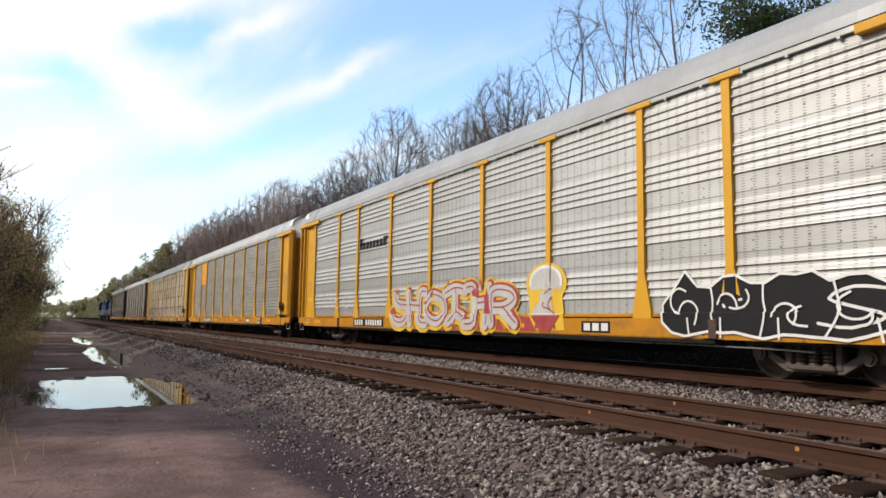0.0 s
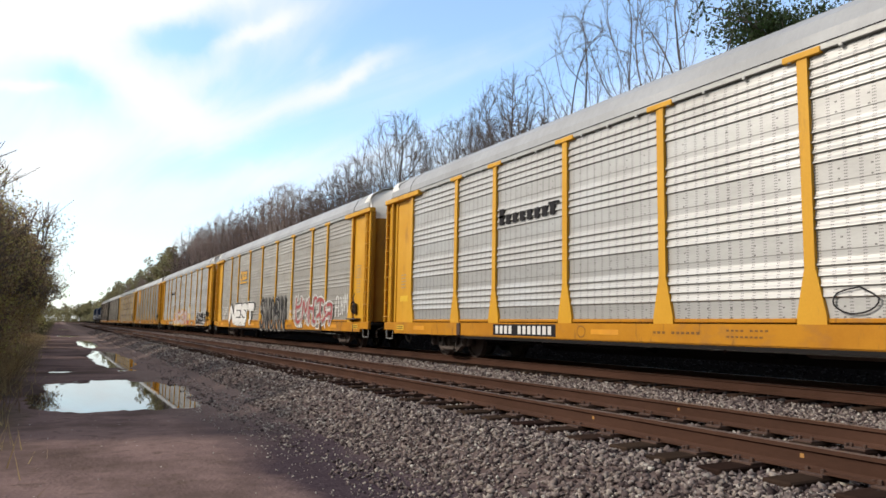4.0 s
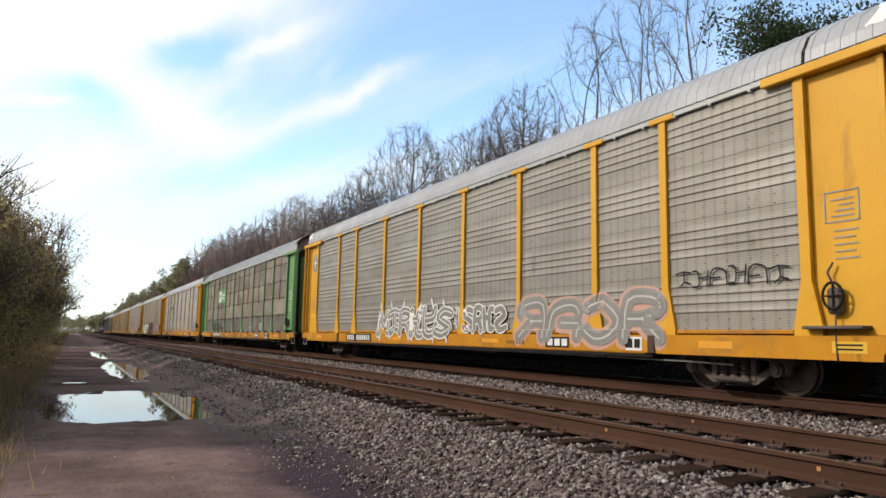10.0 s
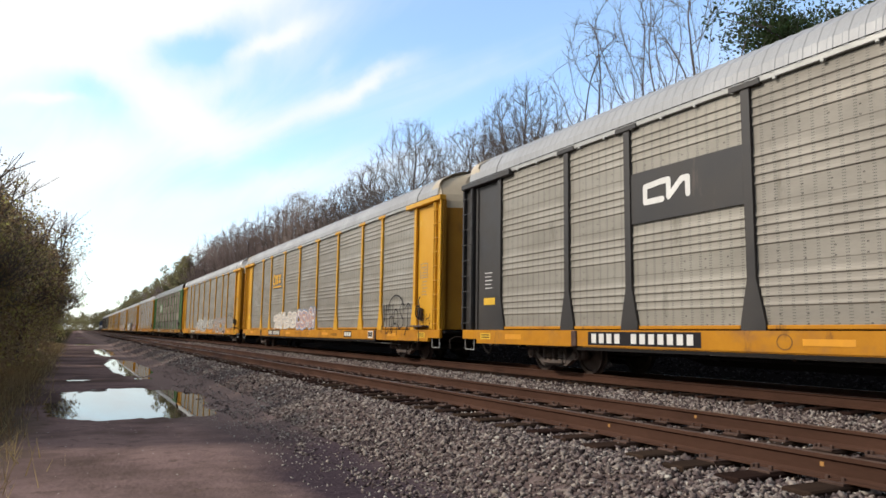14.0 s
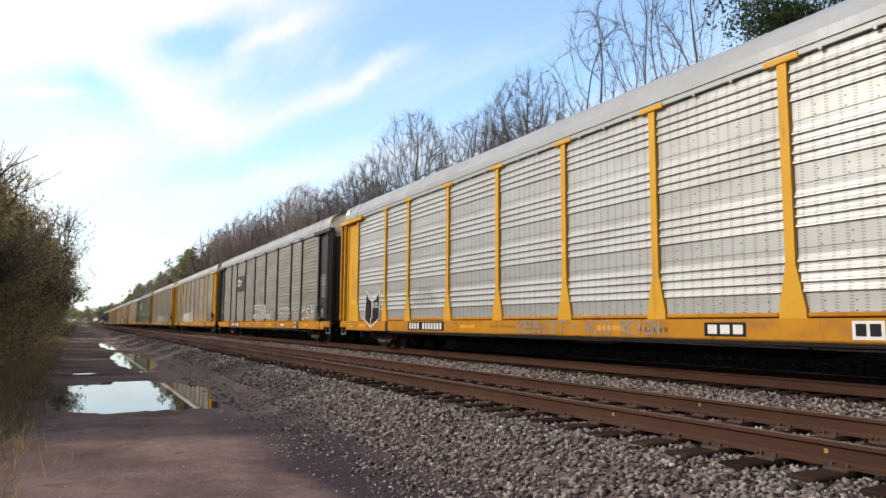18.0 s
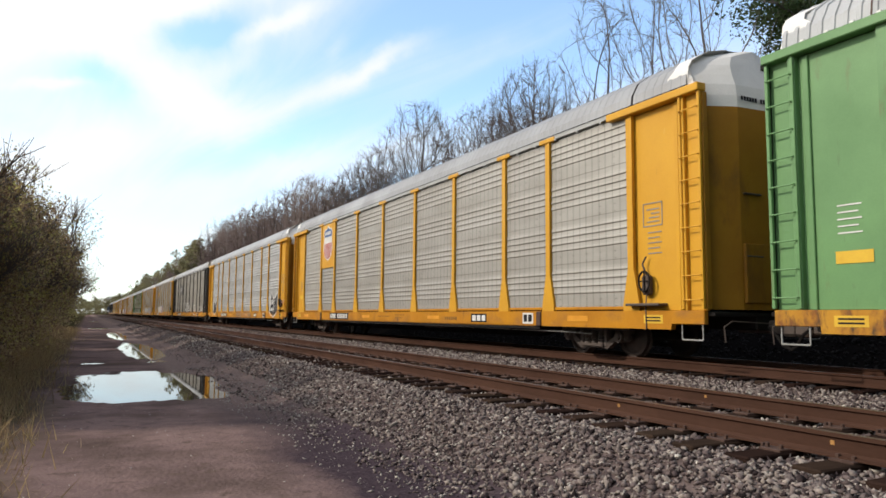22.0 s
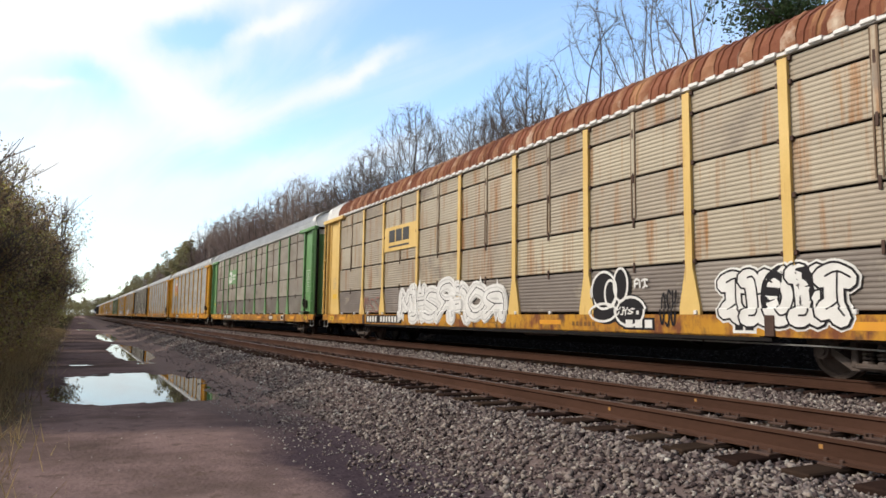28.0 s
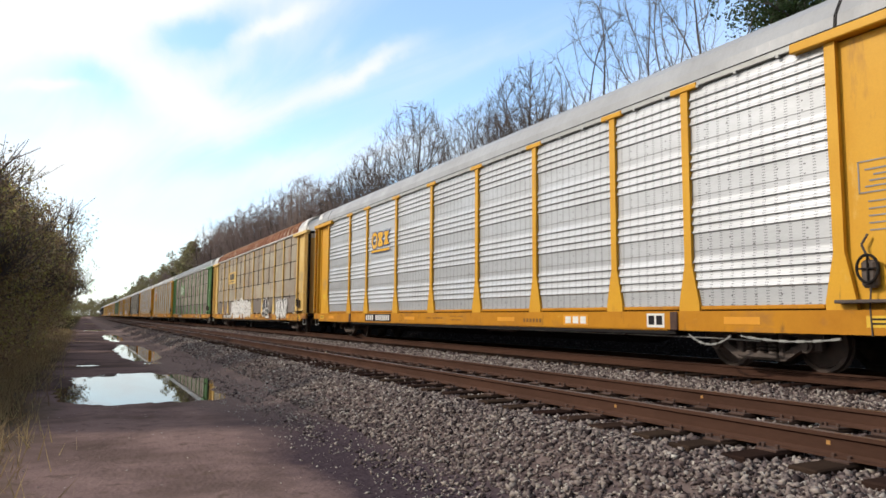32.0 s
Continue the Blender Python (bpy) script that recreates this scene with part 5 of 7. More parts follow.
        if old and sx < 0:
            for k in range(17):
                part("sill_clip", shared("sill_clip:", lambda: Shape().box(-1.625, -1.56, -0.035, 0.035, Z_DECK, Z_DECK + 0.075, 0.01), "white"), None, car).location.y = -11.4 + k * 1.41
            long = 0.22 if "flutes" in spec else 0.07
            for k in range(68):
                y = -HALF + 0.45 + k * 0.39
                part("eave_clip", shared(f"eave_clip:{long}", lambda: Shape().box(-1.63, -1.58, 0, long, Z_EAVE + 0.0, Z_EAVE + 0.07, 0.01), "white"), None, car).location.y = y
        # black sheet added inside the body to give the open gaps their shade
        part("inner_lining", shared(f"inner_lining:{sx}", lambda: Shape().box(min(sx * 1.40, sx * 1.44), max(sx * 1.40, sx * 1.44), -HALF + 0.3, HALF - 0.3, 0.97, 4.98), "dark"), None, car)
        for s in (-1, 1):
            end_side(car, s, sx, paint, sx < 0, old)
    # roof and ends
    rp = 0.24 if not old else 0.20
    lift = spec.get("ribs", 0.007) if not old else 0.017
    mid = HALF - 1.75
    part("roof", shared(f"roof:{old}{lift}", lambda: roof_shape(-mid, mid, rp, lift), roof), None, car)
    part("roof_end", shared(f"roof_end:a{old}{lift}", lambda: roof_shape(mid + 0.03, HALF - 0.32, rp, lift), spec.get("roof_end", roof)), None, car)
    part("roof_end", shared(f"roof_end:b{old}{lift}", lambda: roof_shape(-HALF + 0.32, -mid - 0.03, rp, lift), spec.get("roof_end", roof)), None, car)
    if spec.get("flutes"):
        for k in range(29):
            y = -mid + 0.45 + k * 0.78
            part("roof_flute", shared("roof_flute:", roof_flute, spec["flutes"]), None, car).location.y = y
    for s in (-1, 1):
        part("roof_seam", shared(f"roof_seam:{s}", lambda: roof_shape(s * mid - 0.03, s * mid + 0.03, 0.06, 0.006), "roof_brown" if old else "dark"), None, car)
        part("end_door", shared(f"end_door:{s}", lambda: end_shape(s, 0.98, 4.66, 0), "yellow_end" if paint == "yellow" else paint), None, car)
        part("end_cap", shared(f"end_cap:{s}", lambda: end_shape(s, 4.66, 5.92, 0.35), cap), None, car)
        for sx in (-1, 1):
            part("cap_cheek", shared(f"cap_cheek:{s}{sx}", lambda: cap_side(s, sx), cap), None, car)
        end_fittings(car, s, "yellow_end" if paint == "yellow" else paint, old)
        if cap == "white" and not old:
            bars = Shape()
            for i in range(15):
                if i in (6, 13):
                    continue
                x = -0.74 + i * 0.072
                y = s * (HALF + 0.160)
                bars.box(x, x + 0.05, min(y, y + s * 0.006), max(y, y + s * 0.006), 4.78, 4.86)
            part("height_notice", bars, M["spray_black"], car, "row of small dark lettering bars on the white cap")
        # couplers and fittings at the end
        part("end_platform", shared(f"end_platform:{s}", lambda: Shape().box(-1.5, 1.5, min(s * (HALF - 0.3), s * (HALF + 0.12)), max(s * (HALF - 0.3), s * (HALF + 0.12)), 0.86, 0.93, 0.01), "dark"), None, car)
        part("coupler", shared(f"coupler:{s}", lambda: Shape().box(-0.13, 0.13, min(s * (HALF - 0.6), s * (HALF + 0.42)), max(s * (HALF - 0.6), s * (HALF + 0.42)), 0.56, 0.80, 0.03)
             .box(-0.20, 0.16, min(s * (HALF + 0.38), s * (HALF + 0.70)), max(s * (HALF + 0.38), s * (HALF + 0.70)), 0.52, 0.84, 0.05), "truck"), None, car)
        part("air_hose", shared(f"air_hose:{s}", lambda: Shape().path([(-0.35, s * (HALF + 0.25), 0.68), (-0.36, s * (HALF + 0.42), 0.55), (-0.34, s * (HALF + 0.55), 0.36), (-0.3, s * (HALF + 0.68), 0.30)], 0.028, 6), "dark"), None, car)
        part("uncoupling_lever", shared(f"uncoupling_lever:{s}", lambda: Shape().path([(-1.35, s * (HALF + 0.2), 0.42), (-1.38, s * (HALF + 0.2), 0.68), (-1.2, s * (HALF + 0.22), 0.78), (-0.3, s * (HALF + 0.3), 0.74)], 0.012, 5), "truck"), None, car)
    # hand brake on the trailing door
    yb = -HALF + 1.42
    n = 16
    ring = [(-1.66, yb + 0.15 * math.cos(6.2832 * i / n), 1.52 + 0.19 * math.sin(6.2832 * i / n)) for i in range(n + 1)]
    part("brake_wheel", shared("brake_wheel:", lambda: Shape().path(ring, 0.020, 6).path([ring[0], ring[8]], 0.014).path([ring[4], ring[12]], 0.014), "dark"), None, car, "black hand-brake wheel")
    part("brake_gear", shared("brake_gear:", lambda: Shape().box(-1.64, -1.50, yb - 0.10, yb + 0.12, 1.26, 1.64, 0.04).path([(-1.58, yb + 0.02, 1.64), (-1.60, yb + 0.10, 1.86), (-1.58, yb + 0.02, 2.0)], 0.018)
         .path([(-1.60, yb, 1.28), (-1.61, yb + 0.02, 1.0), (-1.62, yb, 0.60)], 0.013), "truck"), None, car, "grimy brake gear with a hanging rod")
    part("brake_step", shared("brake_step:", lambda: Shape().box(-1.74, -1.50, yb - 0.45, yb + 0.45, 1.05, 1.10, 0.01), "truck"), None, car)
    # lettering plates
    d0, d1 = spec.get("board", (6.65, 9.15))
    flat_marks("number_board", car, "spray_black", [(y_at(d0), y_at(d1), 0.66, 0.93)], 1.606, "black board with white marking bars")
    part_bars = letter_bars(d0 + 0.12, d1 - 0.08, 0.70, 0.89, 12, (4,), seed=spec["seed"])
    flat_marks("marking_bar", car, "spray_white", part_bars, 1.611)
    flat_marks("sill_emblem", car, spec.get("mark", "spray_black"), [(y_at(19.0), y_at(19.85), 0.67, 0.90)], 1.606)
    flat_marks("marking_bar", car, "spray_white", [(y_at(19.08 + i * 0.26), y_at(19.27 + i * 0.26), 0.71, 0.86) for i in range(3)], 1.611)
    flat_marks("sill_placard", car, "spray_white", [(y_at(21.6), y_at(22.05), 0.66, 0.92)], 1.606, "small white sill placard")
    flat_marks("marking_bar", car, "spray_black", [(y_at(21.65), y_at(21.80), 0.71, 0.88), (y_at(21.85), y_at(22.0), 0.71, 0.88)], 1.611)
    flat_marks("sill_patch", car, "orange", [(y_at(10.3), y_at(11.1), 0.74, 0.84), (y_at(16.2), y_at(17.0), 0.74, 0.84), (y_at(23.4), y_at(24.1), 0.74, 0.86), (y_at(2.2), y_at(2.9), 0.74, 0.86)], 1.606)
    for d in (4.95, 22.3):
        part("sill_bracket", shared(f"sill_bracket:{d}", lambda: Shape().box(-1.640, -1.603, y_at(d) - 0.09, y_at(d) + 0.09, 0.62, 0.95, 0.012), "plate"), None, car, "rusty sill bracket")
    flat_marks("sill_label", car, "spray_yellow", [(y_at(d), y_at(d + 0.5), 0.72, 0.88) for d in (1.0, 25.8)], 1.606, "bright yellow sill label")
    flat_marks("marking_bar", car, "spray_black", [(y_at(d + 0.06), y_at(d + 0.44), z, z + 0.025) for d in (1.0, 25.8) for z in (0.76, 0.82)] , 1.611)
    faint = letter_bars(12.0, 13.1, 0.78, 0.825, 10, (3,), 4) + letter_bars(13.6, 14.4, 0.84, 0.87, 9, (4,), 5) + letter_bars(13.6, 14.3, 0.74, 0.77, 8, (), 6) + letter_bars(17.4, 18.2, 0.72, 0.81, 6, (), 7)
    flat_marks("sill_stencil", car, "faint_brown", faint, 1.606)
    spray("sill_ring", car, "faint_brown", [ribbon([(y_at(10.0) + 0.13 * math.cos(q), 0.79 + 0.115 * math.sin(q)) for q in np.linspace(0, 6.2832, 18, endpoint=False)], 0.018, True)], 0.5)
    ink = "spray_white" if paint in ("green", "black") else "spray_grey"
    small = []
    for dd in (1.25, 26.05):
        for k in range(5):
            small.append((y_at(dd - 0.2), y_at(dd + 0.16 - 0.05 * (k % 2)), 2.05 + k * 0.10, 2.070 + k * 0.10))
    flat_marks("door_stencil", car, ink, small, 1.506)
    yd = y_at(25.98)
    flat_marks("door_notice", car, ink, [(yd - 0.26, yd + 0.26, 3.02, 3.04), (yd - 0.26, yd + 0.26, 2.58, 2.60), (yd - 0.26, yd - 0.24, 2.58, 3.04), (yd + 0.24, yd + 0.26, 2.58, 3.04)]
               + [(yd - 0.18, yd + 0.16 - 0.06 * (k % 3), 2.66 + k * 0.08, 2.682 + k * 0.08) for k in range(4)], 1.506)
    flat_marks("door_placard", car, "spray_yellow", [(y_at(1.55), y_at(1.0), 1.62, 1.80)], 1.506, "small bright yellow door placard")
    spec.get("art", lambda c: None)(car)
    return car


LETTERS = {
    "A": [[(0, 0), (0.42, 1), (0.62, 1), (1, 0)], [(0.2, 0.38), (0.82, 0.40)]],
    "C": [[(1, 0.82), (0.7, 1), (0.25, 0.95), (0, 0.6), (0.05, 0.25), (0.35, 0), (0.75, 0.03), (1, 0.2)]],
    "D": [[(0.05, 0), (0.05, 1), (0.6, 0.93), (1, 0.5), (0.6, 0.06), (0.05, 0)]],
    "E": [[(1, 1), (0.05, 0.98), (0, 0.02), (1, 0)], [(0.03, 0.5), (0.8, 0.52)]],
    "G": [[(1, 0.85), (0.6, 1), (0.1, 0.85), (0, 0.4), (0.3, 0), (0.8, 0.05), (1, 0.4), (0.6, 0.42)]],
    "I": [[(0.5, 0), (0.5, 1)]],
    "K": [[(0.05, 0), (0.08, 1)], [(0.95, 1), (0.1, 0.45), (1, 0)]],
    "M": [[(0, 0), (0.12, 1), (0.5, 0.4), (0.88, 1), (1, 0)]],
    "N": [[(0, 0), (0.1, 1), (0.88, 0.02), (1, 1)]],
    "O": [[(0.5, 1), (0.12, 0.82), (0, 0.45), (0.2, 0.08), (0.55, 0), (0.9, 0.2), (1, 0.6), (0.82, 0.92), (0.5, 1)]],
    "R": [[(0.05, 0), (0.08, 1)], [(0.08, 1), (0.7, 0.98), (0.92, 0.76), (0.65, 0.55), (0.1, 0.5)], [(0.4, 0.5), (1, 0)]],
    "S": [[(1, 0.82), (0.7, 1), (0.25, 0.97), (0.05, 0.78), (0.3, 0.58), (0.75, 0.45), (0.95, 0.24), (0.7, 0.03), (0.25, 0.02), (0, 0.2)]],
    "T": [[(0, 1), (1, 0.97)], [(0.5, 0.98), (0.47, 0)]],
    "W": [[(0, 1), (0.22, 0), (0.5, 0.62), (0.78, 0), (1, 1)]],
    "X": [[(0, 0), (1, 1)], [(0, 1), (1, 0)]],
}
# letter-like forms that spell nothing
FORMS = [
    [[(0, 0), (0.02, 0.7), (0.25, 1), (0.7, 0.96), (0.95, 0.7), (1, 0)], [(0.02, 0.42), (0.6, 0.45)]],
    [[(0.1, 1), (0.05, 0.3), (0.35, 0), (0.8, 0.05), (1, 0.35)], [(0.1, 0.62), (0.75, 0.7), (0.95, 1)]],
    [[(1, 0.9), (0.45, 1), (0.1, 0.72), (0.5, 0.5), (0.95, 0.28), (0.5, 0), (0, 0.1)]],
    [[(0, 0.05), (0.15, 1), (0.5, 0.45), (0.85, 1), (1, 0)]],
    [[(0.1, 0), (0.1, 0.95), (0.7, 1), (0.95, 0.75), (0.6, 0.5), (0.15, 0.48)], [(0.5, 0.48), (1, 0)]],
    [[(0, 1), (0.35, 0.95), (0.4, 0.1), (0, 0)], [(0.4, 0.55), (1, 0.6)], [(1, 1), (0.9, 0)]],
    [[(0.6, 1), (0.1, 0.8), (0, 0.35), (0.35, 0), (0.8, 0.12), (1, 0.55), (0.6, 1)]],
    [[(0, 0.85), (0.5, 1), (1, 0.9)], [(0.5, 1), (0.55, 0.3), (0.25, 0)], [(0.55, 0.3), (0.95, 0.15)]],
]


def lettered(car, text, d0, d1, z0, z1, coats, fill=0.78, slant=0.0):
    """Words drawn with a spray can; coats: paint, stroke width and a sideways shift of each layer."""
    step = (d1 - d0) / len(text)
    for k, (mat, w, shift) in enumerate(coats):
        pieces = []
        for i, ch in enumerate(text):
            for line in LETTERS.get(ch, []):
                pts = [(y_at(d0 + step * (i + u * fill) + shift + slant * v), z0 + (z1 - z0) * v + shift * 0.4) for u, v in line]
                pieces += strokes_of(pts, w, len(pts) > 4)
        spray("sprayed_word", car, mat, pieces, 2 + 2 * k, "sprayed lettering")


def burner(car, n, d0, d1, z0, z1, coats, seed, fill=0.95, uneven=0.10, spikes=0.0, halo=None, arc=0.0):
    """A row of interlocking fat forms, each laid over the one before it; coats: paint, stroke width, shift; spikes: sharp points above and below."""
    rng = random.Random(seed)
    step, h = (d1 - d0) / n, z1 - z0
    order, last = [], -1
    for _ in range(n):
        k = rng.choice([q for q in range(len(FORMS)) if q != last])
        order.append(k)
        last = k
    tilt = [rng.uniform(-0.12, 0.12) * step for _ in range(n)]
    up = [1 - rng.uniform(0, uneven) - arc * abs(2 * (i + 0.5) / n - 1) for i in range(n)]
    low = [rng.uniform(0, uneven * 0.6) for _ in range(n)]
    pads = [(rng.uniform(-0.06, 0.06) * step, rng.random() < 0.3) for _ in range(n)]

    def place(i, u, v):
        if pads[i][1]:
            u = 1 - u
        return y_at(d0 + step * (i + 0.5 + (u - 0.5) * fill) + pads[i][0] + tilt[i] * (v - 0.5)), max(z0 + h * (low[i] + (up[i] - low[i]) * v), Z_SILL + 0.04)
    points = []
    if spikes:
        for i in range(n):
            for v, out in ((1.0, 1), (0.0, -1)):
                u = rng.uniform(0.1, 0.9)
                y, z = place(i, u, v)
                tip = max(z + out * spikes * rng.uniform(0.6, 1.3), Z_SILL + 0.02)
                points.append(([(y - 0.13, z - out * 0.08), (y + rng.uniform(-0.12, 0.12), tip), (y + 0.13, z - out * 0.08)], i))
    if halo:
        pieces = [q for i in range(n) for line in FORMS[order[i]] for q in strokes_of([place(i, u, v) for u, v in line], halo[1])]
        spray("sprayed_halo", car, halo[0], pieces, 0, "sprayed graffiti halo")
    for k, (mat, w, shift) in enumerate(coats):
        pieces = []
        for i in range(n):
            lift = 0.0024 * i + 0.0012 * k / max(len(coats) - 1, 1)
            for line in FORMS[order[i]]:
                pts = [place(i, u, v) for u, v in line]
                pieces += [(p, f, lift) for p, f in strokes_of([(y - shift, z + shift * 0.5) for y, z in pts], w)]
            if k < 2:
                pieces += [(p if k == 0 else [(0.35 * p[1][0] + 0.65 * 0.5 * (p[0][0] + p[2][0]) + 0.65 * (q[0] - 0.5 * (p[0][0] + p[2][0])), p[0][1] + 0.65 * (q[1] - p[0][1])) for q in p], [(0, 1, 2)], lift) for p, j in points if j == i]
        spray("sprayed_coat", car, mat, pieces, 2 + k * 0.3, "sprayed graffiti forms")


def scribble(car, n, d0, d1, z0, z1, mat, w, seed, fill=0.72, slant=0.0):
    """Quick thin strokes: letter-like forms of uneven height."""
    rng = random.Random(seed)
    step, pieces = (d1 - d0) / n, []
    for i in range(n):
        hi, lo = rng.uniform(0.75, 1.0), rng.uniform(0, 0.2)
        for line in rng.choice(FORMS):
            pts = [(y_at(d0 + step * (i + u * fill) + slant * v), max(z0 + (z1 - z0) * (lo + (hi - lo) * v), Z_SILL + 0.03)) for u, v in line]
            pieces += strokes_of(pts, w)
    spray("sprayed_scrawl", car, mat, pieces, 3, "thin sprayed scrawl")


def drips(car, d0, d1, z0, z1, n, mat, w, seed):
    rng = random.Random(seed)
    rows = [strokes_of([(y_at(d), z1), (y_at(d + rng.uniform(-0.05, 0.05)), max(z1 - (z1 - z0) * rng.uniform(0.4, 1), Z_SILL + 0.03))], w, False) for d in (d0 + (d1 - d0) * (i + rng.random()) / n for i in range(n))]
    spray("sprayed_drip", car, mat, [q for r in rows for q in r], 3)


def disc(cd, cz, rd, rz, n=20, a0=0.0, a1=6.2832):
    return [(y_at(cd + rd * math.cos(a0 + (a1 - a0) * i / n)), cz + rz * math.sin(a0 + (a1 - a0) * i / n)) for i in range(n)]


def art_0(c):
    emblem(c, "grey_word")
    # grey letter forms with a yellow halo over a red base, a masked head beside them
    spray("sprayed_base", c, "spray_red", [fan([(y_at(d), 0.66), (y_at(d + 0.25), 1.02), (y_at(d + 1.0), 0.98), (y_at(d + 1.25), 0.66)]) for d in (10.0, 12.6, 14.9, 16.2)], 0, "red sprayed base")
    burner(c, 6, 9.75, 16.6, 0.76, 1.78, [("spray_red", 0.36, 0.05), ("spray_silver", 0.29, 0.0), ("spray_red", 0.04, 0.05)], 14, 1.0, 0.2, 0.24, ("spray_yellow", 0.52))
    spray("sprayed_halo", c, "spray_yellow", [fan(disc(17.75, 1.72, 0.74, 0.48)), fan([(y_at(17.1), 1.6), (y_at(18.3), 1.6), (y_at(18.45), 0.7), (y_at(17.2), 0.7)])], 0)
    spray("sprayed_fill", c, "spray_silver", [fan(disc(17.75, 1.74, 0.60, 0.36)), fan([(y_at(17.4), 1.55), (y_at(18.05), 1.55), (y_at(18.25), 1.0), (y_at(17.25), 1.0)])], 2)
    spray("sprayed_fill", c, "spray_red", [fan([(y_at(17.25), 1.02), (y_at(18.3), 1.02), (y_at(17.95), 0.66), (y_at(17.6), 0.66)])], 3)
    spray("sprayed_outline", c, "spray_red", [q for r in ([(17.45, 1.48), (17.6, 1.6), (17.75, 1.5), (17.95, 1.6), (18.1, 1.46)], [(17.55, 1.42), (17.7, 1.3), (17.6, 1.15)], [(18.0, 1.42), (17.88, 1.25), (17.98, 1.12)],
          [(17.45, 1.08), (17.75, 1.2), (18.1, 1.06)]) for q in strokes_of([(y_at(d), z) for d, z in r], 0.03)], 4)
    spray("sprayed_outline", c, "spray_white", strokes_of(disc(17.75, 1.76, 0.56, 0.34, 12, -0.2, 3.6), 0.08, False), 4)
    # black piece with white lines
    throw_up(c, 21.2, 25.35, 0.66, 1.66, 4, "spray_black", "spray_white", None, 13, 0.045)
    burner(c, 3, 21.5, 25.2, 0.78, 1.42, [("spray_white", 0.045, 0.0)], 17, 0.8, 0.2)
    scribble(c, 4, 2.6, 6.2, 1.2, 1.9, "spray_white", 0.025, 5)


def art_1(c):
    emblem(c, "three_blocks")
    lettered(c, "NEST", 4.9, 11.0, 0.99, 1.84, [("spray_white", 0.52, 0.0), ("spray_black", 0.44, 0.06), ("spray_white", 0.36, -0.03)], 0.86)
    lettered(c, "SWORN", 12.5, 17.3, 0.62, 2.05, [("spray_black", 0.36, 0.0), ("grey_b", 0.285, 0.0), ("spray_black", 0.15, 0.04)], 0.72, -0.15)
    burner(c, 5, 18.6, 23.5, 0.84, 2.0, [("spray_white", 0.36, 0.0), ("grey_b", 0.28, 0.0), ("spray_red", 0.13, 0.06)], 29, 0.95, 0.34, 0.25)
    scribble(c, 3, 17.85, 18.6, 1.05, 1.25, "spray_white", 0.03, 26)
    scribble(c, 4, 17.85, 18.7, 1.32, 1.5, "spray_white", 0.03, 27)
    scribble(c, 3, 23.9, 25.3, 1.15, 2.1, "spray_white", 0.06, 7)
    lettered(c, "TONE", 2.6, 4.0, 1.62, 1.82, [("spray_white", 0.035, 0.0)])
    lettered(c, "NEST", 2.6, 3.9, 1.38, 1.56, [("spray_white", 0.035, 0.0)])
    lettered(c, "DD", 2.65, 3.2, 1.10, 1.28, [("spray_white", 0.035, 0.0)])
    scribble(c, 2, 0.9, 1.6, 1.4, 2.2, "spray_black", 0.02, 9)


def art_2(c):
    emblem(c, "grey_word")
    scribble(c, 3, 15.4, 18.0, 1.1, 1.6, "spray_black", 0.025, 31)
    scribble(c, 3, 19.6, 22.2, 1.05, 1.75, "spray_black", 0.03, 32)
    scribble(c, 3, 22.9, 25.2, 1.05, 1.8, "spray_black", 0.05, 33)
    drips(c, 22.9, 25.2, 0.85, 1.1, 6, "spray_black", 0.025, 34)


def art_3(c):
    emblem(c, "green_panel")
    burner(c, 5, 4.9, 8.2, 1.12, 1.66, [("spray_black", 0.07, 0.0)], 41, 0.85, 0.2)
    scribble(c, 2, 4.25, 4.65, 1.1, 1.34, "spray_black", 0.05, 42)
    scribble(c, 3, 8.3, 9.2, 1.1, 1.4, "spray_black", 0.06, 44)
    scribble(c, 3, 17.2, 19.2, 1.2, 1.7, "spray_silver", 0.03, 43)
    flat_marks("paint_patch", c, "spray_silver", [(y_at(19.85 + 0.02 * (k % 2)), y_at(20.45 - 0.05 * (k % 3)), 1.12 + k * 0.08, 1.17 + k * 0.08) for k in range(5)], 1.560, "pale overpainted stripes")


def art_4(c):
    emblem(c, "round")
    burner(c, 6, 9.1, 14.4, 0.92, 1.72, [("spray_white", 0.34, 0.0), ("steel_spray", 0.25, 0.0), ("spray_white", 0.035, 0.03)], 51, 0.95, 0.16, 0.34)
    burner(c, 4, 15.15, 17.3, 1.04, 1.66, [("spray_white", 0.22, 0.0), ("steel_spray", 0.15, 0.0)], 54, 0.86, 0.12)
    burner(c, 4, 17.9, 22.6, 0.86, 1.66, [("spray_grey", 0.30, 0.04), ("steel_spray", 0.25, 0.0), ("spray_silver", 0.04, 0.03)], 52, 0.9, 0.12, 0.0, ("spray_salmon", 0.44))
    scribble(c, 3, 14.6, 14.95, 1.1, 1.7, "spray_white", 0.03, 55)
    scribble(c, 6, 22.9, 25.2, 1.75, 2.1, "spray_black", 0.03, 53, 0.9)


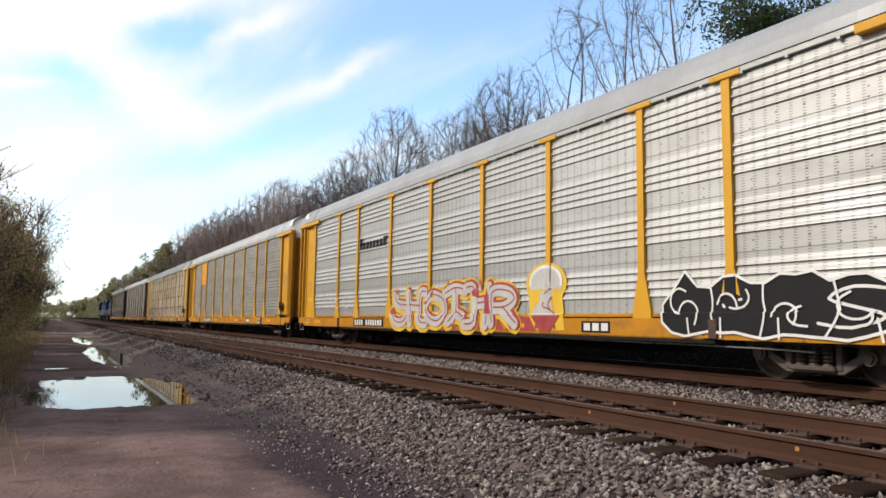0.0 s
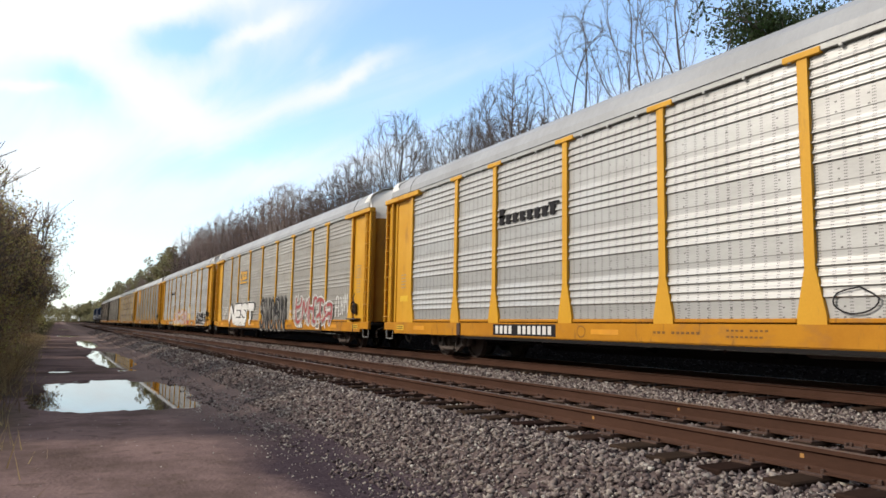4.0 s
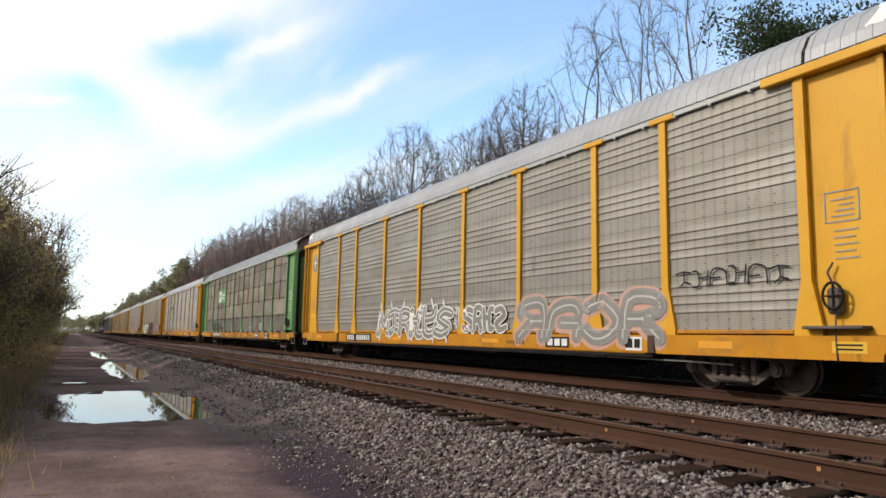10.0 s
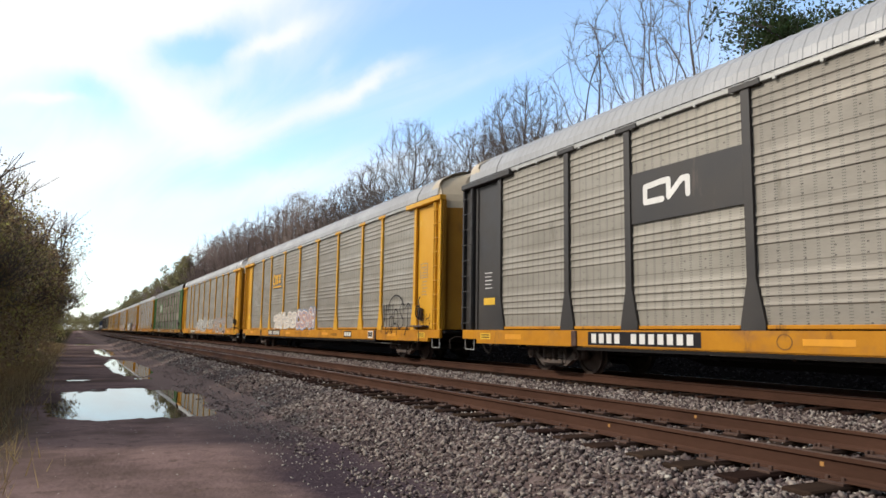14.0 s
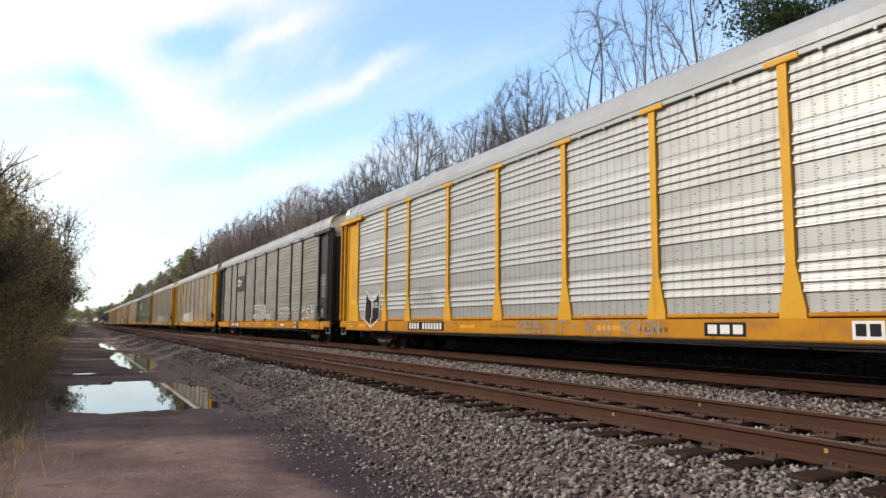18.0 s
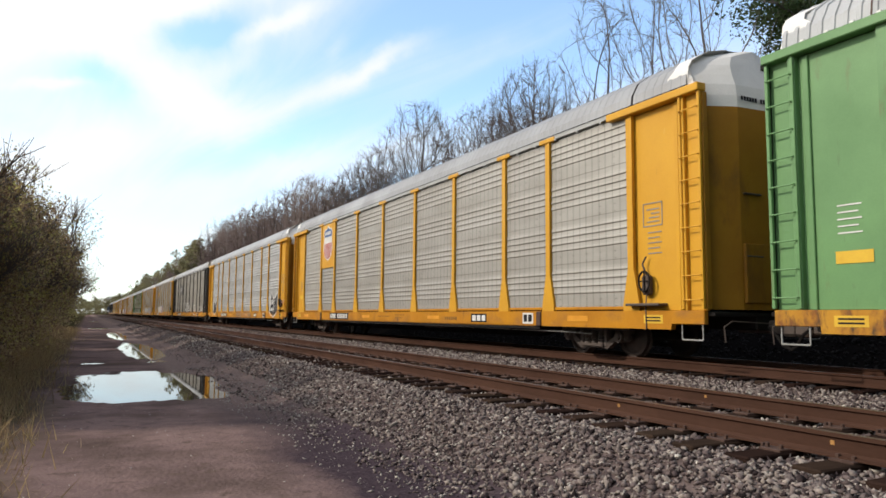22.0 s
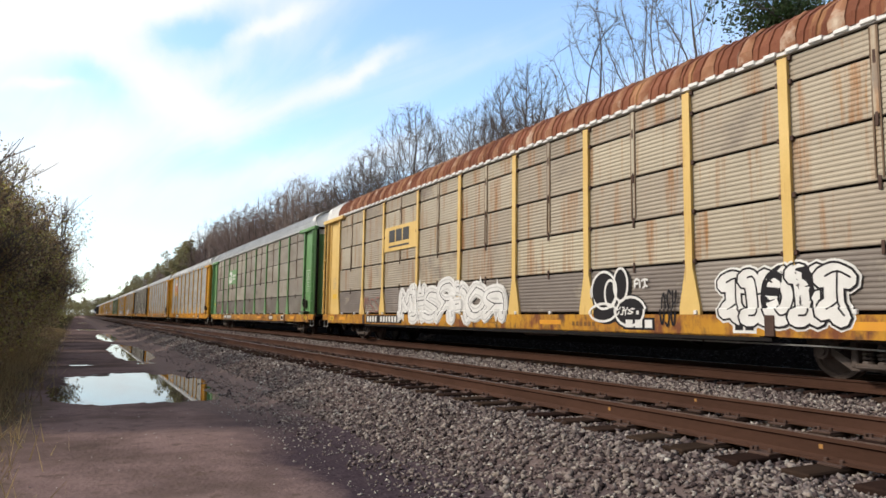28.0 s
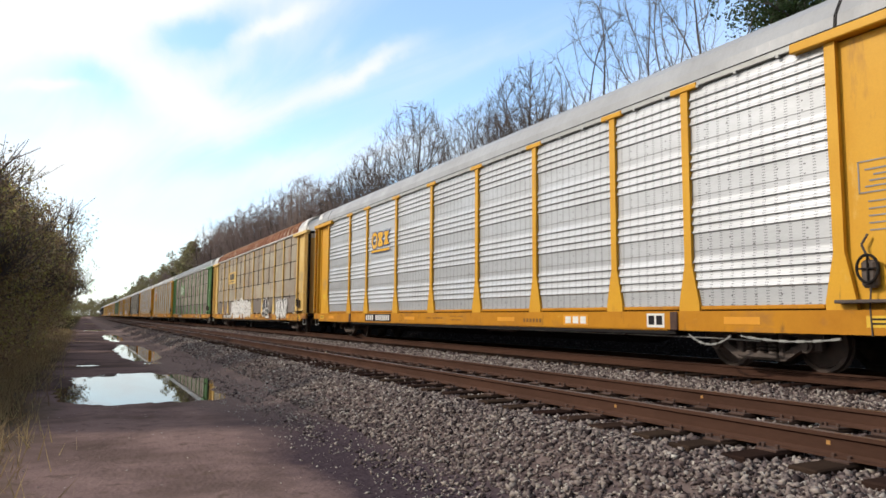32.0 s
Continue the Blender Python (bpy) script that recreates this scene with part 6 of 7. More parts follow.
def art_5(c):
    emblem(c, "three_blocks")
    burner(c, 6, 7.7, 12.0, 1.10, 1.72, [("spray_white", 0.30, 0.0), ("spray_cream", 0.23, 0.0), ("spray_sky", 0.03, 0.04)], 61, 0.98, 0.22, 0.20)
    burner(c, 4, 12.1, 15.0, 1.10, 1.82, [("spray_white", 0.30, 0.0), ("spray_salmon", 0.23, 0.0), ("spray_sky", 0.06, 0.05)], 65, 0.98, 0.22, 0.22, ("spray_sky", 0.44))
    scribble(c, 5, 22.85, 25.2, 0.78, 1.85, "spray_black", 0.045, 62, 0.8, 0.06)
    spray("sprayed_scrawl", c, "spray_black", strokes_of([(y_at(24.0) + 0.62 * math.cos(q), 1.62 + 0.50 * math.sin(q)) for q in np.linspace(-0.1, 3.3, 14)], 0.045, False), 4)
    scribble(c, 2, 25.9, 26.7, 1.05, 1.5, "spray_black", 0.03, 63)


def art_6(c):
    emblem(c, "dark_panel")
    burner(c, 5, 12.45, 15.3, 1.24, 1.88, [("spray_white", 0.28, 0.0), ("grey_c", 0.20, 0.0)], 71, 0.92, 0.12)
    drips(c, 12.6, 15.2, 0.74, 1.32, 9, "spray_white", 0.035, 75)
    scribble(c, 4, 15.55, 16.7, 1.12, 1.4, "spray_white", 0.05, 72)
    scribble(c, 4, 18.6, 21.0, 1.1, 1.8, "spray_white", 0.04, 73)
    scribble(c, 3, 22.9, 25.0, 1.0, 1.7, "spray_white", 0.06, 74)
    scribble(c, 2, 25.8, 26.3, 1.15, 1.55, "spray_white", 0.03, 76)


def book(c, d0, d1, z0, z1):
    """An open book seen from the front, black with white edges and page corners."""
    m, q = (d0 + d1) / 2, (d1 - d0)
    left = [(y_at(d0 + 0.10 * q), z1), (y_at(m), z1 - 0.42), (y_at(m), z0), (y_at(d0), z0 + 0.30)]
    right = [(y_at(d1 - 0.04 * q), z1 - 0.06), (y_at(m), z1 - 0.42), (y_at(m), z0), (y_at(d1 - 0.02 * q), z0 + 0.26)]
    shrink = [[(cy + (y - cy) * 0.86, cz + (z - cz) * 0.84) for y, z in side] for side in (left, right) for cy, cz in [(sum(p[0] for p in side) / 4, sum(p[1] for p in side) / 4 - 0.06)]]
    spray("sprayed_fill", c, "spray_black", [fan(p) for p in shrink], 1, "black sprayed open-book shape")
    edge = [q2 for side in (left, right) for q2 in strokes_of(side + side[:1], 0.05, False)]
    edge += strokes_of([left[0], (y_at(d0 + 0.3 * q), z1 - 0.34), left[1]], 0.035, False) + strokes_of([right[0], (y_at(d1 - 0.26 * q), z1 - 0.36), right[1]], 0.035, False)
    edge += strokes_of([right[0], (y_at(d1 - 0.2 * q), z1 + 0.08), (y_at(d1 - 0.3 * q), z1 - 0.14)], 0.03, False)
    spray("sprayed_outline", c, "spray_white", edge, 3)


def art_7(c):
    book(c, 2.70, 4.22, 0.74, 2.12)
    lettered(c, "XXX", 3.55, 4.1, 1.44, 1.62, [("spray_white", 0.03, 0.0)], 0.7, -0.06)
    scribble(c, 5, 7.2, 8.7, 1.45, 1.8, "spray_grey", 0.03, 81)
    scribble(c, 3, 7.5, 8.4, 1.75, 2.05, "spray_grey", 0.03, 84)
    lettered(c, "KEMIST", 13.2, 15.2, 0.66, 0.94, [("spray_grey", 0.04, 0.0)], 0.8)
    lettered(c, "T", 15.25, 15.7, 0.74, 0.84, [("spray_grey", 0.03, 0.0)], 0.8)
    lettered(c, "ACID REIGN", 15.8, 18.0, 0.68, 0.93, [("spray_grey", 0.035, 0.0)], 0.8)
    book(c, 23.40, 25.15, 0.66, 2.16)
    scribble(c, 3, 23.65, 24.2, 1.35, 1.75, "spray_white", 0.04, 85)
    scribble(c, 5, 23.6, 24.25, 1.02, 1.22, "spray_white", 0.035, 86)
    lettered(c, "R", 24.4, 24.95, 1.05, 1.72, [("grey_a", 0.20, 0.0), ("spray_black", 0.11, 0.0)])
    scribble(c, 4, 25.8, 26.6, 1.4, 1.7, "spray_pink", 0.025, 83)


def art_8(c):
    emblem(c, "shield")


def art_9(c):
    emblem(c, "green_panel")
    scribble(c, 3, 2.2, 4.0, 1.06, 1.78, "spray_rose", 0.07, 91)


def art_10(c):
    emblem(c, "dark_patch")
    burner(c, 7, 8.2, 14.6, 0.84, 1.90, [("spray_white", 0.40, 0.0), ("spray_silver", 0.31, 0.0), ("spray_white", 0.25, 0.0), ("spray_black", 0.026, 0.06)], 101, 1.0, 0.26, 0.32, ("spray_white", 0.46), 0.25)
    # a rounded black character shape with white loops
    spray("sprayed_fill", c, "spray_black", [fan(disc(18.45, 1.42, 0.46, 0.46)), fan(disc(19.15, 1.02, 0.46, 0.34)), fan(disc(18.95, 1.55, 0.24, 0.34)), fan(disc(18.5, 0.98, 0.40, 0.22))], 0)
    loops = [disc(18.4, 1.45, 0.38, 0.38), disc(18.9, 1.55, 0.20, 0.33), disc(18.6, 1.38, 0.17, 0.27), disc(19.18, 1.02, 0.40, 0.28), disc(18.4, 1.0, 0.40, 0.18)]
    spray("sprayed_outline", c, "spray_white", [q for r in loops for q in strokes_of(r + r[:1], 0.05, False)], 2)
    scribble(c, 3, 18.75, 19.35, 0.95, 1.1, "spray_white", 0.03, 105)
    scribble(c, 2, 19.3, 19.7, 1.45, 1.65, "spray_white", 0.04, 106)
    burner(c, 5, 21.4, 23.55, 0.92, 1.56, [("spray_black", 0.36, 0.0), ("spray_white", 0.29, 0.0), ("spray_black", 0.03, 0.05)], 103, 0.86, 0.06, 0.0, ("spray_white", 0.43))
    scribble(c, 3, 20.0, 20.4, 0.7, 1.5, "spray_black", 0.04, 107)
    scribble(c, 4, 24.6, 25.3, 1.1, 1.48, "spray_grey", 0.03, 108)
    scribble(c, 3, 4.9, 6.5, 1.05, 1.6, "spray_rose", 0.05, 104)


def art_11(c):
    emblem(c, "three_blocks")
    for d0, d1, sag in ((22.6, 23.5, 0.16), (23.7, 25.4, 0.06)):
        s = Shape()
        pts = [(-1.57, y_at(d0 + (d1 - d0) * q), 0.55 - sag * 4 * q * (1 - q)) for q in np.linspace(0, 1, 13)]
        for i, (p, q) in enumerate(zip(pts, pts[1:])):
            s.rod(p, q, 0.022 if i % 2 else 0.012, 5)
        part("tie_down_chain", s, M["grey_trim"], c, "loose steel tie-down chain hanging from the sill")


SPECS = {
    -4: dict(paint="black", sheet="brown", roof="roof_grey", cap="white", old=True, sill="yellow_worn", label="grimy brown corrugated autorack rail car with black posts"),
    -3: dict(paint="black", sheet="grey_c", roof="roof_white", cap="white", sill="yellow_worn", label="dirty grey autorack rail car with dark posts and yellow sill"),
    -2: dict(paint="cream", sheet="tan", roof="roof_white", cap="white", old=True, sill="yellow_worn", label="weathered tan autorack rail car with faded yellow posts"),
    -1: dict(paint="yellow", sheet="grey_c", roof="roof_white", cap="white", art=lambda c: emblem(c, "small_patch"), label="grey autorack rail car with yellow posts and an orange emblem patch"),
    0: dict(paint="yellow", ribs=0.002, sheet="grey_a", roof="roof_grey", cap="white", art=art_0, board=(6.5, 9.1), label="silver autorack rail car with yellow posts and red-white graffiti"),
    1: dict(paint="yellow", ribs=0.002, sheet="grey_b", roof="roof_grey", cap="white", art=art_1, label="grey autorack rail car with white, black and red graffiti"),
    2: dict(paint="yellow", ribs=0.002, sheet="grey_a", roof="roof_grey", cap="white", art=art_2, label="silver autorack rail car with dark wordmark and black scrawls"),
    3: dict(paint="green", sheet="brown", roof="roof_white", cap="roof_brown", old=True, board=(5.7, 8.4), sill="yellow_worn", art=art_3, label="rusty brown corrugated autorack rail car with green posts and doors"),
    4: dict(paint="yellow", sheet="grey_c", roof="roof_grey", cap="white", board=(5.95, 8.5), art=art_4, label="dull grey autorack rail car with yellow doors and silver graffiti"),
    5: dict(paint="yellow", sheet="grey_c", roof="roof_grey", cap="cream_cap", art=art_5, label="dull grey autorack rail car with orange block emblem and pale graffiti"),
    6: dict(paint="black", sheet="grey_c", roof="roof_grey", cap="cream_cap", sill="yellow_sill", board=(5.4, 8.4), art=art_6, label="dirty grey autorack rail car with black posts and black emblem panel"),
    7: dict(paint="yellow", ribs=0.002, sheet="grey_a", roof="roof_grey", cap="white", board=(6.75, 9.3), art=art_7, label="silver autorack rail car with black open-book graffiti"),
    8: dict(paint="yellow", sheet="grey_b", roof="roof_grey", cap="white", board=(6.25, 8.7), art=art_8, label="grey autorack rail car with a blue, red and white shield"),
    9: dict(paint="green", sheet="drab", roof="roof_white", cap="white", old=True, sill="yellow_worn", board=(5.55, 8.35), art=art_9, label="grimy corrugated autorack rail car with green posts and white roof end"),
    10: dict(paint="cream", sheet="tan", roof="roof_rust", flutes="flute_rust", roof_end="white", cap="white", old=True, sill="yellow_worn", eave="white", board=(5.2, 8.4), art=art_10, label="tan corrugated autorack rail car with rusted roof and graffiti"),
    11: dict(paint="yellow", ribs=0.002, sheet="grey_d", roof="roof_grey", cap="white", art=art_11, mark="orange", label="clean bright silver autorack rail car with yellow posts"),
}
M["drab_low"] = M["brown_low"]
M["seam_rust"] = surf("rusty_panel_seam", (0.17, 0.115, 0.07), (0.12, 0.07, 0.038), 2.0, 0.75, bump=0.08, stain=(0.26, 0.20, 0.14), stain_at=0.55)
M["flute_rust"] = surf("worn_pale_rust_ribs", (0.30, 0.14, 0.065), (0.19, 0.065, 0.026), 3.0, 0.75, bump=0.08, stain=(0.50, 0.40, 0.30), stain_at=0.55)
M["cream_cap"] = surf("dusty_cream_paint", (0.50, 0.43, 0.32), (0.42, 0.36, 0.27), 1.2, 0.55, bump=0.04)


def locomotive():
    lo = tagged(hold("locomotive"), "dark blue diesel freight locomotive with black underframe", "locomotive", "locomotives pulling the train")
    half = 11.0
    part("frame", Shape().box(-1.5, 1.5, -half, half, 1.05, 1.45, 0.03), M["dark"], lo)
    part("long_hood", Shape().prism([(-0.95, 1.45), (-0.95, 3.75), (-0.7, 4.1), (0.7, 4.1), (0.95, 3.75), (0.95, 1.45)], 1, -half + 0.6, 5.2), M["loco_blue"], lo)
    part("radiator", Shape().prism([(-0.95, 3.5), (-1.45, 3.8), (-1.4, 4.35), (1.4, 4.35), (1.45, 3.8), (0.95, 3.5)], 1, -half + 0.6, -half + 4.6), M["loco_blue"], lo)
    cab = part("cab", Shape().prism([(-1.5, 1.45), (-1.5, 4.0), (-1.1, 4.5), (1.1, 4.5), (1.5, 4.0), (1.5, 1.45)], 1, 5.2, 7.9), M["loco_blue"], lo)
    for y in (5.5, 6.7):
        part("cab_window", Shape().box(-1.52, -1.49, y, y + 0.8, 3.1, 3.8, 0.02), M["black"], cab)
    part("nose", Shape().prism([(-0.95, 1.45), (-0.95, 3.0), (-0.7, 3.3), (0.7, 3.3), (0.95, 3.0), (0.95, 1.45)], 1, 7.9, 9.8), M["loco_blue"], lo)
    part("fuel_tank", Shape().prism([(-1.4, 1.05), (-1.4, 0.5), (-1.1, 0.3), (1.1, 0.3), (1.4, 0.5), (1.4, 1.05)], 1, -2.6, 2.6), M["dark"], lo)
    for y in np.linspace(-half + 0.3, 5.0, 9):
        part("handrail_post", Shape().rod((-1.45, y, 1.45), (-1.45, y, 2.4), 0.02, 5), M["white"], lo)
    part("handrail", Shape().rod((-1.45, -half + 0.3, 2.4), (-1.45, 5.0, 2.4), 0.02, 5), M["white"], lo)
    for y in (-6.6, 6.6):
        tr = part("truck", Shape().box(-1.15, 1.15, -2.4, 2.4, 0.45, 0.85, 0.05), M["truck"], lo)
        tr.location.y = y
        for dy in (-1.8, 0, 1.8):
            w = part("wheelset", shared("wheelset:", wheelset_parts, "wheel"), None, tr)
            w.location = (0, dy, 0.42)
    return lo


TRAIN = []
for k, spec in SPECS.items():
    spec.setdefault("seed", k + 20)
    TRAIN.append((autorack(spec), k * CAR_PITCH + HALF))
engine = locomotive()
TRAIN += [(engine, -4 * CAR_PITCH - 12.2), (copy_thing(engine, Matrix.Identity(4)), -4 * CAR_PITCH - 35.5)]
FRONT = 30.06         # leading end of the car numbered 0 at the start
GONE = [0.22, 12.56, 24.75, 36.71, 48.65, 60.44, 72.06, 83.37, 94.60, 105.68, 116.61, 127.37, 138.03, 148.48, 158.91, 169.00, 178.99, 188.78, 198.17, 207.65, 217.18, 226.16, 235.24, 244.13, 252.76, 261.32, 269.72, 277.97, 286.06, 293.99, 301.82, 309.42, 316.81]


def gone(t):
    """Metres rolled by that time, eased between the whole seconds."""
    i = min(int(t), len(GONE) - 2)
    p = [GONE[max(i - 1, 0)], GONE[i], GONE[i + 1], GONE[min(i + 2, len(GONE) - 1)]]
    u = t - i
    return 0.5 * (2 * p[1] + (p[2] - p[0]) * u + (2 * p[0] - 5 * p[1] + 4 * p[2] - p[3]) * u * u + (3 * p[1] - p[0] - 3 * p[2] + p[3]) * u ** 3)


def roll_wheels():
    """Each wheelset turns with the road it covers while its car is within sight of the wheels."""
    backs = {thing.name: back for thing, back in TRAIN}
    for car, w in wheel_objects:
        rows, angle, last = [], 0.0, None
        y0 = FRONT - backs[car.name] + w.parent.location.y + w.location.y
        for i in range(32 * 20 + 1):
            t = i / 20
            s = gone(t)
            if last is not None and 2.0 < y0 + s < 46.0:
                angle -= math.degrees((s - last) / 0.42)
                rows.append((t, pose(0, w.location.y, 0.42, angle)))
            elif last is None or i == 640:
                rows.append((t, pose(0, w.location.y, 0.42, angle)))
            last = s
        walk(w, rows)


def motions():
    roll_wheels()
    for thing, back in TRAIN:
        walk(thing, [(float(t), pose(TRAIN_TRACK, FRONT - back + s, 0.0)) for t, s in enumerate(GONE)])


# ---------------------------------------------------------------- trees and bushes
def tubes(name, segs, material):
    """segs: rows of x, y, z, radius at both ends; each becomes a three- to five-sided tapered tube."""
    segs = np.asarray(segs, float)
    p, q, r0, r1 = segs[:, 0:3], segs[:, 4:7], segs[:, 3], segs[:, 7]
    d = q - p
    d /= np.linalg.norm(d, axis=1)[:, None] + 1e-9
    ref = np.where(np.abs(d[:, 2:3]) > 0.9, np.array([[1.0, 0, 0]]), np.array([[0, 0, 1.0]]))
    u = np.cross(d, ref)
    u /= np.linalg.norm(u, axis=1)[:, None]
    w = np.cross(d, u)
    vv, ff, n0 = [], [], 0
    for mask, n in ((r0 >= 0.05, 6), (r0 < 0.05, 3)):
        if not mask.any():
            continue
        t = np.arange(n) * 2 * math.pi / n
        ring = u[mask][:, None] * np.cos(t)[None, :, None] + w[mask][:, None] * np.sin(t)[None, :, None]
        a = p[mask][:, None] + ring * r0[mask][:, None, None]
        b = q[mask][:, None] + ring * r1[mask][:, None, None]
        v = np.concatenate([a, b], 1)
        m = len(v)
        i = np.arange(n)
        f = np.stack([i, (i + 1) % n, n + (i + 1) % n, n + i], 1)
        vv.append(v.reshape(-1, 3))
        ff.append((f[None] + (n0 + np.arange(m) * 2 * n)[:, None, None]).reshape(-1, 4))
        n0 += m * 2 * n
    return soup(name, np.concatenate(vv), np.concatenate(ff), material)


def grow(rng, height_, spread, levels, first, kids=(2, 2), up=0.25, side=0.8):
    segs = []

    def limb(p, d, length, r, level):
        n = 5 if level < 3 else 3
        step = length / n
        for k in range(n):
            wild_ = 0.07 if level == 0 else 0.15
            d = (d + Vector((rng.gauss(0, wild_), rng.gauss(0, wild_), rng.gauss(0, wild_ * 0.6) + up * 0.16))).normalized()
            q = p + d * step
            r2 = r * (0.955 if level < 3 else 0.88 if level < levels else 0.75)
            segs.append((*p, max(r, 0.007), *q, max(r2, 0.005)))
            if level < levels:
                turns = []
                if k == n - 1:
                    turns = [spread * 0.6] * rng.randint(*kids)
                elif (k >= 2 or level > 0) and rng.random() < side:
                    turns = [spread * 1.15]
                for sp in turns:
                    turn = Vector((rng.gauss(0, 1), rng.gauss(0, 1), rng.gauss(0, 0.6))).normalized()
                    turn = (turn - d * turn.dot(d)).normalized()
                    nd = (d + turn * sp * rng.uniform(0.7, 1.2)).normalized()
                    last = k == n - 1
                    limb(q, nd, length * (rng.uniform(0.58, 0.76) if last else rng.uniform(0.42, 0.68)), r2 * (rng.uniform(0.66, 0.8) if last else rng.uniform(0.40, 0.58)), level + 1)
            p, r = q, r2
    limb(Vector((0, 0, -0.3)), Vector((0, 0, 1)), height_ * first, height_ * 0.0125, 0)
    top = max(s[6] for s in segs)
    k = height_ / top
    return [tuple(v * k if i % 4 != 3 else v for i, v in enumerate(s)) for s in segs]


def leaf_cloud(rng, centers, radii, per, size, flat=0.5):
    """Small pointed leaves round many clump centres."""
    c, r = np.repeat(np.asarray(centers), per, 0), np.repeat(np.asarray(radii), per)
    n = len(c)
    d = rng.normal(0, 1, (n, 3))
    d /= np.linalg.norm(d, axis=1)[:, None]
    pos = c + d * (r * rng.uniform(0.2, 1, n) ** 0.5)[:, None]
    a = rng.normal(0, 1, (n, 3))
    a /= np.linalg.norm(a, axis=1)[:, None]
    b = np.cross(a, rng.normal(0, 1, (n, 3)))
    b /= np.linalg.norm(b, axis=1)[:, None]
    s = size * rng.uniform(0.5, 1.3, n)[:, None]
    v = np.stack([pos - a * s, pos + b * s * flat, pos + a * s, pos - b * s * flat], 1)
    return v.reshape(-1, 3), np.arange(n * 4).reshape(-1, 4)


def branching(seed, h, base, wide, count, step, reach, lean=0.0, flare=0.5, tip=0.011):
    """Limbs that grow towards scattered goals in a crown from base to h: tapered pieces, thickest at the foot.
    flare: where the crown is widest, as a share of its height."""
    nr = np.random.default_rng(seed)
    t = nr.uniform(0, 1, count * 3)
    r = np.where(t < flare, np.sqrt(np.clip(1 - ((flare - t) / flare) ** 2 * 0.85, 0, 1)), np.sqrt(np.clip(1 - ((t - flare) / (1 - flare)) ** 2, 0, 1)))
    a, q = nr.uniform(0, 6.2832, count * 3), np.sqrt(nr.uniform(0.02, 1, count * 3))
    lumpy = 1 + 0.22 * np.sin(3 * a + seed) + 0.15 * np.sin(7 * t + 2 * a)
    goals = np.stack([wide * r * q * lumpy * np.cos(a) + lean * t * h, wide * r * q * lumpy * np.sin(a), base + (h - base) * t], 1)
    goals = goals[nr.uniform(0, 1, len(goals)) < 0.25 + 0.75 * r][:count]
    nodes, parent = [np.array([0.0, 0.0, -0.3])], [-1]
    while nodes[-1][2] < base:
        nodes.append(nodes[-1] + np.array([nr.normal(0, 0.07) + lean * 0.4, nr.normal(0, 0.07), 1.0]) * step)
        parent.append(len(nodes) - 2)
    far = np.full(len(goals), 1e9)
    near = np.zeros(len(goals), int)
    fresh = list(range(len(nodes)))
    grown = defaultdict(int)
    for _ in range(90):
        p = np.array([nodes[i] for i in fresh])
        d = np.linalg.norm(goals[:, None] - p[None], axis=2)
        k = d.argmin(1)
        better = d[np.arange(len(goals)), k] < far
        far[better] = d[np.arange(len(goals)), k][better]
        near[better] = np.array(fresh)[k][better]
        live = far > step * 2.1
        goals, far, near = goals[live], far[live], near[live]
        pull = near[far < reach]
        if not len(pull):
            break
        fresh = []
        for i in np.unique(pull):
            if grown[i] >= 3:
                far[near == i] = 1e9
                continue
            grown[i] += 1
            way = (goals[near == i] - nodes[i])
            way = (way / np.linalg.norm(way, axis=1)[:, None]).mean(0)
            if parent[i] >= 0:
                back = nodes[i] - nodes[parent[i]]
                way = way + 0.85 * back / np.linalg.norm(back)
            way = way / (np.linalg.norm(way) + 1e-6) + nr.normal(0, 0.06, 3) + np.array([0, 0, 0.05])
            nodes.append(nodes[i] + way / np.linalg.norm(way) * step)
            parent.append(int(i))
            fresh.append(len(nodes) - 1)
        if not fresh:
            break
    area = np.zeros(len(nodes))
    kids = np.zeros(len(nodes), int)
    for i in range(len(nodes) - 1, 0, -1):
        area[i] = max(area[i], tip ** 1.85)
        area[parent[i]] += area[i]
        kids[parent[i]] += 1
    thick = area ** (1 / 1.85)
    segs = []
    for i in range(1, len(nodes)):
        segs.append((*nodes[parent[i]], min(thick[i] * 1.06, thick[parent[i]]), *nodes[i], thick[i]))
        if thick[i] < tip * 3.2:
            back = nodes[i] - nodes[parent[i]]
            for _ in range(5 if kids[i] == 0 else 2):
                d = back / np.linalg.norm(back) + nr.normal(0, 0.42, 3) + np.array([0, 0, 0.12])
                q = nodes[i] + d * nr.uniform(0.22, 0.5)
                segs.append((*nodes[i], tip * 0.7, *q, tip * 0.45))
                e = q + (d + nr.normal(0, 0.3, 3)) * nr.uniform(0.15, 0.35)
                segs.append((*q, tip * 0.45, *e, tip * 0.3))
    return segs


def bare_tree(seed, h, base, wide, count, step, reach, lean=0.0, flare=0.5, twig="twig", tip=0.011):
    segs = branching(seed, h, base, wide, count, step, reach, lean, flare, tip)
    thick = [s for s in segs if s[3] >= 0.04]
    thin = [s for s in segs if s[3] < 0.04]
    tree = tagged(hold("bare_tree"), "leafless grey-brown deciduous tree behind the tracks", "tree", "trees along the railway")
    part("trunk", tubes("trunk", thick, M["bark"]), None, tree)
    part("crown", tubes("crown", thin, M[twig]), None, tree, "fine bare branches and twigs")
    return tree


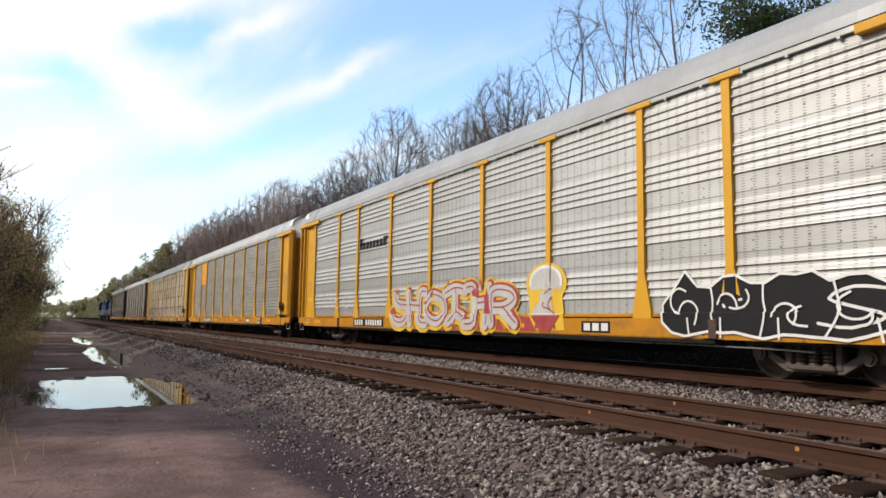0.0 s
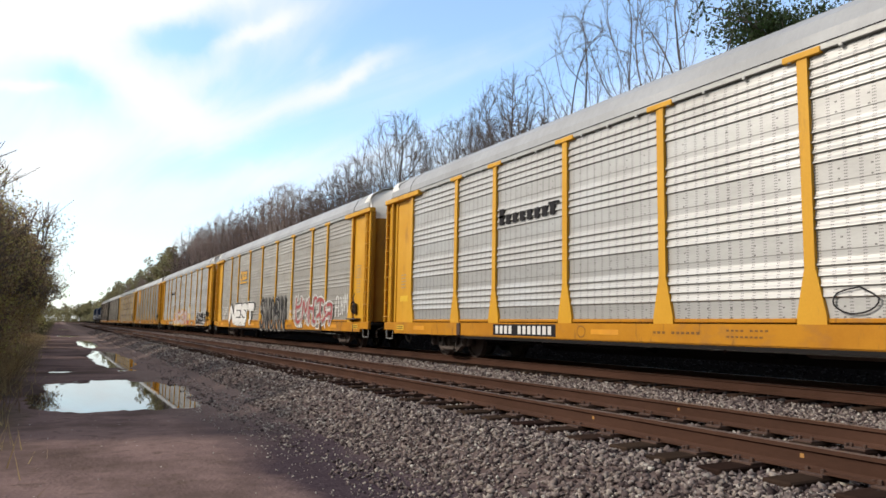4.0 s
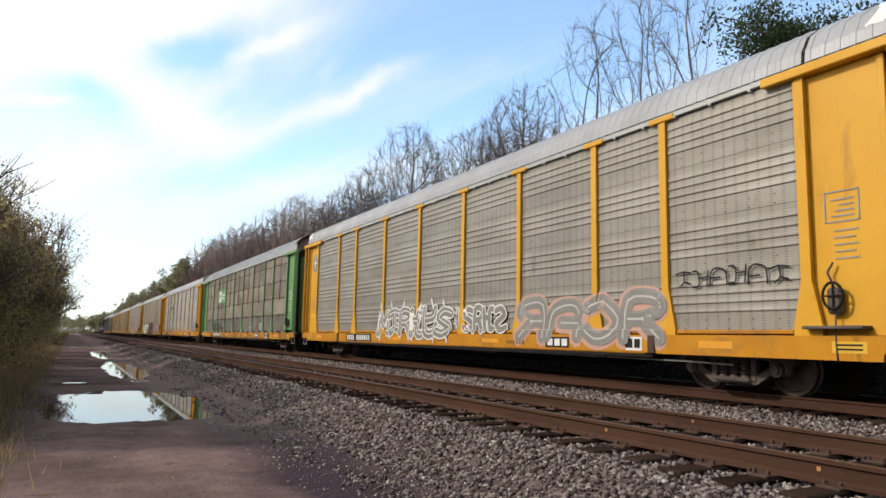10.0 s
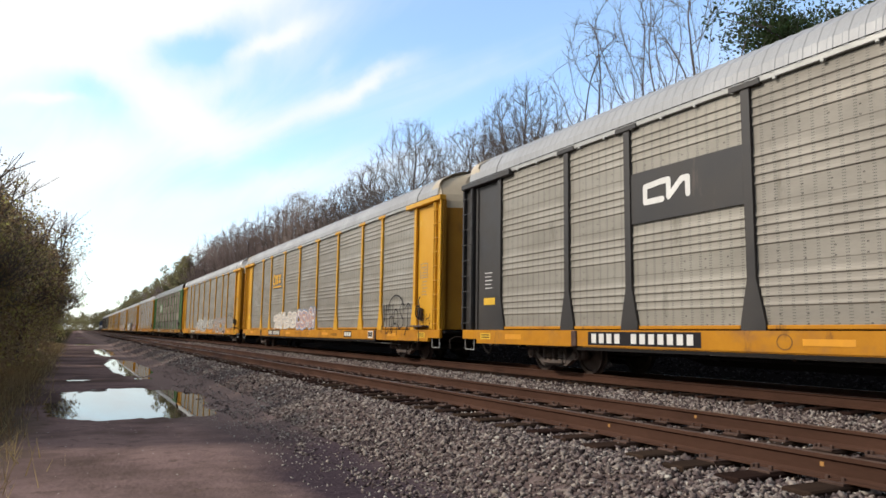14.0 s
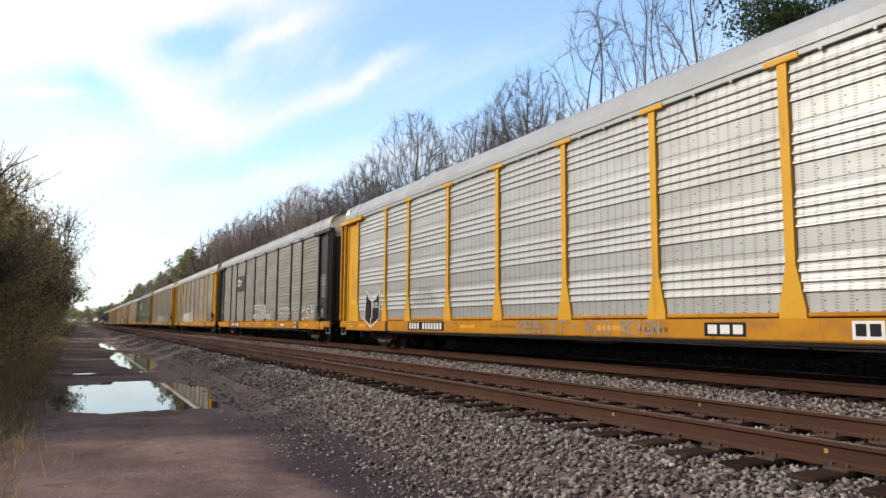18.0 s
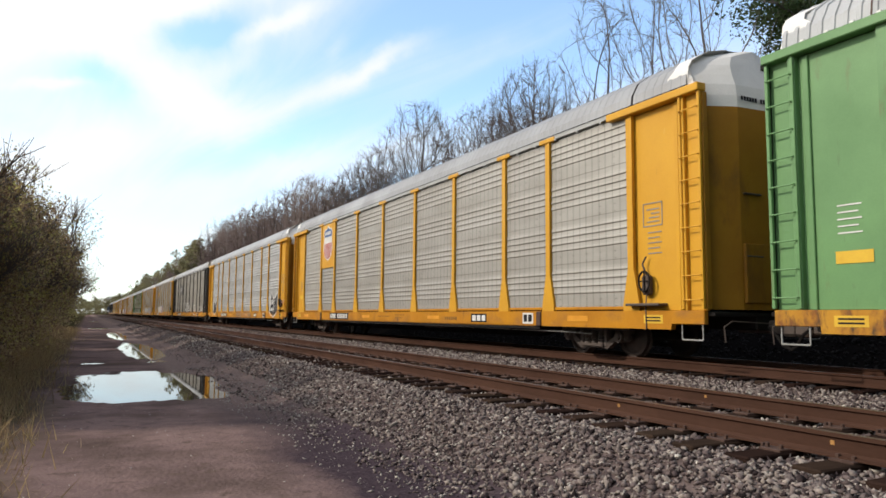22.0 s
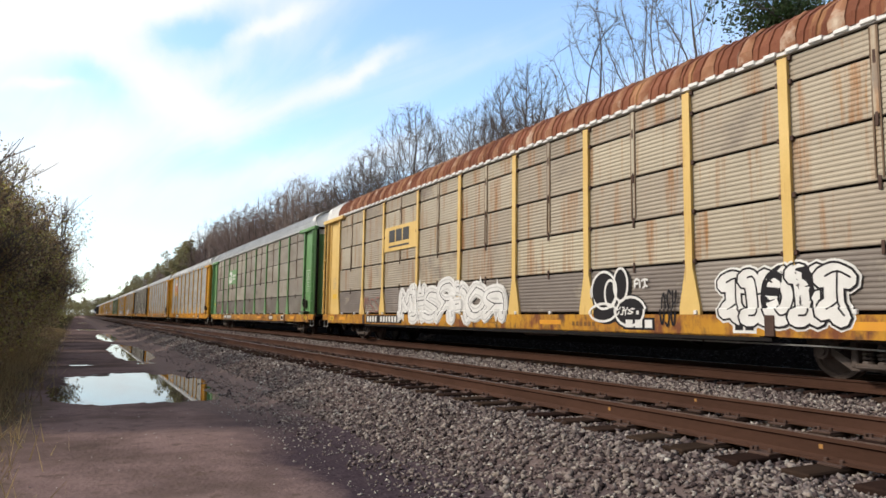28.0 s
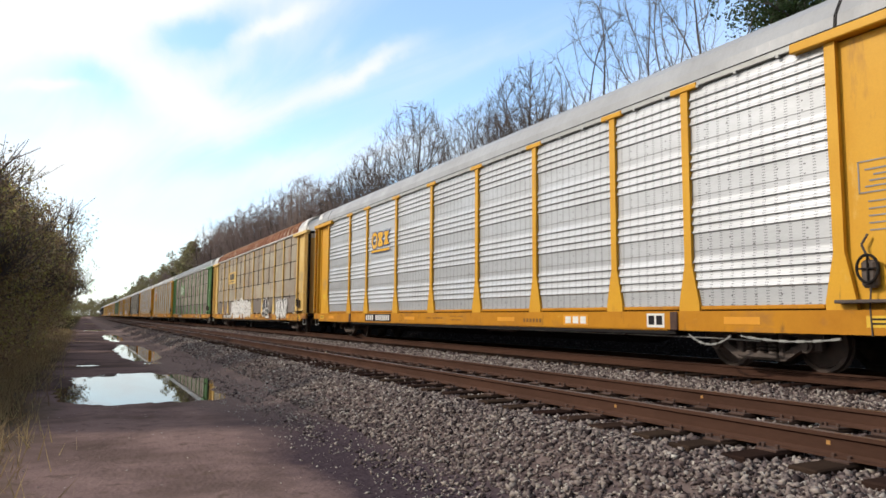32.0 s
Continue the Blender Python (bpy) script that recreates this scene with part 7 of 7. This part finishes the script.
def leafy_tree(seed, h, mat, label, clumps=70, per=90, size=0.13):
    rng, nr = random.Random(seed), np.random.default_rng(seed)
    segs = grow(rng, h, 0.7, 3, 0.45)
    tree = tagged(hold("leafy_tree"), label, "tree", "trees along the railway")
    part("trunk", tubes("trunk", segs, M["bark"]), None, tree)
    tips = [s[4:7] for s in segs if s[6] > h * 0.3 and s[3] < h * 0.006]
    pick = [tips[i] for i in nr.choice(len(tips), min(clumps, len(tips)), replace=False)]
    v, f = leaf_cloud(nr, pick, nr.uniform(0.5, 1.3, len(pick)) * h / 14, per, size)
    part("crown", soup("crown", v, f, M[mat]), None, tree, "uneven leaf crown with gaps")
    return tree


def shrub(seed, h, w):
    """Many upright stems that fork into fine twigs, leaves all over but thinner at the top."""
    rng, nr = random.Random(seed), np.random.default_rng(seed)
    segs = []
    for k in range(13):
        sub = grow(rng, h * rng.uniform(0.62, 1.0), 0.62, 3, 0.42)
        a, lean, off = rng.uniform(0, 6.28), rng.uniform(0.02, 0.14), w * 0.42 * rng.uniform(0.2, 1)
        ox, oy = math.cos(a) * off, math.sin(a) * off
        segs += [(s[0] * 0.7 + ox + s[2] * lean * math.cos(a), s[1] * 0.7 + oy + s[2] * lean * math.sin(a), s[2], min(s[3], 0.028), s[4] * 0.7 + ox + s[6] * lean * math.cos(a), s[5] * 0.7 + oy + s[6] * lean * math.sin(a), s[6], min(s[7], 0.028)) for s in sub]
    ends = [q for q in segs if h * 0.35 < q[6] < h * 0.84]
    for q in [ends[rng.randrange(len(ends))] for _ in range(2600)]:
        d = Vector((rng.gauss(0, 0.35) + q[4] * 0.12, rng.gauss(0, 0.35) + q[5] * 0.12, rng.uniform(0.5, 1.0)))
        p = Vector(q[4:7])
        m = p + d * rng.uniform(0.18, 0.42)
        e = m + (d + Vector((rng.gauss(0, 0.3), rng.gauss(0, 0.3), 0.1))) * rng.uniform(0.12, 0.3)
        segs += [(*p, 0.009, *m, 0.006), (*m, 0.006, *e, 0.004)]
    bush = tagged(hold("shrub"), "tall tangled roadside bush with olive and brown leaves", "bush", "bushes along the dirt road")
    part("stem_tangle", tubes("stem_tangle", segs, M["twig"]), None, bush, "tangled bare stems")
    pts = np.array([s[4:7] for s in segs])
    keep = pts[nr.uniform(0, 1, len(pts)) > np.clip((pts[:, 2] / h - 0.66) * 1.6, 0, 0.7)]
    extra = np.stack([np.clip(nr.normal(0, 0.30, 700), -0.55, 0.55) * w, np.clip(nr.normal(0, 0.30, 700), -0.55, 0.55) * w, nr.uniform(0.05, 0.78, 700) * h], 1)
    keep = keep[keep[:, 2] < h * 0.86]
    keep = np.concatenate([keep[nr.choice(len(keep), min(1100, len(keep)), replace=False)], extra])
    nr.shuffle(keep)
    half = int(len(keep) * 0.42)
    v, f = leaf_cloud(nr, keep[:half], nr.uniform(0.12, 0.45, half), 28, 0.040)
    part("foliage", soup("foliage", v, f, M["leaf_olive"]), None, bush, "olive green leaves")
    v, f = leaf_cloud(nr, keep[half:], nr.uniform(0.12, 0.45, len(keep) - half), 28, 0.040)
    part("foliage", soup("foliage", v, f, M["leaf_brown"]), None, bush, "withered brown leaves")
    return bush


def put(tree, x, y, turn=0.0, size=1.0, first=False):
    m = pose(x, y, float(height(x, y)), 0, 0, turn)
    if first:
        tree.matrix_world = m @ Matrix.Scale(size, 4)
        return tree
    ob = copy_thing(tree, m)
    ob.scale = (size, size, size)
    return ob


def build_trees():
    rng = random.Random(8)
    kinds = [bare_tree(101, 16.6, 5.2, 3.8, 2600, 0.27, 2.6, 0, 0.5, "twig", 0.0150), bare_tree(102, 15.0, 3.6, 4.2, 2400, 0.28, 2.6, 0.02, 0.55, "twig", 0.0145),
             bare_tree(103, 17.5, 7.5, 2.7, 420, 0.34, 4.0, -0.03, 0.66, "twig", 0.0125), bare_tree(104, 17.5, 8.5, 2.4, 340, 0.34, 4.0, 0.03, 0.7, "twig", 0.0125),
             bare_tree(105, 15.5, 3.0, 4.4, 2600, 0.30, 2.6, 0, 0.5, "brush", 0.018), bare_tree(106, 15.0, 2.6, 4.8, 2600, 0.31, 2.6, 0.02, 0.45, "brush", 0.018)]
    spots = [(22.0, 47.4, 0, 0.97, 0), (22.5, 57.0, 40, 0.98, 1), (23.5, 62.5, 130, 0.95, 1), (22.5, 53.2, 200, 0.80, 1), (22.0, 38.6, 10, 0.90, 1), (23.0, 33.6, 70, 0.90, 0), (22.5, 35.8, 250, 0.82, 1),
             (22.0, 30.8, 120, 0.80, 1), (22.5, 26.4, 0, 0.93, 2), (22.0, 22.8, 60, 0.93, 3), (22.0, 20.0, 200, 0.95, 2), (23.5, 43.0, 150, 0.74, 1)]
    y = 67.0
    while y < 122:
        near_edge = 22.0 - (y - 67.0) * 0.075
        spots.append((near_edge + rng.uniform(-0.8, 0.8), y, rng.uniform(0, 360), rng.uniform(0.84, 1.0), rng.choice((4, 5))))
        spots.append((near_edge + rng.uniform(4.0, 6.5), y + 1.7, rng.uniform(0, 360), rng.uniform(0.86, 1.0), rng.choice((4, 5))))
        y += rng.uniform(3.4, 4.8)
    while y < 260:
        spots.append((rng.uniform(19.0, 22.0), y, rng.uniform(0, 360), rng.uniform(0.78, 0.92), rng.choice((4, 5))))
        y += rng.uniform(6.0, 9.0)
    used = set()
    for x, y, a, s, k in spots:
        put(kinds[k], x, y, a, s, k not in used)
        used.add(k)
    # evergreen crowns over the roofs at the near end
    ever = leafy_tree(201, 17.0, "leaf_green", "dark green leafy tree behind the tracks", 230, 210, 0.10)
    put(ever, 27.0, 15.6, 0, 0.92, True)
    put(ever, 27.0, 10.6, 130, 1.0)
    rusty = leafy_tree(203, 12.5, "leaf_brown", "half-bare tree with withered brown leaves behind the tracks", 55, 110, 0.085)
    put(rusty, 21.5, 34.6, 0, 1.0, True)
    far = leafy_tree(202, 14.0, "leaf_far", "yellow-green tree in early leaf far along the tracks", 90, 80, 0.22)
    for i, (x, y, s) in enumerate(((18.0, 128, 0.92), (18.5, 141, 0.98), (18.0, 156, 0.95), (19, 175, 0.9), (18, 198, 0.95), (19, 225, 0.9), (18.5, 260, 0.95), (19, 305, 0.95), (19, 360, 0.95), (21, 430, 0.9),
                                   (18, 490, 0.9), (14, 560, 0.9), (6, 640, 1.0), (-6, 640, 1.0), (17, 640, 1.0), (-16, 600, 1.0), (28, 600, 1.1))):
        put(far, x, y, i * 67, s, i == 0)
    nf = np.random.default_rng(31)
    fy = np.concatenate([nf.uniform(165, 720, 700), nf.uniform(640, 760, 260)])
    fx = np.concatenate([nf.uniform(18, 30, 700), nf.uniform(-60, 60, 260)])
    fz = nf.uniform(0, 1, 960) ** 0.8 * np.where(fy > 500, 13.0, 10.5)
    fx, fy = np.concatenate([fx, nf.uniform(-90, 30, 700)]), np.concatenate([fy, nf.uniform(560, 640, 700)])
    fz = np.concatenate([fz, nf.uniform(0, 1, 700) * 9.5])
    v, f = leaf_cloud(nf, np.stack([fx, fy, fz], 1), nf.uniform(1.4, 3.0, 1660), 55, 0.45)
    tagged(new("far_woods", soup("far_woods", v, f, M["leaf_far"])), "hazy olive woods far along the tracks", "woods", kind="stuff")
    # thicket under the trees
    nr = np.random.default_rng(77)
    n = 24000
    by = nr.uniform(14, 330, n)
    bx = nr.uniform(18.5, 27, n)
    bz = nr.uniform(0, 1, n) ** 1.4 * np.where(by > 60, 8.5, 6.5)
    dv = nr.normal(0, 0.55, (n, 3)) + np.array([0, 0, 0.9])
    ln = nr.uniform(0.5, 1.6, n)[:, None]
    p = np.stack([bx, by, bz + 0.3], 1)
    segs = np.concatenate([p, np.full((n, 1), 0.016), p + dv * ln, np.full((n, 1), 0.008)], 1)
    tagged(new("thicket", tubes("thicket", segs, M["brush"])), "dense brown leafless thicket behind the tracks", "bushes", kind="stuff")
    c = np.stack([nr.uniform(19, 27, 420), nr.uniform(20, 330, 420), nr.uniform(0, 6.5, 420)], 1)
    v, f = leaf_cloud(nr, c, nr.uniform(0.6, 1.6, 420), 60, 0.12)
    tagged(new("undergrowth", soup("undergrowth", v, f, M["leaf_brown"])), "brown leafy undergrowth below the bare trees", "bushes", kind="stuff")
    # low scrub added behind the train to keep light out from under it
    c = np.stack([nr.uniform(16.5, 20, 520), nr.uniform(2, 120, 520), nr.uniform(0.3, 2.6, 520)], 1)
    v, f = leaf_cloud(nr, c, nr.uniform(0.4, 1.0, 520), 70, 0.10)
    tagged(new("undergrowth", soup("undergrowth", v, f, M["leaf_brown"])), "low brown scrub added behind the train to block light", "bushes", kind="stuff")
    # bushes along the road
    bushes = [shrub(301, 4.6, 2.6), shrub(302, 5.0, 2.6), shrub(303, 4.8, 2.4)]
    rows = [(-3.0, 12.6, 0.94, 0), (-2.6, 15.2, 0.90, 1), (-2.55, 18.0, 0.98, 2), (-2.6, 21.5, 1.08, 1), (-2.7, 25.5, 1.14, 0), (-2.8, 30.0, 1.15, 1), (-2.9, 35.0, 1.22, 2), (-3.0, 41.0, 1.3, 1), (-3.0, 48.0, 1.4, 0),
            (-3.2, 56.0, 1.4, 1), (-3.3, 66.0, 1.4, 2), (-3.4, 78.0, 1.4, 1), (-3.5, 92.0, 1.4, 0), (-5.2, 22.0, 1.25, 1), (-5.4, 30.0, 1.3, 0), (-5.3, 15.0, 1.05, 2), (-6.5, 40.0, 1.5, 2)]
    seen = set()
    for i, (x, y, s, k) in enumerate(rows):
        put(bushes[k], x - 0.22, y, i * 77, s * 1.04, k not in seen)
        seen.add(k)
    # unseen bushes added beside and behind the camera to cut low sky light
    for i, (x, y, sc, k) in enumerate(((-5.5, 4.0, 1.15, 0), (-6.0, -3.0, 1.2, 1), (-6.0, -10.0, 1.2, 2), (-6.2, -18.0, 1.25, 0), (-6.0, -27.0, 1.25, 1), (-6.0, -37.0, 1.3, 2))):
        put(bushes[k], x, y, i * 51, sc)
    # taller trees further on, added out of sight behind the hedge to shade the distant cars
    hedge = bare_tree(107, 15.0, 1.8, 4.6, 1700, 0.38, 3.2, 0, 0.45, "brush", 0.018)
    tagged(hedge, "tall half-leafed tree added behind the hedge to shade the train", "tree", "trees behind the hedge")
    nh = np.random.default_rng(41)
    c = nh.normal(0, 1, (420, 3)) * np.array([1.7, 1.7, 2.9]) + np.array([0, 0, 7.2])
    v, f = leaf_cloud(nh, c, nh.uniform(0.4, 1.0, 420), 34, 0.085)
    part("foliage", soup("foliage", v, f, M["leaf_olive"]), None, hedge, "sparse olive leaves")
    y, i = 84.0, 0
    while y < 330:
        put(hedge, rng.uniform(-9.8, -8.4), y, i * 83, rng.uniform(0.98, 1.12), i == 0)
        y, i = y + rng.uniform(4.5, 6.0), i + 1
    # grass tufts at the foot of the bushes
    n = 22000
    gx, gy = nr.normal(-1.55, 0.42, n), 6 + 64 * nr.uniform(0, 1, n) ** 1.5
    gz = height(gx, gy)
    h = nr.uniform(0.08, 0.38, n)
    a = nr.uniform(0, 6.28, n)
    lean = nr.normal(0, 0.12, (n, 2))
    b0 = np.stack([gx - 0.008 * np.cos(a), gy - 0.008 * np.sin(a), gz - 0.02], 1)
    b1 = np.stack([gx + 0.008 * np.cos(a), gy + 0.008 * np.sin(a), gz - 0.02], 1)
    tp = np.stack([gx + lean[:, 0], gy + lean[:, 1], gz + h], 1)
    tagged(new("grass", soup("grass", np.stack([b0, b1, tp], 1).reshape(-1, 3), np.arange(n * 3).reshape(-1, 3), M["grass"])), "dry yellow-green grass at the road's edge", "grass", kind="stuff")


build_trees()
motions()
